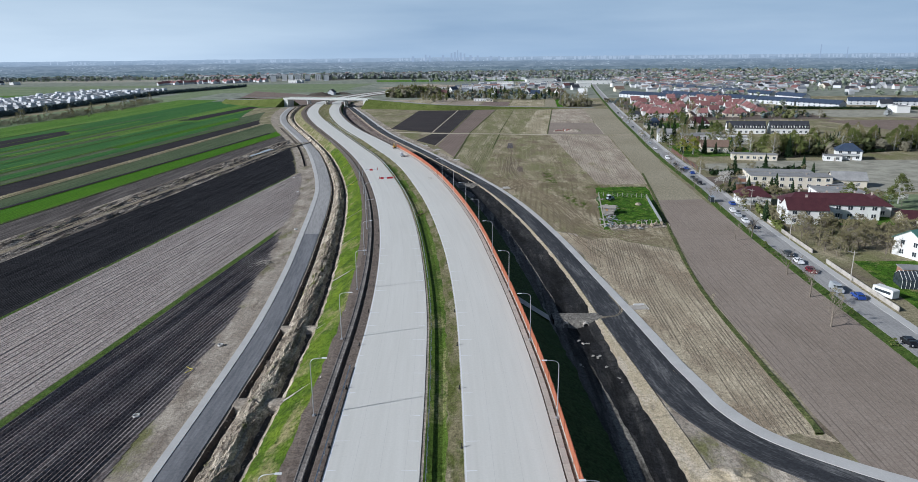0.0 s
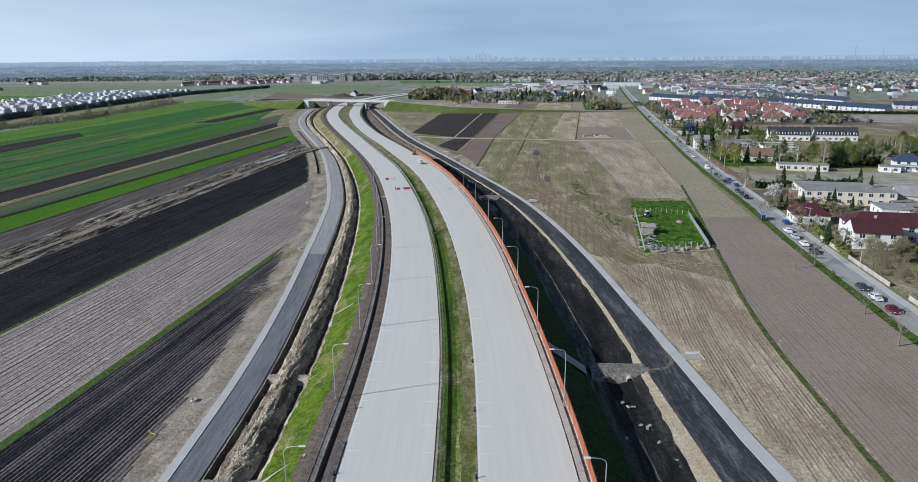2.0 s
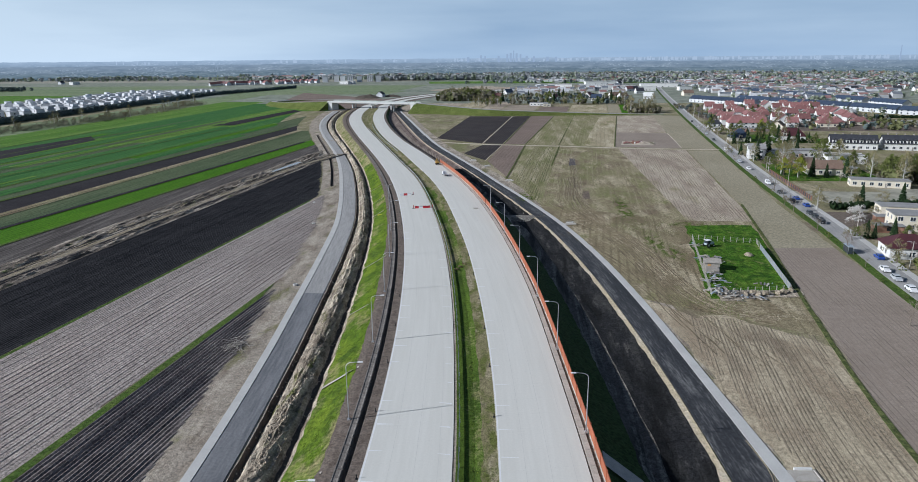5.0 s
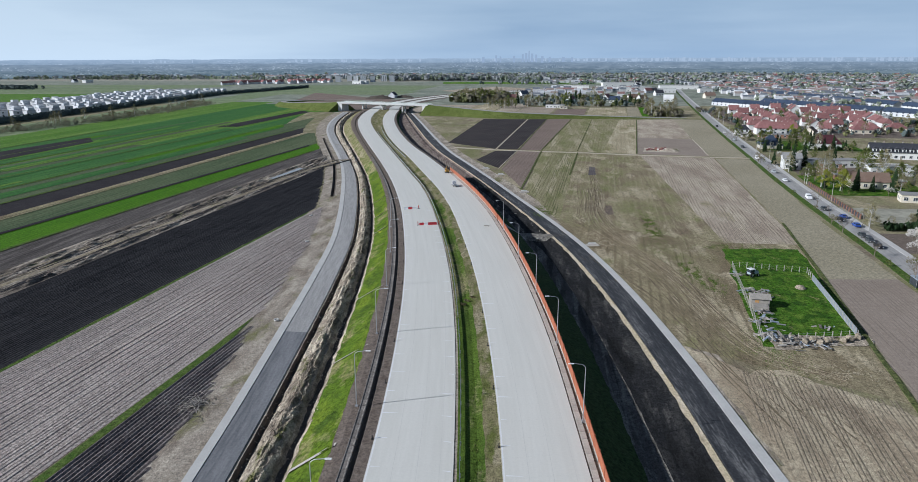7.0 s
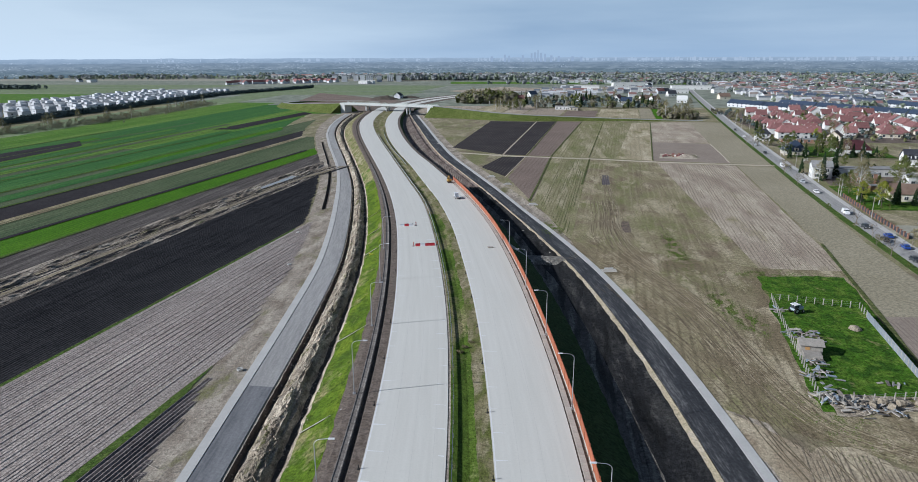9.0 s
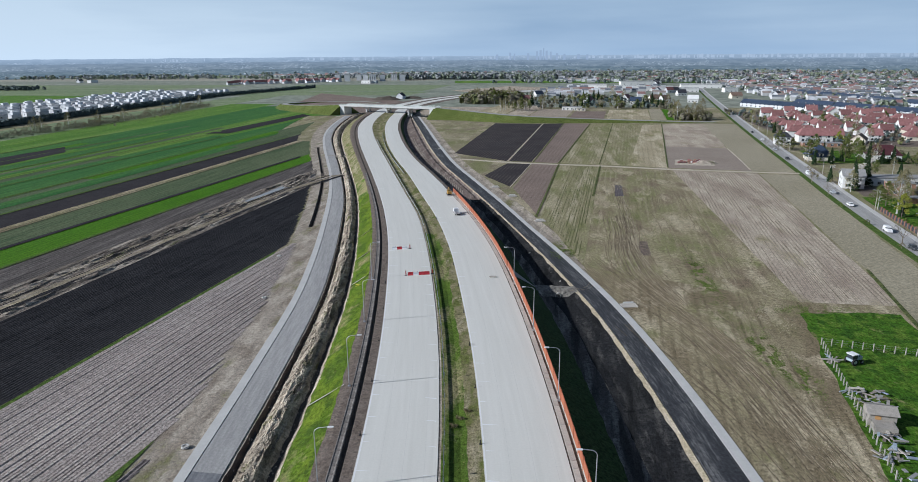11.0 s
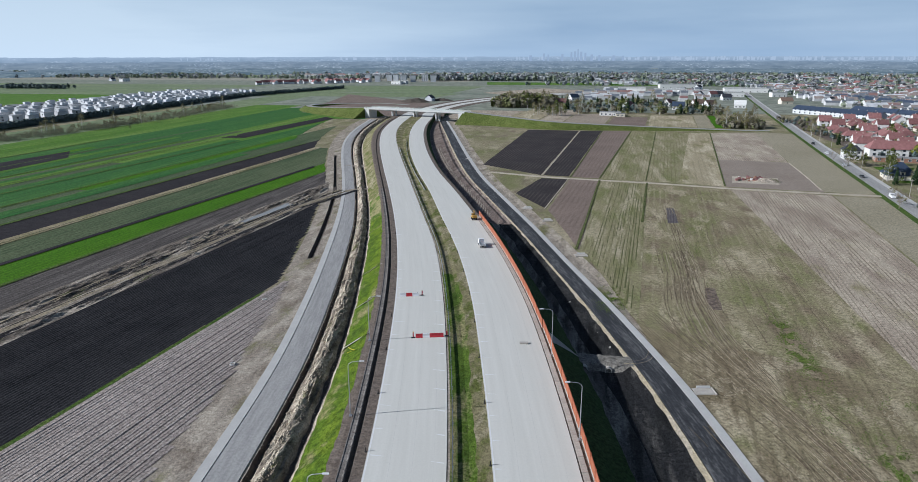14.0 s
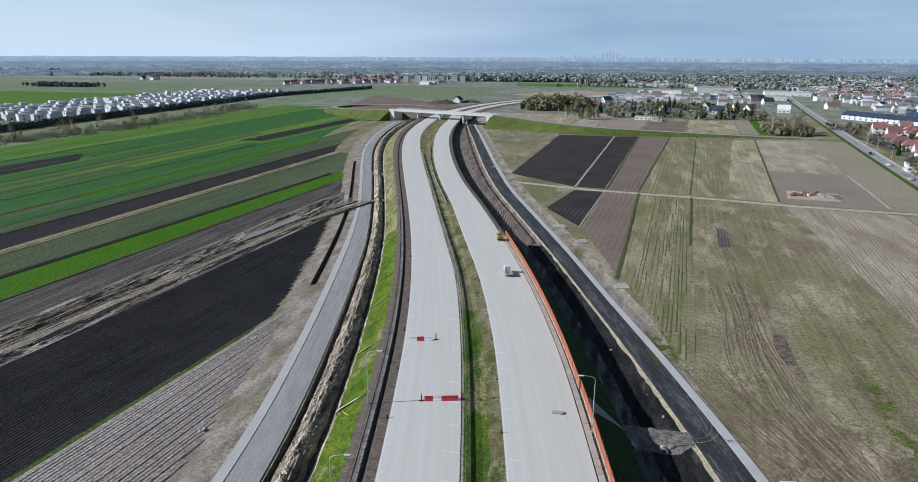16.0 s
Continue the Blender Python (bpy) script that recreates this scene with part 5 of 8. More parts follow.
def gable_roof(w, d, ze, rh, over=0.5, hip=0.0, t=0.18):
    """A roof with its ridge along x; hip pulls the ridge's ends in."""
    bm = bmesh.new()
    a, b = w / 2 + over, d / 2 + over
    drop = rh * over / (d / 2)
    lay = []
    for dz in (0, t):
        lay.append([bm.verts.new(p) for p in ((-a, -b, ze - drop + dz), (a, -b, ze - drop + dz), (a, b, ze - drop + dz), (-a, b, ze - drop + dz), (-a + hip, 0, ze + rh + dz), (a - hip, 0, ze + rh + dz))])
    for n_, v in enumerate(lay):
        fs = [(v[0], v[1], v[5], v[4]), (v[2], v[3], v[4], v[5])]
        if hip:
            fs += [(v[1], v[2], v[5]), (v[3], v[0], v[4])]
        for f in fs:
            bm.faces.new(f if n_ else f[::-1])
    lo, hi = lay
    loop = (0, 1, 2, 3) if hip else (0, 1, 5, 2, 3, 4)
    for i in range(len(loop)):
        p, q = loop[i], loop[(i + 1) % len(loop)]
        bm.faces.new((lo[p], lo[q], hi[q], hi[p]))
    return bm


def gable_walls(w, d, ze, rh, hip):
    bm = bmesh.new()
    a, b = w / 2, d / 2
    v = [bm.verts.new(p) for p in ((-a, -b, -0.3), (a, -b, -0.3), (a, b, -0.3), (-a, b, -0.3), (-a, -b, ze), (a, -b, ze), (a, b, ze), (-a, b, ze))]
    bm.faces.new((v[0], v[1], v[5], v[4]))
    bm.faces.new((v[2], v[3], v[7], v[6]))
    if hip:
        bm.faces.new((v[1], v[2], v[6], v[5]))
        bm.faces.new((v[3], v[0], v[4], v[7]))
    else:
        r0, r1 = bm.verts.new((-a, 0, ze + rh)), bm.verts.new((a, 0, ze + rh))
        bm.faces.new((v[1], v[2], v[6], r1, v[5]))
        bm.faces.new((v[3], v[0], v[4], r0, v[7]))
    return bm


def house(name, w, d, ze, rh, wall, roof, label, at, hip=0.0, group="", category="house", storeys=1, cols=3, chimneys=1, flat=False, dormers=0, balcony=False, sides=True, lite=False):
    e = thing(name, label, category, group, at)
    SITES.append((at.translation.x, at.translation.y, max(w, d) / 2 + 2))
    if flat:
        part("wall", boxes((-w / 2, w / 2, -d / 2, d / 2, -0.3, ze)), wall, e)
        part("roof", boxes((-w / 2 - 0.25, w / 2 + 0.25, -d / 2 - 0.25, d / 2 + 0.25, ze, ze + 0.3)), roof, e)
        if rh:
            part("parapet", boxes((-w / 2 - 0.25, w / 2 + 0.25, -d / 2 - 0.27, -d / 2 - 0.05, ze + 0.3, ze + 0.3 + rh), (-w / 2 - 0.25, w / 2 + 0.25, d / 2 + 0.05, d / 2 + 0.27, ze + 0.3, ze + 0.3 + rh)), wall, e)
    else:
        part("wall", gable_walls(w, d, ze, rh, hip), wall, e)
        part("roof", gable_roof(w, d, ze, rh, hip=hip), roof, e)
    for s in range(storeys):
        for c in range(cols):
            x = -w / 2 + w * (c + 0.5) / cols
            if lite:
                part("window", boxes((x - 0.8, x + 0.8, -d / 2 - 0.06, -d / 2 + 0.02, 0.8 + 2.8 * s, 2.3 + 2.8 * s)), M_GLASS, e)
                continue
            window(e, x, -d / 2, 0.9 + 2.8 * s, min(1.5, w / cols * 0.5), 1.35, 0)
        if sides and not lite:
            window(e, -w / 2, -d * 0.2, 0.9 + 2.8 * s, 1.2, 1.35, 3)
            window(e, -w / 2, d * 0.2, 0.9 + 2.8 * s, 1.2, 1.35, 3)
    if not lite:
        part("door", boxes((w * 0.1 - 0.5, w * 0.1 + 0.5, -d / 2 - 0.07, -d / 2 + 0.01, -0.1, 2.05)), M_WOODF, e)
    for c in range(chimneys):
        x = -w / 2 + w * (c + 0.6) / max(chimneys, 1) * 0.9
        ch = part("chimney", boxes((x - 0.3, x + 0.3, 0.3, 0.9, ze + (0 if flat else rh * 0.4), ze + rh + 0.9)), M_CHIM, e)
        if not lite:
            part("chimney_cap", boxes((x - 0.38, x + 0.38, 0.22, 0.98, ze + rh + 0.9, ze + rh + 1.0)), M_FELT, ch)
    for c in range(dormers):
        x = -w / 2 + w * (c + 0.5) / dormers
        y0 = -d / 2
        dm = part("dormer", boxes((x - 1.1, x + 1.1, y0 - 0.05, y0 + d * 0.3, ze - 0.2, ze + 1.7)), wall, e)
        bm = bmesh.new()
        v = [bm.verts.new(p) for p in ((x - 1.35, y0 - 0.3, ze + 1.65), (x + 1.35, y0 - 0.3, ze + 1.65), (x, y0 - 0.3, ze + 2.75), (x - 1.35, y0 + d * 0.38, ze + 1.65), (x + 1.35, y0 + d * 0.38, ze + 1.65), (x, y0 + d * 0.42, ze + 2.75))]
        for f in ((0, 1, 2), (3, 5, 4), (0, 2, 5, 3), (2, 1, 4, 5), (1, 0, 3, 4)):
            bm.faces.new([v[i] for i in f])
        part("dormer_roof", bm, roof, dm)
        part("dormer_pane", boxes((x - 0.55, x + 0.55, y0 - 0.09, y0 - 0.05, ze + 0.1, ze + 1.4)), M_GLASS, dm)
    if balcony:
        bl = part("balcony", boxes((-w * 0.3, w * 0.3, -d / 2 - 1.3, -d / 2, 2.75, 2.95)), wall, e)
        part("balcony_rail", boxes((-w * 0.3, w * 0.3, -d / 2 - 1.3, -d / 2 - 1.22, 2.95, 3.9)), M_STEEL, bl)
    return e


random.seed(5)
# estate with red tiled roofs
G = "red-roofed estate houses"
ra = house("terraced_house", 22, 11, 5.2, 4.4, M_WHITE, M_TILE_RED, "white terraced house with a red tiled roof", pose(176, 648, 0, rz=-4), hip=3.5, group=G, storeys=2, cols=4, chimneys=3, lite=True)
rb = house("terraced_house", 11, 12, 5.2, 5.0, M_WHITE, M_TILE_RED, "white gabled house with a red tiled roof", pose(182, 690, 0, rz=84), group=G, storeys=2, cols=2, chimneys=2, lite=True)
rc = house("terraced_house", 15, 12, 3.4, 4.4, M_CREAM, M_TILE_RED, "low cream house with a red hipped roof", pose(250, 662, 0, rz=-8), hip=5, group=G, cols=3, chimneys=2, lite=True)
for i in range(6):
    for j in range(9):
        x, y = 172 + 23 * i + random.uniform(-3, 3) + 4 * j, 650 + 27 * j + random.uniform(-3, 3) + 6 * i
        if (i, j) in ((0, 0), (3, 0)):
            continue
        q = copy_thing(random.choice((ra, rb, rb, rc)), pose(x, y, 0, rz=random.choice((-6, -6, 84, 174))))
        q.scale = [random.uniform(0.74, 0.92)] * 3
# long navy-roofed terraces
M_TERRACE = mat("grey_white_render", (0.50, 0.515, 0.53), (0.60, 0.61, 0.62), 0.15, rough=0.8, rand=0.1)
nv = None
for (x0, y0), (x1, y1), n in (((272, 985), (400, 742), 5), ((333, 1240), (425, 870), 6), ((215, 985), (268, 900), 2), ((440, 800), (520, 770), 2)):
    ang = math.degrees(math.atan2(y1 - y0, x1 - x0))
    for k in range(n):
        u = (k + 0.5) / n
        m = pose(x0 + (x1 - x0) * u, y0 + (y1 - y0) * u, 0, rz=ang)
        if nv:
            copy_thing(nv, m)
        else:
            nv = house("terrace", 52, 12, 4.6, 3.8, M_TERRACE, M_TILE_NAVY, "long white terrace with a navy sheet roof", m, group="navy-roofed terraces", storeys=2, cols=8, chimneys=5, lite=True)
# white terraces with dormers
for x, y, n in ((207, 519, 7), (238, 516, 7)):
    house("dormer_terrace", 27, 11, 4.4, 4.6, M_WHITE, M_TILE_DARK, "white terrace with a dark roof and a row of dormers", pose(x, y, 0, rz=-11), group="dormer terraces", storeys=1, cols=n, chimneys=5, dormers=n)
# village houses along the road
house("house", 10, 9, 5.6, 2.6, M_WHITE, M_TILE_DARK, "white two-storey house with balconies and a dark roof", pose(150, 632, 0, rz=-10), hip=3, storeys=2, cols=3, balcony=True)
house("garage_row", 24, 7, 2.6, 0, M_BRICK, M_FELT, "low brown garage row with a flat felt roof", pose(172, 622, 0, rz=-6), flat=True, cols=6, chimneys=0)
house("house", 11, 9, 3.2, 3.4, M_CREAM, M_TILE_BROWN, "cream house with a brown gabled roof", pose(203, 640, 0, rz=60), cols=3)
house("house", 18, 11, 3.6, 4.8, M_WHITE, M_TILE_MAROON, "white villa with a large maroon hipped roof", pose(186, 566, 0, rz=-12), hip=5, storeys=1, cols=4, dormers=2, chimneys=2)
house("house", 14, 13, 2.8, 5.6, M_CREAM, M_TILE_NAVY, "low house under a dark blue pyramid roof", pose(149, 561, 0, rz=-8), hip=6.5, cols=3, dormers=1)
house("workshop", 40, 8, 4.0, 0, M_WHITE, M_FELT, "long low white workshop with a grey flat roof", pose(158, 482, 0, rz=4), flat=True, category="workshop", cols=12, chimneys=0)
house("house", 9, 9, 6.0, 2.5, M_WHITE, M_FELT, "tall white house with a grey roof behind conifers", pose(133, 474, 0, rz=-10), storeys=2, cols=2)
house("house", 10, 8, 5.4, 0, M_BRICK, M_FELT, "brown brick house with a flat roof", pose(147, 459, 0, rz=-8), flat=True, storeys=2, cols=2)
house("house", 16, 10, 3.6, 3.4, M_CREAM, M_TILE_BROWN, "house with a brown tiled roof behind a brick fence", pose(149, 420, 0, rz=-8), cols=4, chimneys=2)
house("pavilion", 20, 9, 4.4, 0.4, M_WHITE, M_FELT, "pale modern flat-roofed pavilion", pose(176, 458, 0, rz=-6), flat=True, category="house", cols=5, chimneys=0)
house("shed", 24, 7, 3.2, 0.0, M_CREAM, M_FELT, "long low shed with a grey flat roof", pose(160, 386, 0, rz=-14), flat=True, category="shed", cols=7, chimneys=0)
house("house", 13, 11, 5.4, 3.4, M_WHITE, M_TILE_NAVY, "white two-storey villa with a dark hipped roof", pose(213, 386, 0, rz=-20), hip=5, storeys=2, cols=3, balcony=True)
house("garage_row", 9, 7, 2.8, 0, M_WHITE, M_FELT, "white garage with a flat roof", pose(202, 381, 0, rz=-20), flat=True, cols=2, chimneys=0)
# farmyard and the maroon-roofed complex
house("barn", 34, 9, 5.6, 0, M_CREAM, M_FELT, "long cream farm building with a grey flat roof", pose(142, 303, 0, rz=-10), flat=True, category="barn", storeys=2, cols=9, chimneys=2)
house("barn", 30, 8, 3.6, 0, M_CREAM, M_FELT, "low farm shed with a pale flat roof", pose(147, 326, 0, rz=-10), flat=True, category="barn", cols=6, chimneys=0)
house("barn", 14, 10, 3.4, 3.0, M_CREAM, M_FELT, "farm shed with a grey gabled roof", pose(170, 306, 0, rz=-15), category="barn", cols=2, chimneys=0)
house("barn", 18, 12, 3.2, 0, M_WHITE, M_FELT, "white flat-roofed farm annex", pose(152, 281, 0, rz=-10), flat=True, category="barn", cols=4, chimneys=1)
house("house", 12, 10, 3.6, 3.0, M_WHITE, M_TILE_MAROON, "small white house with a maroon hipped roof", pose(113, 271, 0, rz=-8), hip=4.5, cols=3)
house("house", 32, 11, 5.6, 3.0, M_WHITE, M_TILE_MAROON, "large white house with a maroon tiled roof", pose(131, 247, 0, rz=-10), hip=5, storeys=2, cols=8, chimneys=3)
house("house", 13, 10, 5.6, 3.2, M_WHITE, M_TILE_MAROON, "white gabled wing with a maroon tiled roof", pose(118, 238, 0, rz=-10), storeys=2, cols=3, chimneys=1)
house("house", 13, 9, 4.4, 2.6, M_WHITE, M_TILE_MAROON, "white rear wing with a maroon roof", pose(150, 251, 0, rz=75), hip=4, cols=3, chimneys=1)
house("house", 14, 10, 2.8, 1.8, M_CREAM, M_TILE_MAROON, "low house with a shallow maroon roof", pose(158, 234, 0, rz=-15), cols=3)
house("house", 12, 10, 5.4, 3.0, M_WHITE, M_GREENROOF, "white house with a green sheet roof", pose(133, 195, 0, rz=20), storeys=2, cols=3, balcony=True)
house("house", 9, 8, 3.0, 2.4, M_BRICK, M_FELT, "brick outbuilding with a grey roof", pose(139, 203, 0, rz=-10), cols=2)
gh = thing("greenhouse", "glazed greenhouse with a pale metal frame", "greenhouse", at=pose(113.5, 168, 0, rz=-12))
part("glazing", gable_roof(7.6, 6, 2.4, 1.6, over=0.05, t=0.03), M_GLASS, gh)
part("glass_wall", gable_walls(7.5, 5.9, 2.4, 1.55, 0), M_GLASS, gh)
for k in range(9):
    x = -3.8 + 7.6 * k / 8
    part("frame_bar", tubes(((x, -3.02, 0), (x, -3.02, 2.42), 0.05, 0.05), ((x, -3.02, 2.42), (x, 0, 4.1), 0.05, 0.05), ((x, 0, 4.1), (x, 3.02, 2.42), 0.05, 0.05), sides=4), M_WHITE, gh)
cv = thing("caravan", "white caravan parked in a yard", "caravan", at=pose(101.5, 160, 0, rz=20))
part("body", boxes((-1.1, 1.1, -2.8, 2.8, 0.55, 2.5), (-1.05, 1.05, -2.6, 2.6, 2.5, 2.62)), M_WHITE, cv)
part("window_band", boxes((-1.13, 1.13, -2.2, 2.2, 1.4, 2.0)), M_GLASS, cv)
for x in (-1.0, 1.0):
    wheel(cv, x, -0.2, 0.33, 0.2)

# farm cluster before the wood
cl = [(-64, 1076, M_TILE_RED), (-46, 1050, M_TILE_RED), (-33, 1160, M_TILE_NAVY), (35, 1012, M_TILE_RED), (92, 1012, M_TILE_NAVY), (121, 1060, M_TILE_BROWN), (132, 1046, M_TILE_BROWN), (86, 1068, M_TILE_RED), (168, 1050, M_WHITE), (178, 1195, M_TILE_DARK)]
for k, (x, y, r) in enumerate(cl):
    house("house", 13, 10, 4.4, 4.6, M_WHITE, r, "white farmhouse among trees", pose(x, y, 0, rz=-10 + 24 * (k % 4)), group="farm cluster houses", storeys=1, cols=3)
house("shed", 22, 9, 3.6, 0, M_WHITE, M_FELT, "low white farm shed with a flat roof", pose(12, 918, 0, rz=-5), flat=True, category="shed", cols=5, chimneys=0)
house("shed", 9, 7, 3.0, 0, M_CREAM, M_FELT, "small cream shed with a flat roof", pose(22, 905, 0, rz=-5), flat=True, category="shed", cols=2, chimneys=0)
for x, y, w in ((160, 1330, 60), (200, 1290, 40), (120, 1370, 50), (60, 1400, 46), (250, 1420, 70), (160, 1560, 80)):
    house("warehouse", w, 22, 6.5, 0.6, M_WHITE, M_FELT, "long white flat-roofed warehouse", pose(x, y, 0, rz=random.uniform(-6, 6)), flat=True, category="warehouse", group="far warehouses", cols=6, chimneys=0, sides=False)

# white estate on the west
G = "white estate houses"
M_ESTATE = mat("pale_grey_render", (0.50, 0.515, 0.53), (0.60, 0.61, 0.62), 0.15, rough=0.8, rand=0.18)
M_ESTATE_ROOF = mat("pale_gravel_roof", (0.26, 0.27, 0.285), (0.44, 0.45, 0.46), 0.2, rough=0.85, rand=0.2)
wa = house("estate_house", 9, 9, 6.4, 0, M_ESTATE, M_ESTATE_ROOF, "white cube house with a flat roof", pose(-555, 690, 0, rz=60), flat=True, group=G, storeys=2, cols=1, chimneys=0, lite=True)
wb = house("estate_house", 9, 9, 5.4, 0, M_ESTATE, M_ESTATE_ROOF, "white flat-roofed house with a set-back upper storey", pose(-585, 700, 0, rz=60), flat=True, group=G, storeys=1, cols=1, chimneys=0, lite=True)
part("upper_storey", boxes((-2.5, 4, -2.5, 4, 5.7, 8.4)), M_ESTATE, wb)
wc = house("estate_house", 12, 8, 6.0, 0, M_ESTATE, M_ESTATE_ROOF, "pale flat-roofed row house of an estate", pose(-610, 715, 0, rz=60), flat=True, group=G, storeys=2, cols=1, chimneys=0, lite=True)
for j in range(32):
    for i in range(9):
        y = 655 + 18 * j + random.uniform(-2, 2)
        x = -548 - 17 * i + random.uniform(-2, 2) - 8 * math.sin(j * 0.29)
        if j < 5 and i < 4:
            continue
        copy_thing(random.choice((wa, wa, wb, wb, wc)), pose(x, y, 0, rz=random.choice((62, 62, 62, -28))))
# red-roofed estate far on the west, and apartment blocks
G = "far red-roofed houses"
fa = house("far_house", 12, 10, 4.6, 4.2, M_ESTATE, M_TILE_RED, "white house with a red roof, far off", pose(-720, 1590, 0, rz=50), group=G, cols=1, chimneys=1, lite=True)
fb = house("far_house", 12, 10, 4.6, 4.0, M_ESTATE, M_TILE_DARK, "white house with a dark roof, far off", pose(300, 1150, 0, rz=50), group="far village houses", cols=1, chimneys=1, lite=True)
fc = house("far_house", 15, 11, 4.2, 4.2, M_CREAM, M_TILE_BROWN, "cream house with a brown roof, far off", pose(240, 1130, 0, rz=10), group="far village houses", cols=1, chimneys=1, lite=True)
fd = house("far_house", 22, 12, 6.5, 0.5, M_WHITE, M_FELT, "white flat-roofed block, far off", pose(270, 1290, 0, rz=10), group="far village houses", flat=True, cols=3, storeys=1, chimneys=0, lite=True)
for k in range(44):
    u = k / 44
    copy_thing(fa, pose(-725 + 190 * u + random.uniform(-12, 12), 1585 + 170 * u + random.uniform(-45, 60), 0, rz=random.choice((48, 138))))
ap = None
for k in range(12):
    m = pose(-565 + 17 * k + random.uniform(-3, 3), 1790 + random.uniform(-40, 60), 0, rz=random.choice((10, 100)))
    if ap:
        copy_thing(ap, m)
    else:
        ap = house("apartment_block", 15, 12, 15, 0.6, M_ESTATE, M_FELT, "pale five-storey apartment block, far off", m, flat=True, category="apartment block", group="apartment blocks", storeys=5, cols=3, chimneys=0, lite=True)
# village spread on the east and beyond
n = 0
while n < 200:
    x, y = random.uniform(150, 1150), random.uniform(900, 2300)
    if x < 200 + (y - 900) * 0.15 and y < 1250 or abs(x - (176 + (y - 870) * 0.14)) < 14 or (x < 480 and y < 1260) or random.random() < max(0, (x - 650) / 600):
        continue
    if noise.noise((x * 0.004, y * 0.004, 3)) < -0.12 or x > 0.47 * y and random.random() < 0.75:
        continue
    copy_thing(random.choice((fa, fb, fb, fc, fd, fb, fa)), pose(x, y, 0, rz=random.uniform(0, 180)))
    n += 1
for x, y in ((520, 640), (560, 655), (600, 640), (640, 660), (470, 690), (520, 700), (500, 560), (700, 700), (430, 700), (455, 760), (560, 760)):
    copy_thing(random.choice((fb, fc, fd)), pose(x + random.uniform(-8, 8), y + random.uniform(-8, 8), 0, rz=random.choice((-10, 80))))
for x, y in ((-420, 1650), (-430, 1640), (-1150, 1700), (-1200, 1720), (-230, 1110)):
    copy_thing(random.choice((fd, fb)), pose(x, y, 0, rz=random.choice((-10, 80))))


# cars
def car(name, at, m, label, van=False):
    e = thing(name, label, "van" if van else "car", "vehicles on the village road", at)
    bm = bmesh.new()
    prof = ([(-2.4, 0.35), (-2.45, 1.0), (-2.35, 2.0), (0.9, 2.05), (1.7, 1.25), (2.4, 1.0), (2.45, 0.35)] if van else
            [(-2.1, 0.3), (-2.15, 0.85), (-1.7, 0.95), (-1.2, 1.42), (0.35, 1.45), (1.1, 0.98), (2.0, 0.82), (2.12, 0.35)])
    top = 1.1 if van else 0.96
    sec = []
    for x, s in ((-0.88, 0), (0.88, 0)):
        sec.append([bm.verts.new((x * (0.84 if z > top else 1.0), y, z)) for y, z in prof])
    k = len(prof)
    for i in range(k):
        bm.faces.new((sec[0][i], sec[0][(i + 1) % k], sec[1][(i + 1) % k], sec[1][i]))
    bm.faces.new(sec[0][::-1])
    bm.faces.new(sec[1])
    part("body", bm, m, e)
    if van:
        part("windscreen", boxes((-0.7, 0.7, 1.2, 1.5, 1.4, 1.85)), M_GLASS, e)
        part("side_window", boxes((-0.9, 0.9, 0.2, 1.0, 1.35, 1.8)), M_GLASS, e)
    else:
        part("windscreen", boxes((-0.68, 0.68, 0.55, 0.95, 1.02, 1.32)), M_GLASS, e)
        part("rear_window", boxes((-0.68, 0.68, -1.65, -1.3, 1.0, 1.3)), M_GLASS, e)
        part("side_window", boxes((-0.86, 0.86, -1.05, 0.4, 1.0, 1.34)), M_GLASS, e)
    for x in (-0.8, 0.8):
        for y in (-1.35, 1.35):
            wheel(e, x, y, 0.32, 0.22)
    for x in (-0.6, 0.6):
        part("headlight", boxes((x - 0.15, x + 0.15, 2.05 if not van else 2.35, 2.14 if not van else 2.46, 0.55, 0.72)), M_WPLAST, e)
    return e


PAINT = [("white", (0.72, 0.72, 0.72)), ("dark grey", (0.05, 0.055, 0.06)), ("dark red", (0.16, 0.012, 0.025)), ("silver", (0.42, 0.44, 0.46)), ("blue", (0.03, 0.07, 0.28)), ("black", (0.015, 0.015, 0.018))]
PM = [mat(n_.replace(" ", "_") + "_car_paint", c_, c_, 2, rough=0.28) for n_, c_ in PAINT]


def road_at(y, off):
    i = min(range(len(rr) - 1), key=lambda k: abs(rr[k][1] - y))
    a, b = rr[i], rr[i + 1]
    u = (y - a[1]) / (b[1] - a[1])
    h = math.degrees(math.atan2(-(b[0] - a[0]), b[1] - a[1]))
    return a[0] + (b[0] - a[0]) * u + off, h


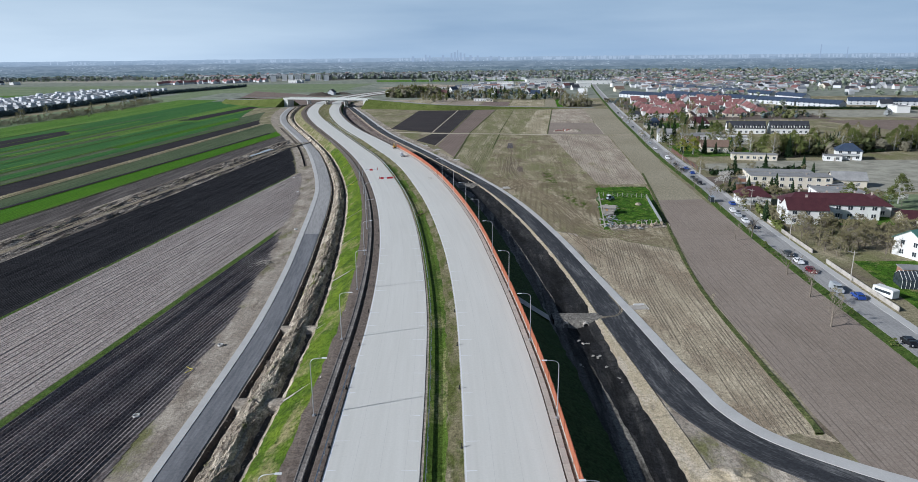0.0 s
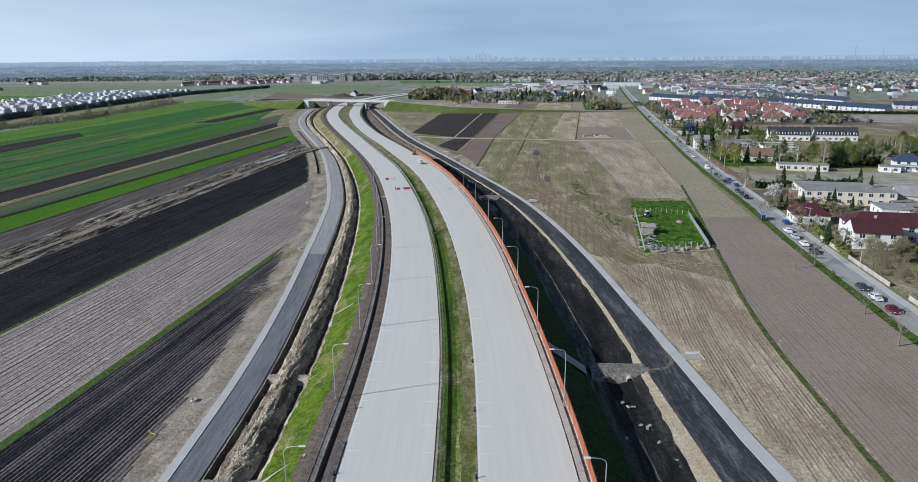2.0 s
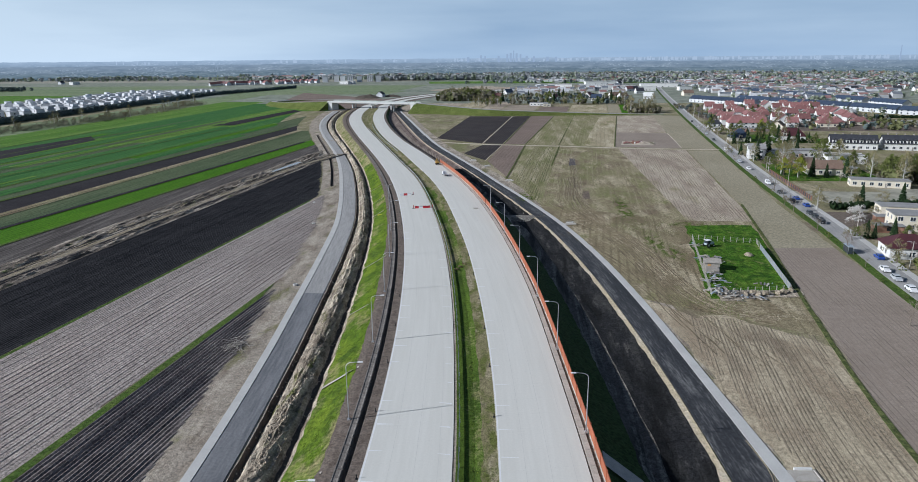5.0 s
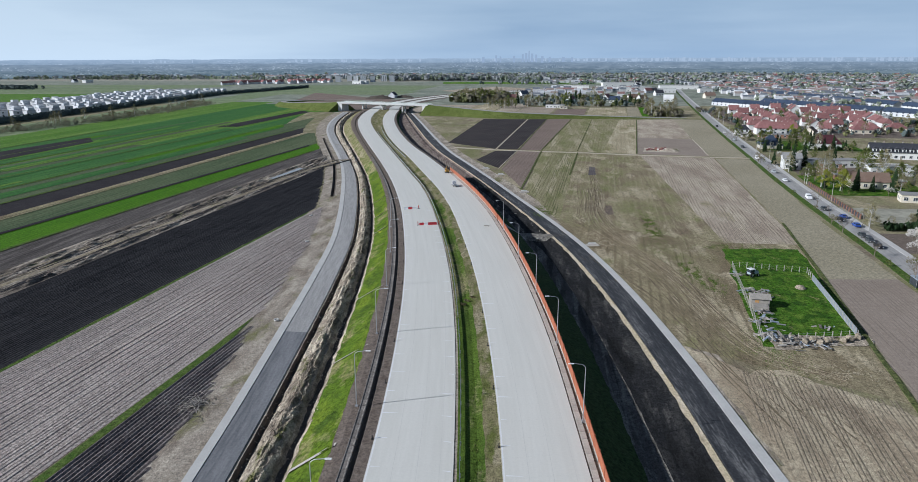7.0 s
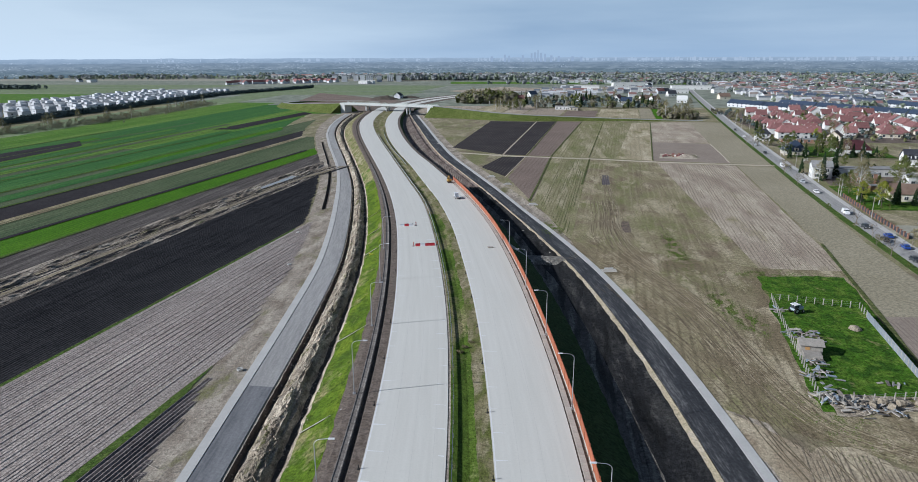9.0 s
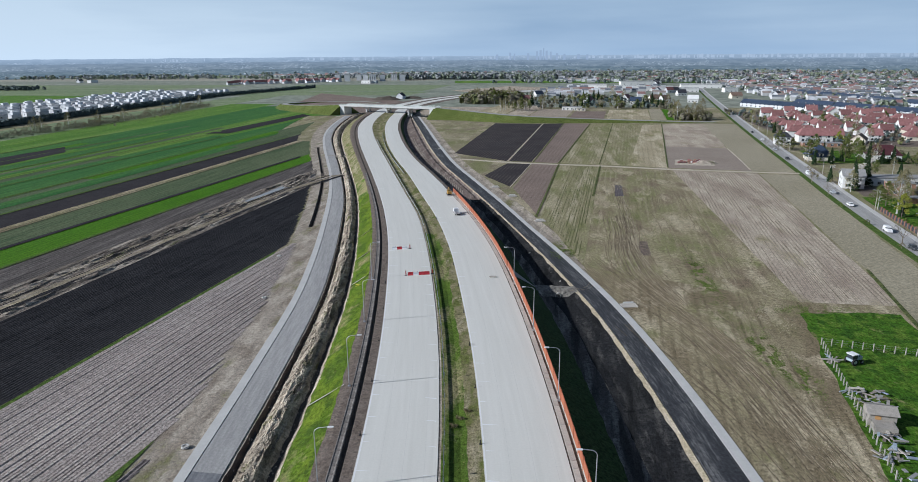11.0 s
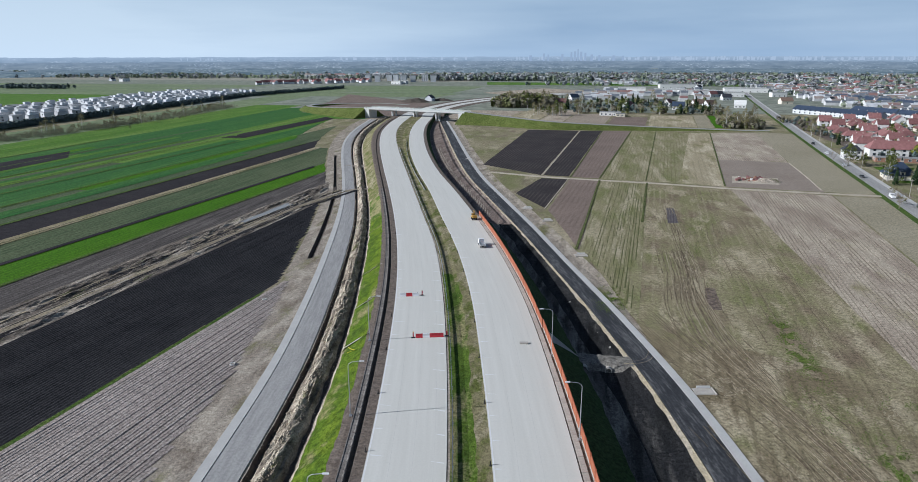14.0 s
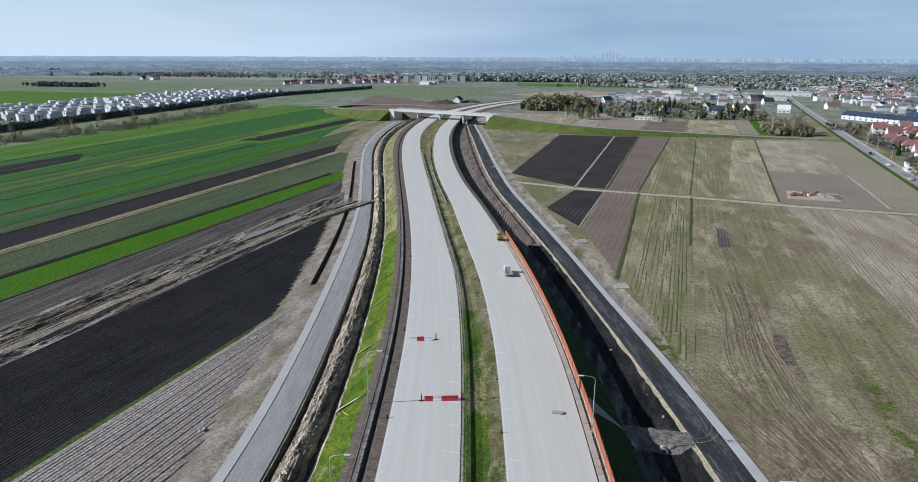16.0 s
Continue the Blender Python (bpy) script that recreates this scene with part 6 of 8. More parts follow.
random.seed(21)
cars = {}
order = [(131.3, 5, 0), (159, 4, 0), (164.1, 3, 1), (179.4, 2, 0), (188, 0, 0), (195.6, 1, 0), (228.7, 5, 0), (237.2, 0, 0), (246.2, 3, 0), (254, 0, 0), (266.5, 4, 0), (310.6, 5, 0), (318.1, 1, 0),
         (324.7, 1, 0), (339.3, 4, 0), (347.6, 5, 0), (353.1, 4, 0), (366, 1, 0), (388.4, 0, 1), (431, 0, 0), (457.2, 3, 0), (506.5, 0, 1), (560, 1, 0), (600, 3, 0), (650, 0, 0), (700, 5, 0)]
for y, c, v in order:
    x, h = road_at(y, -1.5 if c != 4 else 1.5)
    m = pose(x, y, 0.14, rz=h + (180 if c != 4 else 0))
    if (c, v) in cars:
        copy_thing(cars[c, v], m)
    else:
        cars[c, v] = car("van" if v else "car", m, PM[c], PAINT[c][0] + (" delivery van on the village road" if v else " car on the village road"), bool(v))

# ---- fenced garden plot ----
gpts = [(45.4, 230), (53.2, 285), (72.6, 281), (66.6, 235)]
fence = thing("fence", "pale concrete fence posts with wire round a garden", "fence")
fp = None
for a, b in ((0, 1), (1, 2), (2, 3), (3, 0)):
    A, B = Vector(gpts[a]), Vector(gpts[b])
    n = max(4, int((B - A).length / 1.9))
    for k in range(n):
        p = A + (B - A) * k / n
        if fp is None:
            fp = part("post", boxes((-0.08, 0.08, -0.08, 0.08, -0.2, 1.7)), M_BLOCK, fence)
            c = fp
        else:
            c = fp.copy()
            scene.collection.objects.link(c)
        c.matrix_basis = pose(p.x, p.y, 0.1)
    part("wire", tubes(*[((A.x, A.y, z), (B.x, B.y, z), 0.012, 0.012) for z in (0.6, 1.1, 1.6)], sides=3), M_STEEL, fence)
M_SHEET = mat("weathered_sheet_metal", (0.20, 0.225, 0.25), (0.28, 0.305, 0.335), 0.6, rough=0.5, rand=0.08)
ms = thing("metal_screen", "grey sheet-metal screen along the garden edge", "fence", at=pose(66.8, 236, 0, rz=-7.2))
for k in range(15):
    part("sheet", boxes((-0.04, 0.04, 2.6 * k + 0.02, 2.6 * k + 2.56, 0.1, 1.75)), M_SHEET, ms)
hut = thing("hut", "weathered wooden hut with a patched board roof", "hut", at=pose(51.2, 253, 0.1, rz=-8))
part("wall", gable_walls(4.2, 3.6, 2.3, 0.7, 0), M_WOODF, hut)
part("roof", gable_roof(4.3, 3.7, 2.35, 0.7, over=0.3, t=0.08), M_WOODF, hut)
part("door", boxes((-1.2, -0.3, -1.85, -1.78, 0, 1.9)), mat("orange_ply", (0.45, 0.24, 0.09), (0.5, 0.3, 0.13), 2), hut)
part("lean_to", boxes((-1.8, 1.6, -4.6, -1.9, 0, 1.3)), M_WOODF, hut)
M_JUNK = [M_WOODF, M_FELT, M_BLOCK, mat("weathered_board", (0.16, 0.14, 0.12), (0.30, 0.27, 0.235), 1.0, rand=0.25), mat("blue_grey_tarp", (0.28, 0.34, 0.40), (0.40, 0.45, 0.5), 1.0)]
M_STRAW = mat("old_straw", (0.24, 0.20, 0.15), (0.38, 0.33, 0.25), 1.5, bump=0.1, grain=0.3, grain_scale=4)
field("field_53", [(46.5, 226.5), (68, 231), (69.5, 236), (47, 234)], M_BERM, "trampled earth and straw south of the garden", z=0.15, ragged=1.4)
random.seed(8)


def scrap_heap(x, y, n, spread, label, tall=0.8):
    e = thing("scrap_heap", label, "scrap heap", "scrap in the garden", pose(x, y, 0.1))
    for k in range(n):
        L, W, T = random.uniform(0.8, 2.7), random.uniform(0.12, 0.6), random.uniform(0.04, 0.2)
        bm = boxes((-L / 2, L / 2, -W / 2, W / 2, 0, T))
        bmesh.ops.transform(bm, matrix=pose(random.gauss(0, spread), random.gauss(0, spread * 0.7), random.uniform(0, tall), random.uniform(-14, 14), random.uniform(-14, 14), random.uniform(0, 180)), verts=bm.verts)
        part(random.choice(("board", "sheet", "plank")), bm, random.choice(M_JUNK), e)


scrap_heap(52.3, 262, 26, 1.8, "heap of boards and sheets on grass")
scrap_heap(52.6, 277, 8, 0.8, "few pale parts beside an old tractor", 0.4)
M_TRACTOR = mat("faded_blue_paint", (0.30, 0.37, 0.42), (0.42, 0.48, 0.52), 1.5, rough=0.6)
tractor = thing("tractor", "small faded blue tractor parked on grass", "tractor", at=pose(56.2, 276.2, 0.12, rz=-62))
part("bonnet", boxes((-0.4, 0.4, 0.3, 2.0, 0.75, 1.45)), M_TRACTOR, tractor)
part("cab", boxes((-0.75, 0.75, -1.2, 0.3, 0.8, 1.3)), M_TRACTOR, tractor)
part("cab_window", boxes((-0.7, 0.7, -1.1, 0.2, 1.3, 2.2)), M_GLASS, tractor)
part("roof", boxes((-0.85, 0.85, -1.3, 0.4, 2.2, 2.32)), M_WPLAST, tractor)
part("exhaust", tubes(((0.3, 1.2, 1.45), (0.3, 1.2, 2.3), 0.05, 0.05)), M_BLACK, tractor)
for x in (-0.85, 0.85):
    wheel(tractor, x, -0.6, 0.72, 0.36)
    wheel(tractor, x * 0.85, 1.6, 0.42, 0.26)
scrap_heap(48.8, 242, 24, 1.6, "heap of old planks beside the fence")
scrap_heap(48.0, 233, 30, 2.0, "heap of pale boards and grey tarpaulin", 1.0)
scrap_heap(51.0, 229.5, 24, 2.0, "heap of old timber and rubble")
scrap_heap(50.4, 247.5, 20, 1.5, "heap of old boards beside a hut")
scrap_heap(53.4, 258.2, 18, 1.3, "heap of grey and brown boards", 1.1)
scrap_heap(55.4, 229.0, 16, 1.8, "rubble and old timber beside bales", 0.5)
scrap_heap(61.5, 239.5, 7, 1.2, "few pale sheets lying on grass", 0.3)
bale = None
for x, y in ((54.0, 230.2), (56.2, 231.6), (57.0, 229.8), (59.2, 231.4), (62.4, 231.8), (64.2, 233.0), (66.4, 234.2)):
    m = pose(x, y, 0.08, rz=random.uniform(0, 180))
    if bale:
        copy_thing(bale, m)
    else:
        bale = thing("straw_bale", "old grey-brown round straw bale", "straw bale", "straw bales by the garden", m)
        bm = tubes(((-0.6, 0, 0.6), (0.6, 0, 0.6), 0.62, 0.62), sides=14)
        bmesh.ops.subdivide_edges(bm, edges=bm.edges, cuts=2, use_grid_fill=True)
        for v in bm.verts:
            v.co += 0.14 * noise.noise_vector(v.co * 1.7)
        part("roll", bm, M_STRAW, bale)
hay = thing("hay_heap", "small heap of hay on the lawn", "hay heap", at=pose(66.0, 267, 0.1))
bm = bmesh.new()
bmesh.ops.create_icosphere(bm, subdivisions=3, radius=1.3)
for v in bm.verts:
    v.co *= 1 + 0.25 * noise.noise(v.co * 2)
    v.co.z = max(0, v.co.z * 0.7)
part("hay", bm, M_STRAW, hay)
# builders' plot with stacked bricks
site = thing("brick_pile", "pallets of red bricks and rubble on bare soil", "brick pile", at=pose(74, 543, 0.1))
for k in range(40):
    x, y = random.uniform(-9, 8), random.uniform(-5, 6)
    part("brick_pallet", boxes((x, x + 1.1, y, y + 1.0, 0, random.choice((0.6, 1.1)))), random.choice((M_TILE_RED, M_TILE_RED, M_BRICK, M_WHITE)), site)
mound("earth_mound_3", 80, 540, 8, 5, 1.4, M_DIRT, "heap of pale excavated soil on a plot")


# ---- trees ----
M_BARK = mat("grey_bark", (0.10, 0.085, 0.07), (0.17, 0.15, 0.125), 1.5, bump=0.05)
M_BIRCH = mat("birch_bark", (0.40, 0.39, 0.36), (0.52, 0.51, 0.48), 1.5)
M_TWIG = mat("bare_twigs", (0.17, 0.145, 0.115), (0.25, 0.215, 0.175), 1.0, rand=0.2)
M_LEAF_Y = mat("yellow_spring_leaves", (0.22, 0.25, 0.03), (0.30, 0.31, 0.06), 0.8, rand=0.2)
M_LEAF_G = mat("fresh_spring_leaves", (0.10, 0.125, 0.035), (0.165, 0.18, 0.058), 0.8, rand=0.2)
M_LEAF_D = mat("conifer_needles", (0.018, 0.035, 0.015), (0.035, 0.06, 0.024), 0.8, rand=0.25)
M_LEAF_B = mat("budding_twigs", (0.19, 0.17, 0.085), (0.28, 0.25, 0.14), 0.8, rand=0.2)
M_BLOOM = mat("white_blossom", (0.50, 0.48, 0.44), (0.66, 0.64, 0.60), 0.8)


def leaves(rng, centres, radii, per, size, flat=0.8):
    """Small leaf quads thrown round clump centres."""
    n = len(centres) * per
    c = np.repeat(np.asarray(centres, float), per, 0)
    r = np.repeat(np.asarray(radii, float), per)[:, None]
    d = rng.normal(size=(n, 3))
    d /= np.linalg.norm(d, axis=1)[:, None]
    p = c + d * r * rng.uniform(0.35, 1.0, (n, 1)) * np.array([1, 1, flat])
    u = rng.normal(size=(n, 3))
    u /= np.linalg.norm(u, axis=1)[:, None]
    v = np.cross(u, rng.normal(size=(n, 3)))
    v /= np.linalg.norm(v, axis=1)[:, None]
    s = size * rng.uniform(0.6, 1.3, (n, 1))
    q = np.stack([p - u * s, p - v * s * 0.6, p + u * s, p + v * s * 0.6], 1).reshape(-1, 3)
    return q, [(4 * i, 4 * i + 1, 4 * i + 2, 4 * i + 3) for i in range(n)]


def branches(bm, rng, base, direction, length, radius, depth, tips, spread=0.6, sides=4):
    end = base + direction * length
    tube(bm, base, end, radius, radius * 0.62, sides if depth < 2 else 3)
    if depth >= 4:
        tips.append(end)
        return
    for k in range(3 if depth < 3 else 4):
        t = rng.uniform(0.5, 1.0)
        d = (direction + Vector(rng.normal(size=3)) * spread + Vector((0, 0, 0.12))).normalized()
        branches(bm, rng, base + direction * length * t, d, length * rng.uniform(0.55, 0.8), max(radius * 0.5, 0.018), depth + 1, tips, spread, sides)


def bare_tree(at, seed, h, label, group, name="bare_tree", leafy=None, per=5):
    rng = np.random.default_rng(seed)
    e = thing(name, label, "tree", group, at)
    bm = bmesh.new()
    tips = []
    tube(bm, Vector((0, 0, -0.2)), Vector((0, 0, h * 0.28)), h * 0.02, h * 0.015, 6)
    for k in range(4):
        d = Vector((rng.normal() * 0.45, rng.normal() * 0.45, 1)).normalized()
        branches(bm, rng, Vector((0, 0, h * (0.18 + 0.03 * k))), d, h * 0.27, h * 0.009, 1, tips, 0.5)
    part("trunk", bm, M_TWIG, e)
    if leafy:
        q, f = leaves(rng, tips, [h * 0.05] * len(tips), per, h * 0.016)
        obj("crown", q, f, leafy, e)
    return e


def leaf_tree(at, seed, h, w, material, label, group, bark=None, clumps=46, per=44, leaf=0.22, low=0.25):
    rng = np.random.default_rng(seed)
    e = thing("leafy_tree", label, "tree", group, at)
    bm = bmesh.new()
    tube(bm, Vector((0, 0, -0.2)), Vector((0, 0, h * 0.75)), h * 0.022, h * 0.006, 6)
    cs, rs = [], []
    for k in range(clumps):
        t = low + (1 - low) * rng.random() ** 0.8
        rad = w / 2 * math.sin(min(1.0, (t - low) / (1 - low) * 0.9 + 0.14) * math.pi) ** 0.7 * rng.uniform(0.35, 1.0)
        a = rng.uniform(0, math.tau)
        c = Vector((rad * math.cos(a), rad * math.sin(a), h * t))
        cs.append(tuple(c))
        rs.append(h * rng.uniform(0.06, 0.12))
        if k % 3 == 0:
            tube(bm, Vector((0, 0, h * t * 0.7)), c, h * 0.006, h * 0.002, 3)
    part("trunk", bm, bark or M_BARK, e)
    q, f = leaves(rng, cs, rs, per, leaf)
    obj("crown", q, f, material, e)
    return e


def conifer(at, seed, h, w, group, label="dark green conifer in a garden"):
    rng = np.random.default_rng(seed)
    e = thing("conifer", label, "tree", group, at)
    part("trunk", tubes(((0, 0, -0.2), (0, 0, h * 0.97), h * 0.016, 0.02)), M_BARK, e)
    v, f = [], []
    for k in range(420):
        t = rng.random() ** 0.8
        z = h * (0.06 + 0.92 * t)
        L = w / 2 * (1 - t) ** 0.85 * rng.uniform(0.7, 1.12) + 0.1
        a = rng.uniform(0, math.tau)
        d, s = np.array([math.cos(a), math.sin(a), -0.32]), np.array([-math.sin(a), math.cos(a), 0]) * (0.16 * L + 0.08)
        p = np.array([0, 0, z])
        i = len(v)
        v += [p + d * L * 0.15, p + d * L * 0.6 + s, p + d * L, p + d * L * 0.6 - s, p + d * L * 0.6 + np.array([0, 0, 0.25])]
        f += [(i, i + 1, i + 4), (i + 1, i + 2, i + 4), (i + 2, i + 3, i + 4), (i + 3, i, i + 4)]
    obj("crown", v, f, M_LEAF_D, e)
    return e


random.seed(31)
GT = "trees of the village"
T = {
    "bare1": bare_tree(pose(96.6, 272, 0), 1, 9, "bare roadside tree with a fine crown", "roadside trees"),
    "bare2": bare_tree(pose(84.4, 213, 0), 2, 8, "bare roadside tree with a fine crown", "roadside trees"),
    "bud1": bare_tree(pose(108, 206, 0), 3, 7.5, "brownish budding tree in a thicket", "thicket trees", "budding_tree", M_LEAF_B, 9),
    "bud2": bare_tree(pose(113, 200, 0), 4, 8.5, "brownish budding tree in a thicket", "thicket trees", "budding_tree", M_LEAF_B, 10),
    "bloom": bare_tree(pose(150, 268, 0), 5, 6.5, "tree covered in white blossom", GT, "blossom_tree", M_BLOOM, 9),
    "yel": leaf_tree(pose(127, 412, 0), 6, 9, 6.5, M_LEAF_Y, "yellow-green tree in spring leaf", GT),
    "gr": leaf_tree(pose(178, 398, 0), 7, 13, 9, M_LEAF_G, "tall green tree in fresh leaf", GT, bark=M_BIRCH, per=40, leaf=0.28),
    "gr2": leaf_tree(pose(190, 402, 0), 8, 11, 7, M_LEAF_G, "green tree in fresh leaf", GT, per=36, leaf=0.26),
    "bir": leaf_tree(pose(165, 404, 0), 9, 14, 7, M_LEAF_B, "tall birch with brown buds", GT, bark=M_BIRCH, clumps=60, per=22, leaf=0.2, low=0.2),
    "con1": conifer(pose(131, 466, 0), 10, 13, 6, GT),
    "con2": conifer(pose(136, 476, 0), 11, 9, 4.2, GT),
    "bush": leaf_tree(pose(110, 236, 0), 12, 3.2, 3.4, M_LEAF_G, "round green garden bush", "garden bushes", clumps=22, per=34, leaf=0.16, low=0.08),
}


def put(k, x, y, s=None):
    m = pose(x, y, 0, rz=random.uniform(0, 360))
    o = copy_thing(T[k], m)
    o.scale = [s or random.uniform(0.8, 1.2)] * 3
    return o


for x, y in ((92.5, 217), (82.3, 146), (79.5, 141), (86.5, 178), (103, 330), (107, 352), (110, 372), (116, 452), (120, 484), (136, 616), (84, 160), (100, 300), (132, 585)):
    put(random.choice(("bare1", "bare2")), x - 1.0, y)
for y in (118, 131, 149, 156, 171, 187, 196, 204, 222, 231, 244, 258, 290, 318, 342, 366, 398, 428):
    put(random.choice(("bush", "bare2", "bush", "bud1")), float(np.interp(y, [q[1] for q in rr], [q[0] for q in rr])) - random.uniform(4.4, 6.2), y, random.uniform(0.35, 0.7))
for k in range(74):                                  # thicket south of the large house
    put(random.choice(("bud1", "bud2", "bud1", "bare2")), random.uniform(104, 146), random.uniform(192, 230), random.uniform(0.7, 1.15))
for k in range(34):
    put(random.choice(("bush", "bud1", "con2", "bush")), *random.choice(((random.uniform(104, 112), random.uniform(228, 300)), (random.uniform(110, 165), random.uniform(284, 292)), (random.uniform(112, 170), random.uniform(334, 345)))), random.uniform(0.5, 1.1))
for x, y in ((108, 246), (110, 256), (106, 262), (119, 318), (122, 322), (116, 312), (155, 262), (162, 268), (168, 262), (111, 300)):
    put(random.choice(("bloom", "bud1", "bloom")), x, y)
for x, y in ((113, 290), (116, 296), (119, 290), (122, 298), (126, 292), (120, 284), (126, 318), (132, 296), (110, 280)):
    put(random.choice(("con2", "bud1", "gr2")), x, y, random.uniform(0.55, 0.9))
for k in range(84):                                  # tall row of trees behind the village
    u = k / 84
    put(random.choice(("gr", "gr2", "bir", "bir", "gr", "con1")), 168 + 150 * u + random.uniform(-3, 3), 396 + 50 * u + random.uniform(-9, 14), random.uniform(0.75, 1.15))
for k in range(44):
    put(random.choice(("gr2", "bir", "gr", "bir")), random.uniform(250, 460), random.uniform(420, 470) + 10, random.uniform(0.6, 0.9))
for x, y, k in ((132, 405, "yel"), (128, 418, "bir"), (135, 430, "bir"), (140, 410, "con2"), (146, 408, "con2"), (155, 408, "con1"), (160, 425, "yel"), (165, 440, "bir"), (158, 446, "gr"), (170, 470, "gr"),
                (128, 486, "con2"), (138, 484, "con1"), (141, 478, "con1"), (166, 500, "con2"), (171, 503, "bush"), (178, 547, "con2"), (184, 548, "con2"), (192, 549, "con2"), (160, 552, "gr2"), (172, 550, "con1"),
                (150, 545, "con2"), (142, 545, "bush"), (138, 600, "bare1"), (146, 610, "bush"), (190, 640, "yel"), (220, 690, "bir"), (165, 700, "con2"), (160, 745, "bir"), (210, 730, "gr2")):
    put(k, x, y)
for k in range(40):
    put(random.choice(("bush", "con2", "bud1", "gr2", "bir")), random.uniform(165, 330), random.uniform(630, 960), random.uniform(0.5, 0.8))
n = 0
while n < 110:                                       # garden trees between the houses
    x, y = random.choice(((random.uniform(122, 185), random.uniform(396, 520)), (random.uniform(108, 175), random.uniform(255, 345)), (random.uniform(136, 200), random.uniform(535, 620))))
    if any(math.hypot(x - a, y - b) < r for a, b, r in SITES):
        continue
    put(random.choice(("bir", "gr2", "con2", "bud1", "bud2", "bush", "bush", "bloom", "gr")), x, y, random.uniform(0.5, 0.95))
    n += 1
for k in range(26):                                  # leafless poplars by the lane
    put(random.choice(("bir", "bare1", "bud2")), random.uniform(108, 138), random.uniform(795, 840), random.uniform(0.9, 1.35))
for k in range(52):                                  # wood beside the motorway bend
    put(random.choice(("bir", "gr", "bud2", "bir")), random.uniform(-118, -55), random.uniform(1000, 1100), random.uniform(0.9, 1.3))
for k in range(54):                                  # garden trees of the farm cluster
    put(random.choice(("con1", "con1", "bir", "gr", "bud2", "con2")), random.uniform(-50, 135), random.uniform(925, 1120), random.uniform(0.7, 1.25))
for k in range(16):
    put(random.choice(("bir", "gr2")), random.uniform(-70, -35), random.uniform(898, 930), random.uniform(0.7, 1.0))
for k in range(64):                                  # bushes west of the green fields
    u = random.random()
    put(random.choice(("bud1", "bud2", "bir", "bud1")), -462 + 26 * math.sin(u * 3.1) + random.uniform(-16, 10), 560 + 390 * u, random.uniform(0.7, 1.1))


# ---- far woods, hedge and far roofs: beyond counting ----
def blobs(name, xyhs, material, label, category, seed, squash=1.0):
    """Many ragged small crowns in one mesh."""
    q = np.asarray(xyhs, float)
    h = q[:, 2]
    per = 32
    r = np.random.default_rng(seed)
    n = len(q) * per
    c, hh = np.repeat(np.stack([q[:, 0], q[:, 1], h * 0.5], 1), per, 0), np.repeat(h, per)[:, None]
    d = r.normal(size=(n, 3))
    d /= np.linalg.norm(d, axis=1)[:, None]
    mid = c + d * hh * 0.47 * squash * r.uniform(0.55, 1.0, (n, 1)) * np.array([0.9, 0.9, 1.0])
    face = d + 0.35 * r.normal(size=(n, 3)) + np.array([0, 0, 0.5])
    face /= np.linalg.norm(face, axis=1)[:, None]
    u = np.cross(face, r.normal(size=(n, 3)))
    u /= np.linalg.norm(u, axis=1)[:, None]
    w = np.cross(face, u)
    size = hh * 0.22 * r.uniform(0.6, 1.3, (n, 1))
    v = np.stack([mid - u * size, mid - w * size * 0.8, mid + u * size, mid + w * size * 0.8], 1).reshape(-1, 3)
    f = [(4 * i, 4 * i + 1, 4 * i + 2, 4 * i + 3) for i in range(n)]
    v[:, 2] = np.maximum(v[:, 2], 0.05)
    return tagged(obj(name, v, f, material), label, category, "", "stuff")


rng = np.random.default_rng(77)
# wood colours made paler and cooler to stand for haze
M_WOOD1 = mat("hazed_leafless_wood", (0.25, 0.265, 0.265), (0.36, 0.375, 0.375), 0.02, fine=20)
M_WOOD2 = mat("hazed_spring_wood", (0.19, 0.23, 0.165), (0.28, 0.315, 0.23), 0.02, fine=20)
M_WOOD3 = mat("hazed_evergreen_wood", (0.085, 0.115, 0.11), (0.14, 0.17, 0.16), 0.02, fine=20)
hedge = []
for u in np.linspace(0, 1, 900):
    p = Vector((-512, 640)).lerp(Vector((-522, 850)), u * 2.5) if u < 0.4 else Vector((-522, 850)).lerp(Vector((-540, 1160)), (u - 0.4) / 0.35) if u < 0.75 else Vector((-540, 1160)).lerp(Vector((-481, 1440)), (u - 0.75) / 0.25)
    hedge.append((p.x + rng.normal() * 1.6, p.y, rng.uniform(4.5, 7)))
blobs("evergreen_hedge", hedge, M_WOOD3, "long dark evergreen hedge before a white estate", "hedge", 1)
bushes = []
for u in rng.random(620):
    bushes.append((-458 + 22 * math.sin(u * 3.1) + rng.normal() * 7, 540 + 430 * u, rng.uniform(2.0, 5.0)))
twq, twf = leaves(np.random.default_rng(6), [(x, y, h * 0.5) for x, y, h in bushes], [h * 0.62 for x, y, h in bushes], 60, 0.36, 1.1)
tagged(obj("bare_bushes", twq, twf, mat("bare_bush_twigs", (0.19, 0.19, 0.125), (0.30, 0.29, 0.20), 0.2, fine=10)), "belt of bare grey bushes beside green fields", "bushes", "", "stuff")
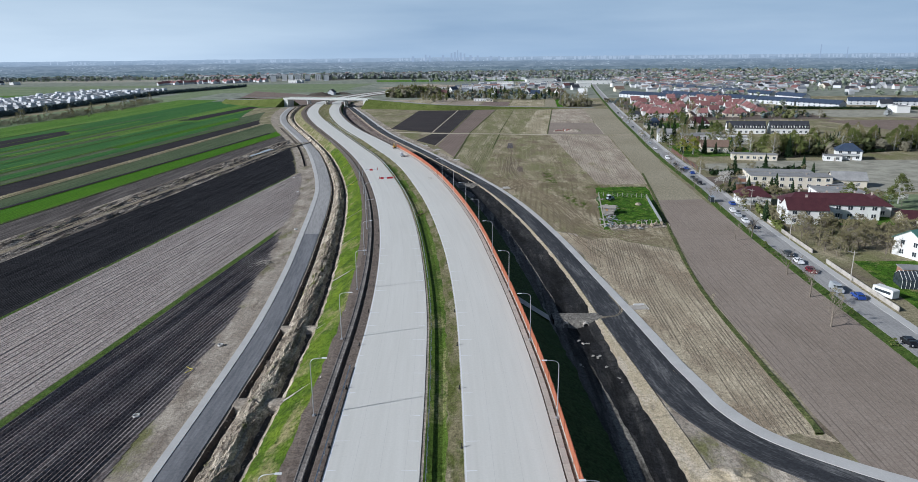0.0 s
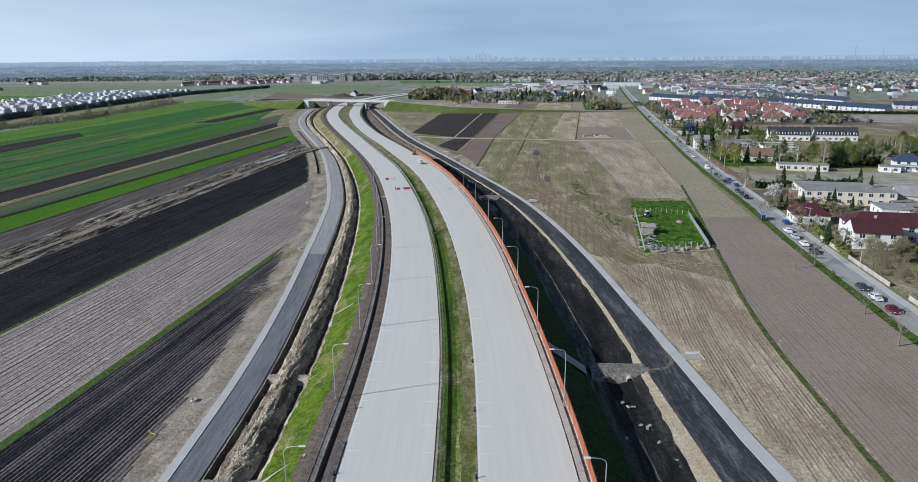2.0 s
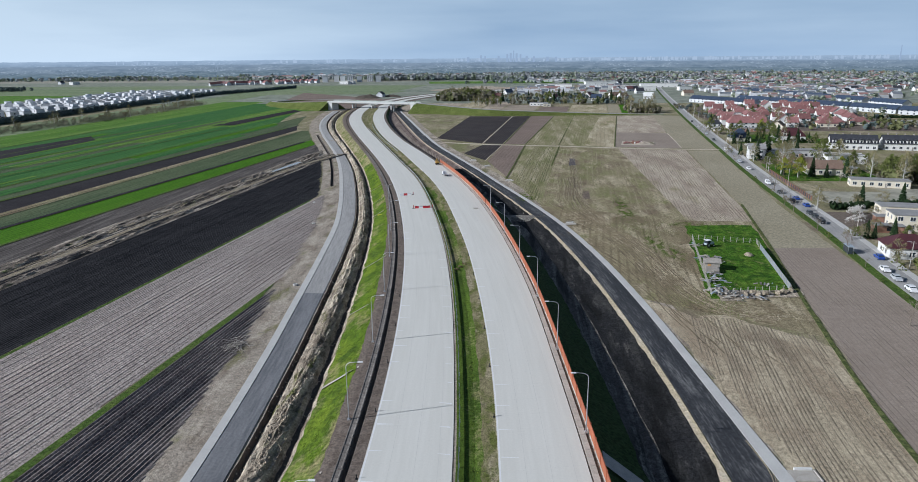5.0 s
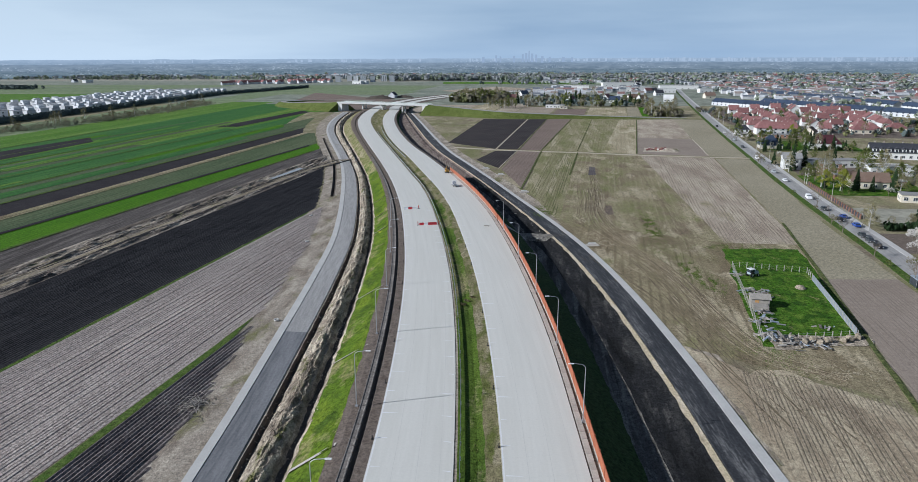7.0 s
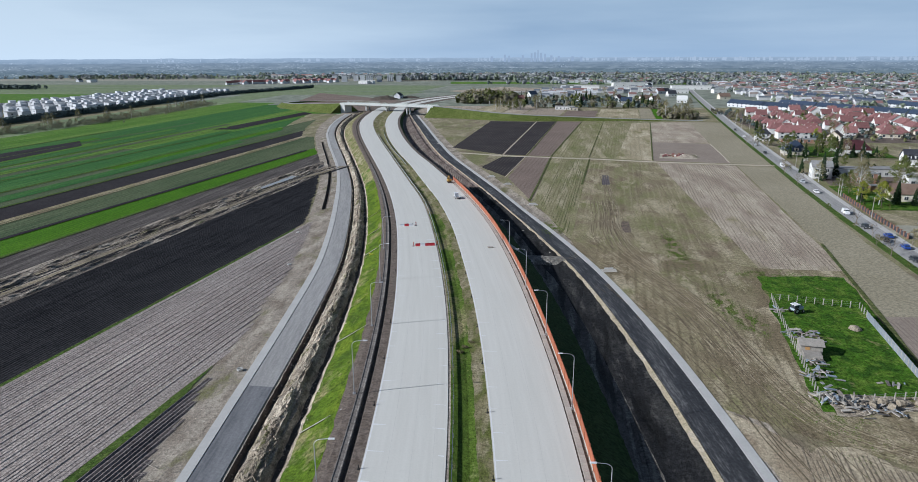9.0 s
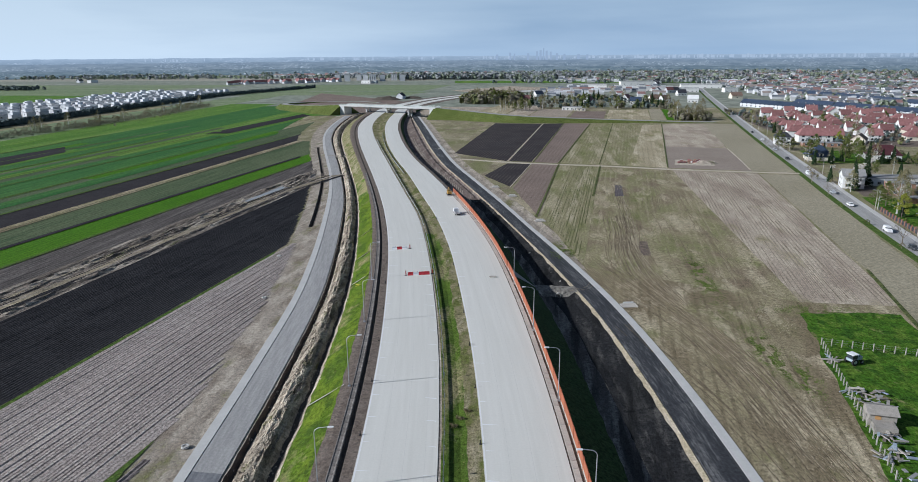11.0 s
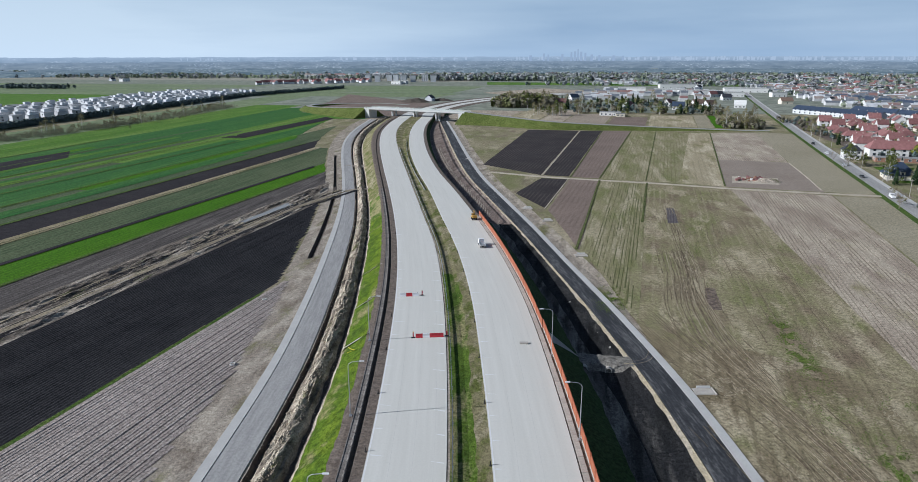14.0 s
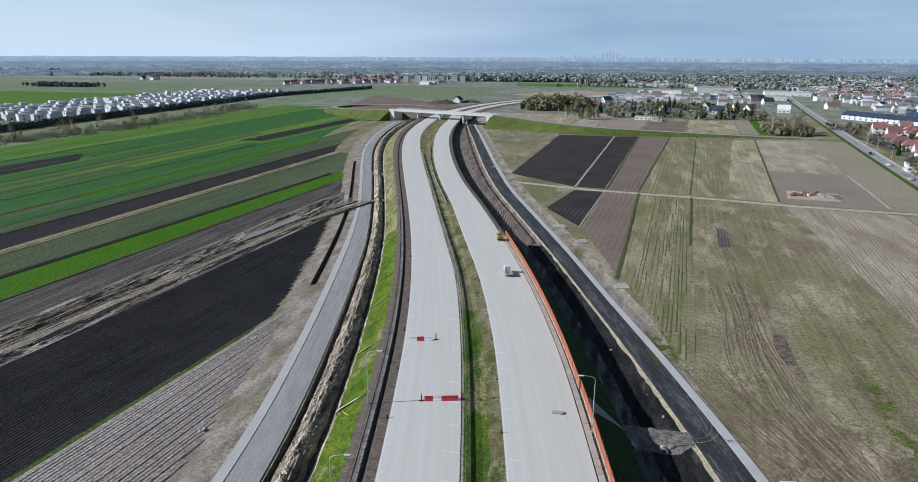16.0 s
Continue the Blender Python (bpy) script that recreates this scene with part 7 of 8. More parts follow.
def hedge_row(name, pts, h, label, m, seed):
    q = []
    for (x0, y0), (x1, y1) in zip(pts, pts[1:]):
        L = math.hypot(x1 - x0, y1 - y0)
        for k in range(int(L / 0.8)):
            u = k / (L / 0.8)
            q.append((x0 + (x1 - x0) * u + rng.normal() * 0.3, y0 + (y1 - y0) * u + rng.normal() * 0.3, h * rng.uniform(0.8, 1.2)))
    blobs(name, q, m, label, "hedge", seed)


hedge_row("garden_hedge", [(118, 334), (166, 342)], 3.2, "clipped dark green garden hedge by a farmyard", M_LEAF_D, 21)
hedge_row("garden_hedge", [(104.5, 224), (108.5, 252), (112, 262)], 2.2, "green garden hedge before a white house", M_LEAF_G, 22)
hedge_row("garden_hedge", [(113, 282), (134, 292)], 2.6, "green garden hedge before a farm building", M_LEAF_G, 23)
hedge_row("garden_hedge", [(176, 552), (200, 556)], 2.4, "clipped dark green garden hedge by a villa", M_LEAF_D, 24)
hedge_row("garden_hedge", [(330, 745), (470, 715)], 3.0, "long dark green hedge behind terraces", M_LEAF_D, 25)
hedge_row("garden_hedge", [(160, 396), (250, 412)], 2.0, "low green hedge under tall trees", M_LEAF_D, 26)
sets = {0: [], 1: [], 2: []}
close = {0: [], 1: [], 2: []}
for k in range(420):
    close[int(rng.choice((0, 0, 1, 1)))].append((rng.uniform(-125, -52), rng.uniform(1002, 1110), rng.uniform(7, 14)))
for k in range(90):
    close[int(rng.choice((0, 1)))].append((rng.uniform(106, 140), rng.uniform(796, 842), rng.uniform(4, 8)))
for k in range(170):
    close[int(rng.choice((0, 1, 2)))].append((rng.uniform(-50, 140), rng.uniform(930, 1130), rng.uniform(4, 8)))
for k in range(200):
    u = rng.random()
    close[int(rng.choice((0, 1, 1)))].append((170 + 160 * u, 402 + 50 * u + rng.normal() * 7, rng.uniform(4, 9)))
tries = 0
while sum(map(len, sets.values())) < 5800 and tries < 200000:
    tries += 1
    y = 1250 + 1190 * rng.random() ** 1.1
    x = rng.uniform(-1, 1) * (y * 0.95 + 200)
    if x < -150 and y < 1900 and not (y > 1850 and -380 < x):
        continue
    if x < 330 and y < 1500 or (abs(x) < 900 and 1480 < y < 1620 and x < 700):
        continue
    dens = noise.noise((x * 0.0022, y * 0.0045, 3.3)) + 0.35 * noise.noise((x * 0.01, y * 0.02, 1))
    if dens < rng.uniform(-0.25, 0.25):
        continue
    h = rng.uniform(6, 13)
    sets[int(rng.choice((0, 0, 0, 1, 1, 1, 2)))].append((x, y, h))
for k in range(1500):                                # wood band behind the motorway
    x = rng.uniform(-420, 420)
    sets[int(rng.choice((0, 0, 1)))].append((x, 1880 + rng.uniform(0, 110) + 0.05 * x, rng.uniform(10, 17)))
for k in range(900):
    x, y = rng.uniform(300, 1300), rng.uniform(640, 1500)
    if x < 0.46 * y or noise.noise((x * 0.006, y * 0.012, 5)) > 0.28:
        sets[int(rng.choice((0, 1, 1)))].append((x, y, rng.uniform(4, 9)))
for k in range(160):
    sets[2].append((-1100 + rng.normal() * 40, 1350 + rng.normal() * 10, rng.uniform(6, 10)))
for k in range(1300):                                # gardens of the suburb beyond
    x, y = rng.uniform(280, 950), rng.uniform(950, 1650)
    if x < 0.47 * y or rng.random() < 0.15:
        sets[int(rng.choice((0, 0, 1, 1, 1, 2)))].append((x, y, rng.uniform(4, 9)))
for k in range(520):                                 # garden trees between the red-roofed rows
    x, y = rng.uniform(168, 330), rng.uniform(632, 900)
    close[int(rng.choice((0, 1, 2)))].append((x, y, rng.uniform(2.5, 5.5)))
M_NEAR1 = mat("leafless_copse", (0.13, 0.12, 0.085), (0.20, 0.185, 0.135), 0.05, fine=14)
M_NEAR2 = mat("budding_copse", (0.12, 0.135, 0.055), (0.19, 0.195, 0.09), 0.05, fine=14)
blobs("leafless_copse", close[0], M_NEAR1, "leafless grey-brown copse beside gardens", "woods", 12)
blobs("budding_copse", close[1], M_NEAR2, "budding copse in pale spring green", "woods", 13)
blobs("evergreen_copse", close[2], M_WOOD3, "dark evergreen trees beside gardens", "woods", 14)
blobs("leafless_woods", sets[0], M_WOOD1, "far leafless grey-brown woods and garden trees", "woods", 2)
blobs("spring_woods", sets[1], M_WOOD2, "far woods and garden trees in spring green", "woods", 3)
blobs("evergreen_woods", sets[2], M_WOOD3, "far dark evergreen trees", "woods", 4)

hv, hf, hi = [], [], []
n = 0
plots = [(x, y) for x, y in ((rng.uniform(290, 900), rng.uniform(980, 1650)) for k in range(900)) if x < 0.46 * y or rng.random() < 0.12] + [(rng.uniform(-30, 190), rng.uniform(1160, 1420)) for k in range(60)]
while n < 2700:
    y = 1180 + 1260 * rng.random()
    x = rng.uniform(-1, 1) * (y * 0.95 + 100)
    if n < len(plots):
        x, y = plots[n]
    if n >= len(plots) and (x < 0 and y < 2150 or x < 290 and y < 1650):
        continue
    if n >= len(plots) and noise.noise((x * 0.0016, y * 0.003, 9.1)) < rng.uniform(-0.3, 0.2):
        continue
    n += 1
    w, d, z, r = rng.uniform(4, 7) * (2.4 if rng.random() < 0.08 else 1), rng.uniform(3.5, 5.5), rng.uniform(3, 5.5), rng.uniform(2.0, 3.5)
    if rng.random() < 0.06 and y > 2600:
        z, r = rng.uniform(12, 26), 0.4
    a = len(hv)
    hv += [(x - w, y - d, 0), (x + w, y - d, 0), (x + w, y + d, 0), (x - w, y + d, 0), (x - w, y - d, z), (x + w, y - d, z), (x + w, y + d, z), (x - w, y + d, z), (x - w, y, z + r), (x + w, y, z + r)]
    hf += [(a, a + 1, a + 5, a + 4), (a + 1, a + 2, a + 6, a + 9, a + 5), (a + 3, a, a + 4, a + 8, a + 7), (a + 2, a + 3, a + 7, a + 6), (a + 4, a + 5, a + 9, a + 8), (a + 6, a + 7, a + 8, a + 9)]
    rm = int(rng.choice((1, 2, 2, 3, 4)))
    hi += [0, 0, 0, 0, rm, rm]
# far walls and roofs have muted, paled colours that include haze
fr = obj("far_roofs", hv, hf, [mat("grey_far_walls", (0.36, 0.36, 0.36), (0.7, 0.7, 0.7), 0.01, fine=3), mat("hazed_red_far_roofs", (0.22, 0.13, 0.12), (0.30, 0.18, 0.165), 0.02), mat("slate_far_roofs", (0.13, 0.145, 0.165), (0.20, 0.215, 0.235), 0.02), mat("pale_far_roofs", (0.38, 0.39, 0.40), (0.62, 0.63, 0.64), 0.02), mat("brown_far_roofs", (0.24, 0.20, 0.18), (0.33, 0.28, 0.25), 0.02)])
fr.data.polygons.foreach_set("material_index", hi)
tagged(fr, "far suburb of small white houses with mixed roofs", "far town", "", "stuff")

# far fields
random.seed(3)
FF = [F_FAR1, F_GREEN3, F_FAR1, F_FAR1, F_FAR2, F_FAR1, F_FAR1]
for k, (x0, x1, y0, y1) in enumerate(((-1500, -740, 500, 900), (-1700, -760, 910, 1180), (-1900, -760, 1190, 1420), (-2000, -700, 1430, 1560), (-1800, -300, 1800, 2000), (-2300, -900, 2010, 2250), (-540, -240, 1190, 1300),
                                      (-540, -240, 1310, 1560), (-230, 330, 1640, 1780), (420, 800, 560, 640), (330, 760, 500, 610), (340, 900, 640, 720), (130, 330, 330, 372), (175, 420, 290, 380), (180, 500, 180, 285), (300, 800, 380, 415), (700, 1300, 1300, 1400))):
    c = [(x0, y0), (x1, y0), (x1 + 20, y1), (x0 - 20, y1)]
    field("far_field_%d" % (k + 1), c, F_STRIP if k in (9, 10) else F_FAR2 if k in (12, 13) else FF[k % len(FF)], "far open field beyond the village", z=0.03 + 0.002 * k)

# tended brick fence along the village road
bf = thing("garden_fence", "brown brick pillars with dark fence panels by the road", "fence")
bp = pn = None
for k in range(24):
    y = 352 + 3.0 * k
    x, h = road_at(y, 7.2)
    m = pose(x, y, 0.05, rz=h)
    if bp is None:
        bp, pn = part("pillar", boxes((-0.25, 0.25, -0.25, 0.25, -0.2, 1.9), (-0.32, 0.32, -0.32, 0.32, 1.9, 2.0)), M_BRICK, bf), part("fence_panel", boxes((-0.04, 0.04, 0.3, 2.7, 0.2, 1.6)), M_TILE_DARK, bf)
        bp.matrix_basis = pn.matrix_basis = m
        continue
    for o in (bp, pn):
        c = o.copy()
        scene.collection.objects.link(c)
        c.matrix_basis = m
# utility poles along the village road
up = None
for k in range(16):
    y = 130 + 42 * k
    x, h = road_at(y, 4.6)
    m = pose(x + 1.2, y, 0.0, rz=h)
    if up:
        copy_thing(up, m)
    else:
        up = thing("utility_pole", "grey concrete utility pole with a lamp arm", "utility pole", "poles along the village road", m)
        part("pole", tubes(((0, 0, -0.2), (0, 0, 8.5), 0.14, 0.09)), M_BLOCK, up)
        part("crossarm", boxes((-0.8, 0.8, -0.05, 0.05, 7.9, 8.02)), M_BLOCK, up)
        part("lamp", boxes((-1.7, -0.7, -0.1, 0.1, 8.3, 8.42)), M_STEEL, up)

# pile of cut brushwood on the field edge
bw = thing("brush_pile", "pile of pale cut branches on dark soil", "brush pile", at=pose(-63.5, 190, 0.1))
bm = bmesh.new()
random.seed(4)
for k in range(160):
    a, r = random.uniform(0, math.tau), random.gauss(0, 2.4)
    p = Vector((r * math.cos(a), 1.2 * r * math.sin(a), random.uniform(0, 0.7)))
    d = Vector((random.gauss(0, 1), random.gauss(0, 1), random.gauss(0, 0.2))).normalized()
    tube(bm, p, p + d * random.uniform(0.8, 2.4), 0.05, 0.02, 3)
part("branches", bm, M_WOODF, bw)

# ---- the far distance ----
def distance(name, r, top, wobble, dark, pale, speck, haze, seed, label):
    """A plain glowing screen of woods and roofs, far behind everything; painted haze makes it paler towards its top."""
    m = glow(name, dark)
    n, l = m.node_tree.nodes, m.node_tree.links
    tc = n.new("ShaderNodeTexCoord")

    def streak(scale, flat, detail, lo, hi, most):
        mp, t, mr = n.new("ShaderNodeMapping"), n.new("ShaderNodeTexNoise"), n.new("ShaderNodeMapRange")
        mp.inputs["Scale"].default_value, mp.inputs["Location"].default_value = (1, 1, flat), (seed * 37, 0, 0)
        t.inputs["Scale"].default_value, t.inputs["Detail"].default_value = scale, detail
        mr.inputs["From Min"].default_value, mr.inputs["From Max"].default_value, mr.inputs["To Max"].default_value = lo, hi, most
        l.new(tc.outputs["Object"], mp.inputs["Vector"])
        l.new(mp.outputs["Vector"], t.inputs["Vector"])
        l.new(t.outputs["Fac"], mr.inputs["Value"])
        return mr.outputs["Result"]

    def over(fac, a, b):
        x = n.new("ShaderNodeMix")
        x.data_type = "RGBA"
        x.inputs["B"].default_value = (*b, 1)
        l.new(fac, x.inputs["Factor"])
        if isinstance(a, tuple):
            x.inputs["A"].default_value = (*a, 1)
        else:
            l.new(a, x.inputs["A"])
        return x.outputs["Result"]

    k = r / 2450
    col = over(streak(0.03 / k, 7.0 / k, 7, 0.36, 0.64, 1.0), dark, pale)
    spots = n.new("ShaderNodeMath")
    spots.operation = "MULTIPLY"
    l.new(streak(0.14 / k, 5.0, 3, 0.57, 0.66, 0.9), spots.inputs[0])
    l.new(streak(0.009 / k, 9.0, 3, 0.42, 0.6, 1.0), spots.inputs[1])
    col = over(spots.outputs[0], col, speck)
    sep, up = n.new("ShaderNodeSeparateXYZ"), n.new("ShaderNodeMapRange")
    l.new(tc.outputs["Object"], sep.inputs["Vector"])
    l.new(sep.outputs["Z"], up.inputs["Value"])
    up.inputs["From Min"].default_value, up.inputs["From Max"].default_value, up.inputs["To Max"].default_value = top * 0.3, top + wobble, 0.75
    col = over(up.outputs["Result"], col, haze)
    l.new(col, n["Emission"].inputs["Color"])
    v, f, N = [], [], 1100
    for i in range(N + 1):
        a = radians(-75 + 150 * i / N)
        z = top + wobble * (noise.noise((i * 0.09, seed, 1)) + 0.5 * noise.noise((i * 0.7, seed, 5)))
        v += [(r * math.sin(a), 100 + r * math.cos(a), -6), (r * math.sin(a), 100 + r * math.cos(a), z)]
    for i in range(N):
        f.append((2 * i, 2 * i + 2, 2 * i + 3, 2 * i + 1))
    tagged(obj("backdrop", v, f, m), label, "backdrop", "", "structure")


# three glowing layers, each with more haze painted into its colours
distance("painted_haze_near", 2450, 20, 5, (0.10, 0.145, 0.175), (0.20, 0.25, 0.265), (0.62, 0.66, 0.70), (0.17, 0.22, 0.265), 1, "glowing screen of suburb and woods with painted haze")
distance("painted_haze_middle", 3400, 33, 4, (0.16, 0.21, 0.255), (0.25, 0.30, 0.34), (0.60, 0.66, 0.72), (0.24, 0.305, 0.375), 2, "glowing screen of woods and town with painted blue haze")
distance("painted_haze_far", 4860, 50, 4, (0.23, 0.30, 0.375), (0.31, 0.38, 0.455), (0.62, 0.69, 0.77), (0.40, 0.49, 0.59), 3, "glowing screen of the farthest woods with painted pale haze")
# city towers glow in one flat haze colour instead of taking light
M_FAR2 = glow("haze_glow_skyline", (0.335, 0.415, 0.525), 1.0)
sk = thing("skyline", "faint towers of a distant city glowing in haze colour", "skyline")
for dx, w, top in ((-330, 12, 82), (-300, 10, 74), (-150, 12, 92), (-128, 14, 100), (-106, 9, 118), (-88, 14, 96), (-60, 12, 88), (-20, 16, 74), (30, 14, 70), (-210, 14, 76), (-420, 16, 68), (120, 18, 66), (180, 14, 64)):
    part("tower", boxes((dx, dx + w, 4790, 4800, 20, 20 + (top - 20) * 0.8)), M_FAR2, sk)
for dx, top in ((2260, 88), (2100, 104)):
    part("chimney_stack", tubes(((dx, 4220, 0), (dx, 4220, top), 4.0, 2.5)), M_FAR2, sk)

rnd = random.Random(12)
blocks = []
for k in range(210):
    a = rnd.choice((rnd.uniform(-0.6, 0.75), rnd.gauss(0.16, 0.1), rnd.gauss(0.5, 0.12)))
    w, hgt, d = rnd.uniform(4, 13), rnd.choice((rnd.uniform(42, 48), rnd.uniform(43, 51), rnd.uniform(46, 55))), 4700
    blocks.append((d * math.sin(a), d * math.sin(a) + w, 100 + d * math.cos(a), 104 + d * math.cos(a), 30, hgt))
# the blocks glow too, with haze mixed into their pale colour
hb = part("blocks", boxes(*blocks), glow("haze_glow_blocks", (0.43, 0.51, 0.60)), None)
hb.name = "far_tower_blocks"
tagged(hb, "pale tower blocks glowing in haze colour along the horizon", "far town", "", "stuff")

# bus shelter and yard clutter by the village road
bs = thing("bus_shelter", "small glazed bus shelter with a pale blue roof", "bus shelter", at=pose(97.2, 272.5, 0.1, rz=-6))
part("roof", boxes((-0.9, 0.9, -2.2, 2.2, 2.3, 2.42)), M_JUNK[4], bs)
part("back_pane", boxes((-0.85, -0.8, -2.1, 2.1, 0.2, 2.2)), M_GLASS, bs)
for yy in (-2.1, 2.05):
    part("side_pane", boxes((-0.8, 0.5, yy, yy + 0.05, 0.2, 2.2)), M_GLASS, bs)
for xx, yy in ((-0.8, -2.1), (-0.8, 2.1), (0.8, -2.1), (0.8, 2.1)):
    part("post", tubes(((xx, yy, 0), (xx, yy, 2.3), 0.05, 0.05)), M_STEEL, bs)
part("bench", boxes((-0.75, -0.35, -1.5, 1.5, 0.42, 0.5)), M_WOODF, bs)
gw = thing("yard_wall", "pale masonry garden wall along the footpath", "wall")
for k in range(30):
    y = 150 + 3.2 * k
    if 186 < y < 196 or 222 < y < 228:
        continue
    x, h = road_at(y, 6.6)
    seg = part("wall_panel", boxes((-0.1, 0.1, 0, 3.1, 0, 1.2)), M_BLOCK, gw)
    seg.matrix_basis = pose(x, y, 0.05, rz=h)
for x, y, w, d in ((122, 300, 9, 4), (128, 314, 7, 4), (160, 296, 8, 5), (118, 176, 6, 4), (140, 268, 8, 5), (146, 440, 7, 5), (165, 425, 6, 5)):
    house("garden_shed", w, d, 2.4, 0.0, M_WOODF if (x + y) % 2 else M_BRICK, M_FELT, "low garden shed with a flat felt roof", pose(x, y, 0, rz=-10), flat=True, category="shed", group="garden sheds", cols=1, chimneys=0, lite=True)
for x0, y0, x1, y1, m_ in ((104, 150, 122, 190, F_LAWN), (106, 305, 128, 330, M_GRAVEL), (124, 268, 160, 296, M_GRAVEL), (112, 232, 150, 262, F_LAWN), (122, 398, 170, 450, F_LAWN), (130, 452, 180, 500, M_GRAVEL), (145, 548, 205, 600, F_LAWN), (165, 625, 330, 900, M_GRAVEL)):
    field("yard", [(x0, y0), (x1, y0), (x1 + 6, y1), (x0 + 6, y1)], m_, "gravel or lawn yard around village houses", z=0.07)

# small things lying about the works
rg = None
for x, y in ((-58.8, 102.5), (-54.9, 131.5), (-91.8, 334.8), (-80.5, 298), (-64, 230)):
    if rg:
        copy_thing(rg, pose(x, y, 0.05))
    else:
        rg = thing("concrete_ring", "pale concrete manhole ring on sandy ground", "concrete ring", "manhole rings", pose(x, y, 0.05))
        bm = bmesh.new()
        rings = [[bm.verts.new((r * math.cos(k * math.tau / 18), r * math.sin(k * math.tau / 18), z)) for k in range(18)] for r, z in ((0.6, 0), (0.6, 0.35), (0.42, 0.35), (0.42, 0))]
        for a, b in ((0, 1), (1, 2), (2, 3)):
            for k in range(18):
                bm.faces.new((rings[a][k], rings[a][(k + 1) % 18], rings[b][(k + 1) % 18], rings[b][k]))
        part("ring", bm, M_PATH, rg)
        part("cover", tubes(((0, 0, 0.05), (0, 0, 0.2), 0.42, 0.42), sides=14), M_BLOCK, rg)
M_YPIPE = mat("yellow_plastic_pipe", (0.6, 0.5, 0.03), (0.65, 0.55, 0.06), 1, rough=0.4)
for x, y, z in ((-57.3, 305, 1.9), (-56.9, 119.5, 0.1)):
    e = thing("yellow_pipe", "bent yellow plastic pipe lying on the ground", "pipe", "yellow pipes", pose(x, y, z))
    pts = [(1.2 * math.sin(k * 0.5), -1.6 + 0.4 * k, 0.35 + 0.25 * math.sin(k * 0.7)) for k in range(9)]
    part("hose", tubes(*[(pts[k], pts[k + 1], 0.06, 0.06) for k in range(8)]), M_YPIPE, e)
random.seed(17)
for x, y in ((24.2, 127), (25.2, 121.5), (26.4, 116.6), (21, 123), (22.5, 134), (-5, 330), (-3.5, 322), (-12, 350)):
    e = thing("concrete_debris", "broken concrete slab in the dark ditch", "concrete debris", "debris in the ditch", pose(x, y, -0.7, rz=random.uniform(0, 180)))
    for k in range(3):
        bm = boxes((-0.4, 0.4, -0.22, 0.22, 0, 0.15))
        bmesh.ops.transform(bm, matrix=pose(random.uniform(-1, 1), random.uniform(-0.8, 0.8), 0.1 * k, random.uniform(-10, 10), random.uniform(-10, 10), random.uniform(0, 180)), verts=bm.verts)
        part("slab", bm, M_BLOCK, e)
M_DRYBUSH = mat("dry_shrub", (0.16, 0.14, 0.07), (0.24, 0.21, 0.12), 1)
for x, y in ((-19.8, 239), (-20.6, 236.5), (-18.9, 241.5)):
    e = thing("dry_shrub", "small dry shrub in the motorway median", "shrub", "median shrubs", pose(x, y, 3.15))
    q, f = leaves(np.random.default_rng(int(y * 10)), [(0, 0, 0.4), (0.5, 0.2, 0.3), (-0.4, 0.3, 0.35)], [0.5, 0.4, 0.4], 60, 0.12)
    obj("twigs", q, f, M_DRYBUSH, e)
# scattered clods on the soil heap between the ditches
clv, clf = [], []
for k in range(1500):
    y = 60 + 0.25 * k
    gx, gz = zip(*[(c[0], c[2]) for c in ground_profile(y)[8:28]])
    g = (L1(y) - SL2(y)) / 21
    for q in range(9):
        near = q < 6
        x = SL2(y) + (random.gauss(4.3, 1.1) if near else random.uniform(0.4, 9.2)) * g if q < 8 else SL1(y) - random.uniform(0.3, 5.0)
        s_ = random.uniform(0.07, 0.26) if q < 8 else random.uniform(0.04, 0.12)
        z = float(np.interp(x, gx, gz)) - 0.03
        a, dx, dy = len(clv), random.uniform(-0.5, 0.5) * s_, random.uniform(0.6, 1.6) * s_
        clv += [(x - s_, y + dx, z), (x + dx, y - dy, z), (x + s_, y - dx, z), (x - dx, y + dy, z), (x + dx * 0.5, y + dx, z + s_ * random.uniform(0.6, 1.2))]
        clf += [(a, a + 1, a + 4), (a + 1, a + 2, a + 4), (a + 2, a + 3, a + 4), (a + 3, a, a + 4)]
tagged(obj("soil_clods", clv, clf, M_BERM), "loose clods on a heap of dug soil", "clods", "", "stuff")
# tussocks on the grass slope and in the median
tv = []
for k in range(9000):
    y = random.uniform(60, 420)
    g = (L1(y) - SL2(y)) / 21
    if random.random() < 0.55:
        u = random.random()
        tv.append((L1(y) - (6.2 + 5.8 * u) * g, y, 3.2 * (1 - u)))
    else:
        u = random.uniform(0.15, 0.9)
        tv.append((L2(y) + (R1(y) - L2(y)) * u, y, 3.15 + 0.15 * abs(u - 0.5)))
gv2, gf2 = [], []
for x, y, z in tv:
    for k in range(3):
        a, s_ = random.uniform(0, math.tau), random.uniform(0.1, 0.22)
        dx, dy = math.cos(a) * s_, math.sin(a) * s_
        i = len(gv2)
        gv2 += [(x - dx * 0.5, y - dy * 0.5, z), (x + dx * 0.5, y + dy * 0.5, z), (x + dy * 0.8, y - dx * 0.8, z + s_ * 0.7)]
        gf2.append((i, i + 1, i + 2))
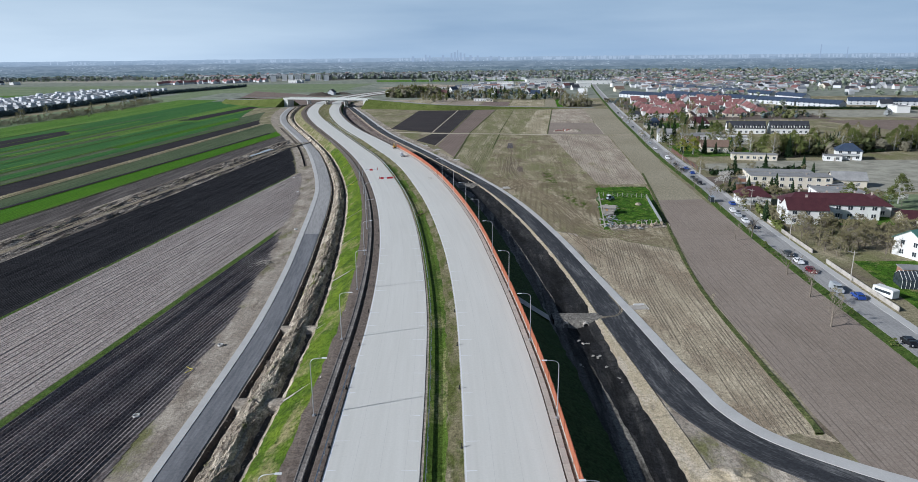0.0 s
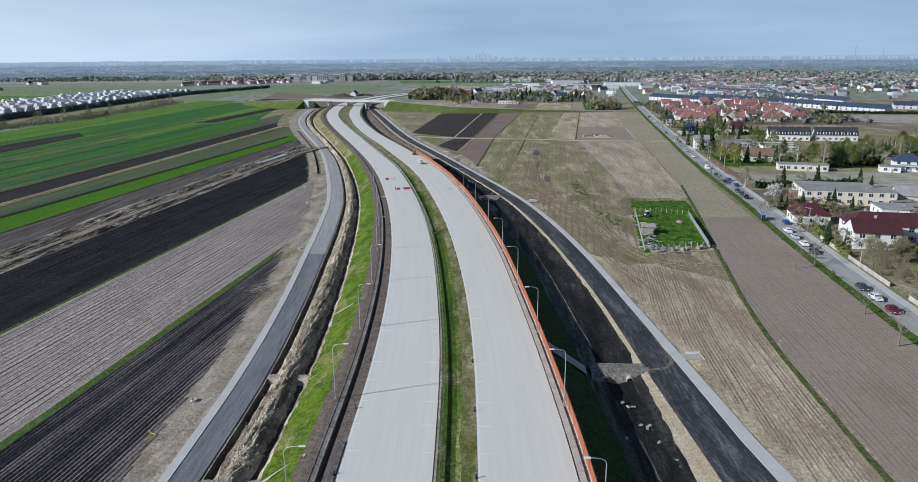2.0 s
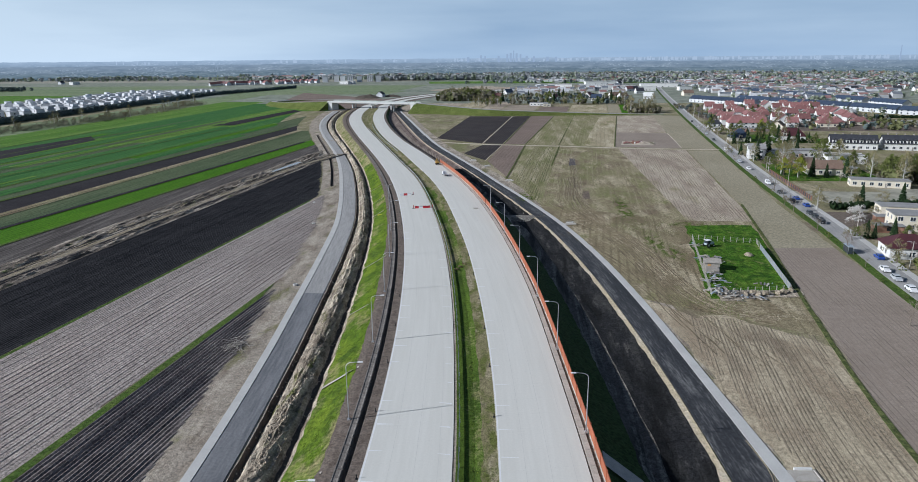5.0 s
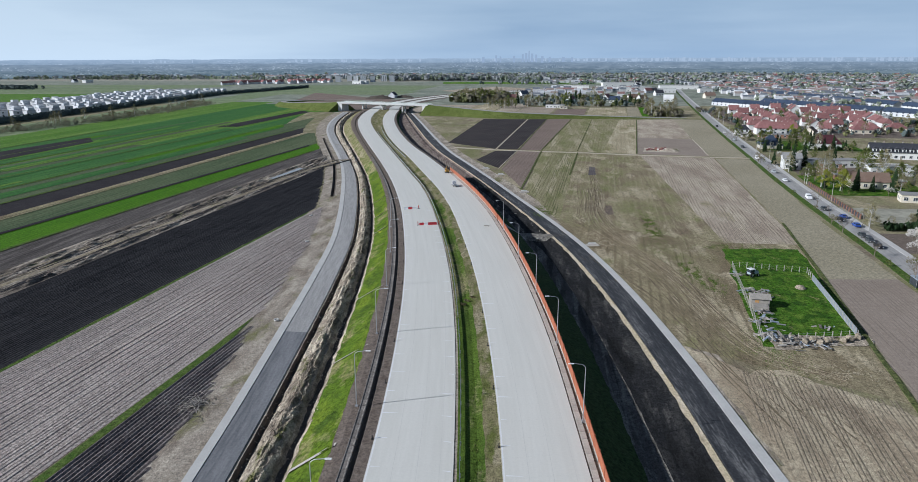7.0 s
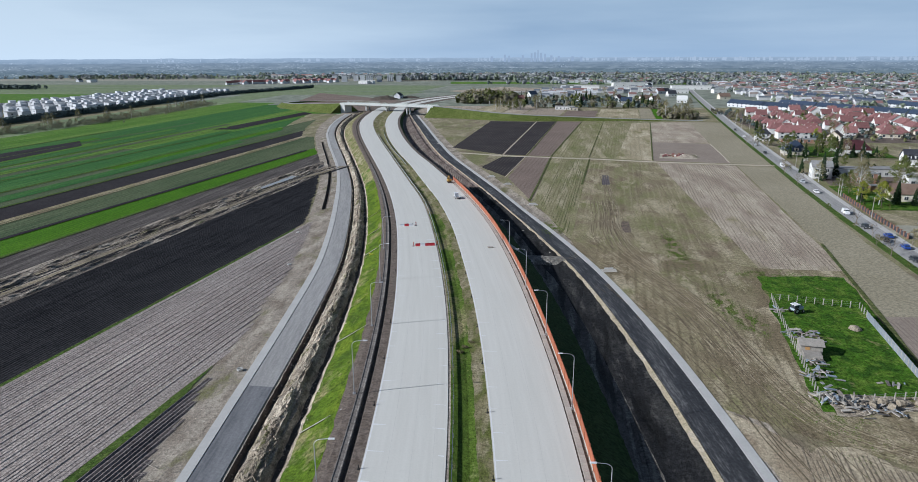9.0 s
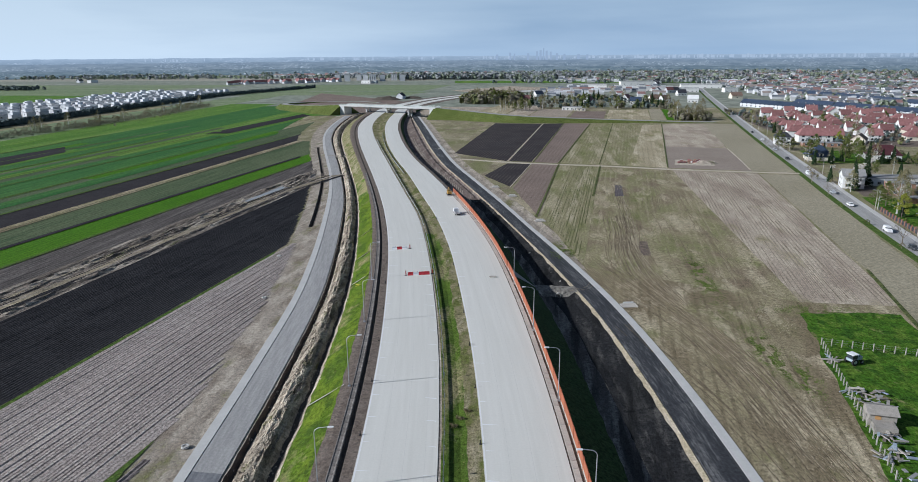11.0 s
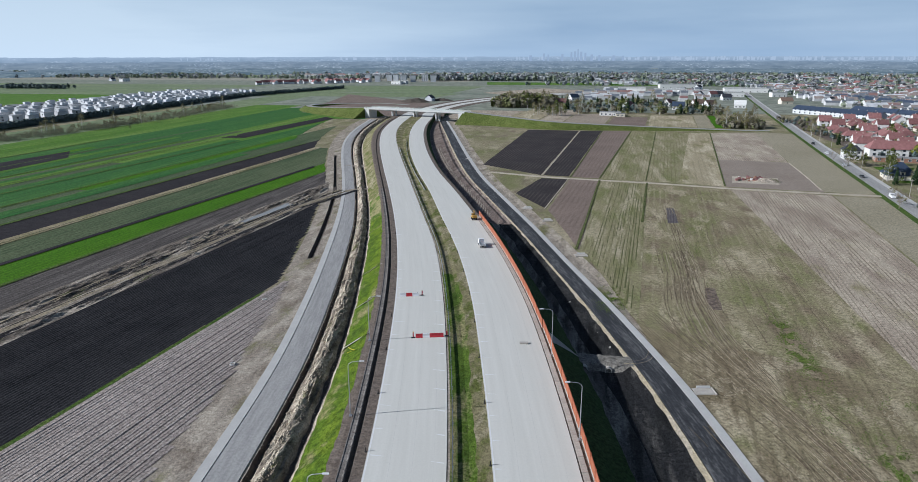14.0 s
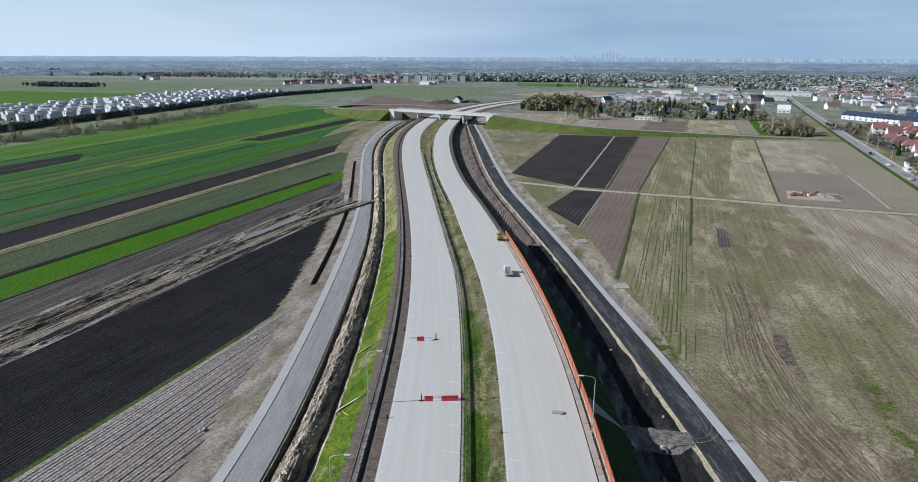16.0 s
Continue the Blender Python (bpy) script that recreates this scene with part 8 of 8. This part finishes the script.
tagged(obj("grass_tussocks", gv2, gf2, M_SLOPE), "rough green grass tussocks on slope and median", "grass", "", "stuff")


# wheel ruts pressed into meadows and waste ground
def smooth_line(points, step=2.0):
    """A plan line through the points, cut into short even steps and rounded."""
    out = []
    for (x0, y0), (x1, y1) in zip(points, points[1:]):
        n = max(2, int(math.dist((x0, y0), (x1, y1)) / step))
        out += [(x0 + (x1 - x0) * i / n, y0 + (y1 - y0) * i / n) for i in range(n)]
    out.append(points[-1])
    for _ in range(6):
        out = [out[0]] + [tuple((a[i] + 2 * b[i] + c[i]) / 4 for i in (0, 1)) for a, b, c in zip(out, out[1:], out[2:])] + [out[-1]]
    return out


def ruts(name, lines, count, spread, material, label, z=0.085, width=(0.25, 0.6), seed=3, wander=1.2):
    rnd = random.Random(seed)
    v, f = [], []
    for pts in lines:
        base = smooth_line(pts)
        for k in range(count):
            d0, w, ph = rnd.gauss(0, spread), rnd.uniform(*width), rnd.uniform(0, 90)
            line = offset(base, d0)
            prev = False
            for i, (p, q) in enumerate(zip(line, offset(line, 1.0))):
                s = wander * noise.noise((i * 0.05, ph, 1)) + 0.2 * min(1.0, wander) * noise.noise((i * 0.4, ph, 4))
                ww = w * (0.7 + 0.9 * noise.noise((i * 0.3, ph, 8)))
                on = noise.noise((i * 0.09, ph, 12)) > -0.12 and ww > 0.06
                if on:
                    tx, ty = q[0] - p[0], q[1] - p[1]
                    v += [(p[0] + tx * (s - ww / 2), p[1] + ty * (s - ww / 2), z), (p[0] + tx * s, p[1] + ty * s, z + 0.03), (p[0] + tx * (s + ww / 2), p[1] + ty * (s + ww / 2), z)]
                    if prev:
                        a = len(v) - 6
                        f += [(a, a + 1, a + 4, a + 3), (a + 1, a + 2, a + 5, a + 4)]
                prev = on
    tagged(obj(name, v, f, material), label, "ruts", "", "stuff")


M_RUT_PALE = mat("dry_straw_rut", (0.25, 0.207, 0.137), (0.37, 0.315, 0.22), 0.3, fine=8, grain=0.4, grain_scale=1.8)
M_RUT_DARK = mat("pressed_soil_rut", (0.125, 0.098, 0.065), (0.19, 0.155, 0.10), 0.3, fine=8, grain=0.35, grain_scale=1.8)
M_TUFT = mat("fresh_grass_tuft", (0.085, 0.135, 0.022), (0.15, 0.185, 0.05), 0.3, fine=8, grain=0.4, grain_scale=1.6)
M_LITTER = mat("dry_straw_litter", (0.36, 0.31, 0.21), (0.52, 0.455, 0.33), 0.3, fine=8, grain=0.3, grain_scale=1.6)
way = [(20.0, 402), (19.6, 375), (17.6, 352), (18.5, 330.5), (22, 318), (25.1, 309.8), (31.5, 286.5), (35.9, 271.7), (38.6, 250), (40.3, 234.7), (44, 222), (56, 214)]
way2 = [(5, 343), (10, 328), (16.4, 314.4), (24.8, 300.7), (30.6, 287.2), (34, 268), (36, 245)]
way3 = [(24, 470), (23.4, 430), (22.6, 388), (21, 360), (22.5, 330), (27, 305)]
way4 = [(14, 292), (22.8, 268.9), (27.6, 255.6), (31.6, 237.5), (34.1, 226), (35.8, 215), (40, 195)]
ruts("pale_ruts", [way, way3], 8, 2.2, M_RUT_PALE, "pale dry wheel ruts curving over a meadow", width=(0.12, 0.34), seed=4)
ruts("dark_ruts", [way, way, way2, way2, way3, way4], 15, 2.9, M_RUT_DARK, "dark wheel ruts pressed into a meadow", z=0.08, width=(0.12, 0.34), seed=6)
ruts("dark_ruts", [[(34, 330), (36, 420), (46, 510)], [(48, 320), (50, 420), (54, 510)], [(30, 270), (38, 225), (48, 190)]], 7, 2.8, M_RUT_DARK, "dark wheel ruts pressed into a meadow", z=0.085, width=(0.10, 0.25), seed=7)
waste = [(float(x), float(y)) for x, y in zip(TRACK_X, TRACK_Y)]
ruts("sandy_ruts", [waste, waste, [(x - 5, y) for x, y in waste]], 7, 1.0, M_RUT_PALE, "sandy vehicle ruts in a churned strip", z=0.16, width=(0.3, 0.9), seed=9)
ruts("black_ruts", [[(x + 3.4, y) for x, y in waste], [(x - 4, y) for x, y in waste]], 7, 1.1, F_BLACK, "black wet ruts in a churned strip", z=0.17, width=(0.3, 1.0), seed=10)


ruts("tyre_marks", [[(28.5, 147), (31.5, 146.6), (34, 148.5), (35.2, 152), (34.6, 157), (33.6, 162)], [(-0.5, 314.5), (3, 314.3), (5.4, 316.5), (6.0, 321), (4.9, 327)]], 5, 0.55, M_RUT_PALE, "pale dusty tyre marks turning onto black asphalt", z=0.087, width=(0.1, 0.22), seed=13, wander=0.3)


def litter(name, patches, material, label, size, tall, seed):
    """Many small blades thrown over oval patches (x, y, half width, half length, count) of a meadow."""
    r = np.random.default_rng(seed)
    v, f = [], []
    for cx, cy, a, b, n in patches:
        p = r.normal(size=(n * 4, 2)) * (a * 0.5, b * 0.5) + (cx, cy)
        for x, y in p:
            if noise.noise((x * 0.5, y * 0.3, seed)) + 0.5 * noise.noise((x * 1.6, y * 1.1, seed)) < 0.0:
                continue
            d, s = r.uniform(0, math.tau), r.uniform(*size)
            dx, dy = math.cos(d) * s, math.sin(d) * s
            i = len(v)
            v += [(x - dx, y - dy, 0.08), (x + dx, y + dy, 0.08), (x + dy * 0.5, y - dx * 0.5, 0.08 + s * tall), (x - dy * 0.9, y + dx * 0.9, 0.1)]
            f += [(i, i + 1, i + 2), (i, i + 3, i + 1)]
    tagged(obj(name, v, f, material), label, "grass", "", "stuff")


litter("grass_patches", [(37, 336, 3.0, 14, 1300), (36.5, 322, 3, 8, 600), (40.5, 280, 3, 12, 1200), (44, 268, 3, 8, 700), (36, 300, 8, 30, 700), (-1.5, 352, 4, 10, 1100), (60, 306, 14, 4, 900), (46, 225, 6, 12, 700), (27, 410, 8, 60, 900), (10, 460, 7, 60, 900)],
       M_TUFT, "green grass growing through a worn meadow", (0.06, 0.17), 0.3, 8)
litter("straw_litter", [(18.5, 308, 5, 6, 1000), (22.4, 390, 2.4, 16, 900), (24, 452, 3, 20, 600), (42.5, 327, 1.6, 10, 500), (47, 300, 5, 9, 600), (41, 246, 4, 12, 900), (45, 225, 5, 5, 700), (54, 217, 9, 4, 1200), (30, 280, 8, 26, 900), (50, 170, 8, 34, 1200), (46, 128, 5, 20, 600)],
       M_LITTER, "pale dry straw strewn over a worn meadow", (0.05, 0.13), 0.2, 9)


def furrows(base, near, far, step, material, label, inside, z=0.075, seed=1, gaps=-0.3):
    """Thin drill lines beside a plan line, each a low groove edge of broken length."""
    rnd = random.Random(seed)
    line0 = smooth_line(base, 3.0)
    v, f = [], []
    d = near
    while d < far:
        d += step * rnd.uniform(0.85, 1.15)
        line, ph, w, prev = offset(line0, -d), rnd.uniform(0, 90), rnd.uniform(0.09, 0.2), False
        for i, (x, y) in enumerate(line):
            ww = w * (0.8 + 0.8 * noise.noise((i * 0.35, ph, 3)))
            on = inside(x, y) and noise.noise((i * 0.12, ph, 7)) > gaps
            if on:
                x += 0.08 * noise.noise((i * 0.3, ph, 5))
                v += [(x - ww, y, z), (x, y, z + 0.03), (x + ww, y, z)]
                if prev:
                    a = len(v) - 6
                    f += [(a, a + 1, a + 4, a + 3), (a + 1, a + 2, a + 5, a + 4)]
            prev = on
    tagged(obj("drill_lines", v, f, material), label, "drill lines", "", "stuff")


M_DRILL = mat("damp_drill_soil", (0.19, 0.155, 0.11), (0.27, 0.225, 0.165), 0.2, fine=8, grain=0.3, grain_scale=1.6)
furrows([(54.6, 97), (57.6, 164), (62.8, 206), (63.6, 212)], 0.6, 26, 0.72, M_DRILL, "dark drill lines in tan stubble", lambda x, y: x > SR2(y) + 2.5 and y < 228 - 0.6 * (x - 25), seed=2)
furrows([(82.0, 50), (88.0, 170), (95.0, 278)], 0.4, 29, 0.95, mat("seed_row_soil", (0.205, 0.167, 0.135), (0.26, 0.215, 0.175), 0.2, fine=8), "fine seed rows in brown soil", lambda x, y: y < 276 and x > 57 + max(0, y - 165) * 0.165, z=0.07, seed=3, gaps=-0.6)
furrows([(81.5, 312), (100, 508)], 0.4, 34, 1.15, M_DRILL, "dark drill lines in tan stubble", lambda x, y: x > 58.5 + 0.3 * abs(noise.noise((0, y, 1))), z=0.08, seed=4, gaps=-0.2)
furrows([(19.5, 522), (3.6, 337)][::-1], 0.4, 14, 1.1, mat("green_row_soil", (0.10, 0.105, 0.045), (0.16, 0.16, 0.075), 0.2, fine=8), "thin dark rows in a striped meadow", lambda x, y: y > 400 - 4.4 * (x + 10), z=0.085, seed=5, gaps=-0.15)
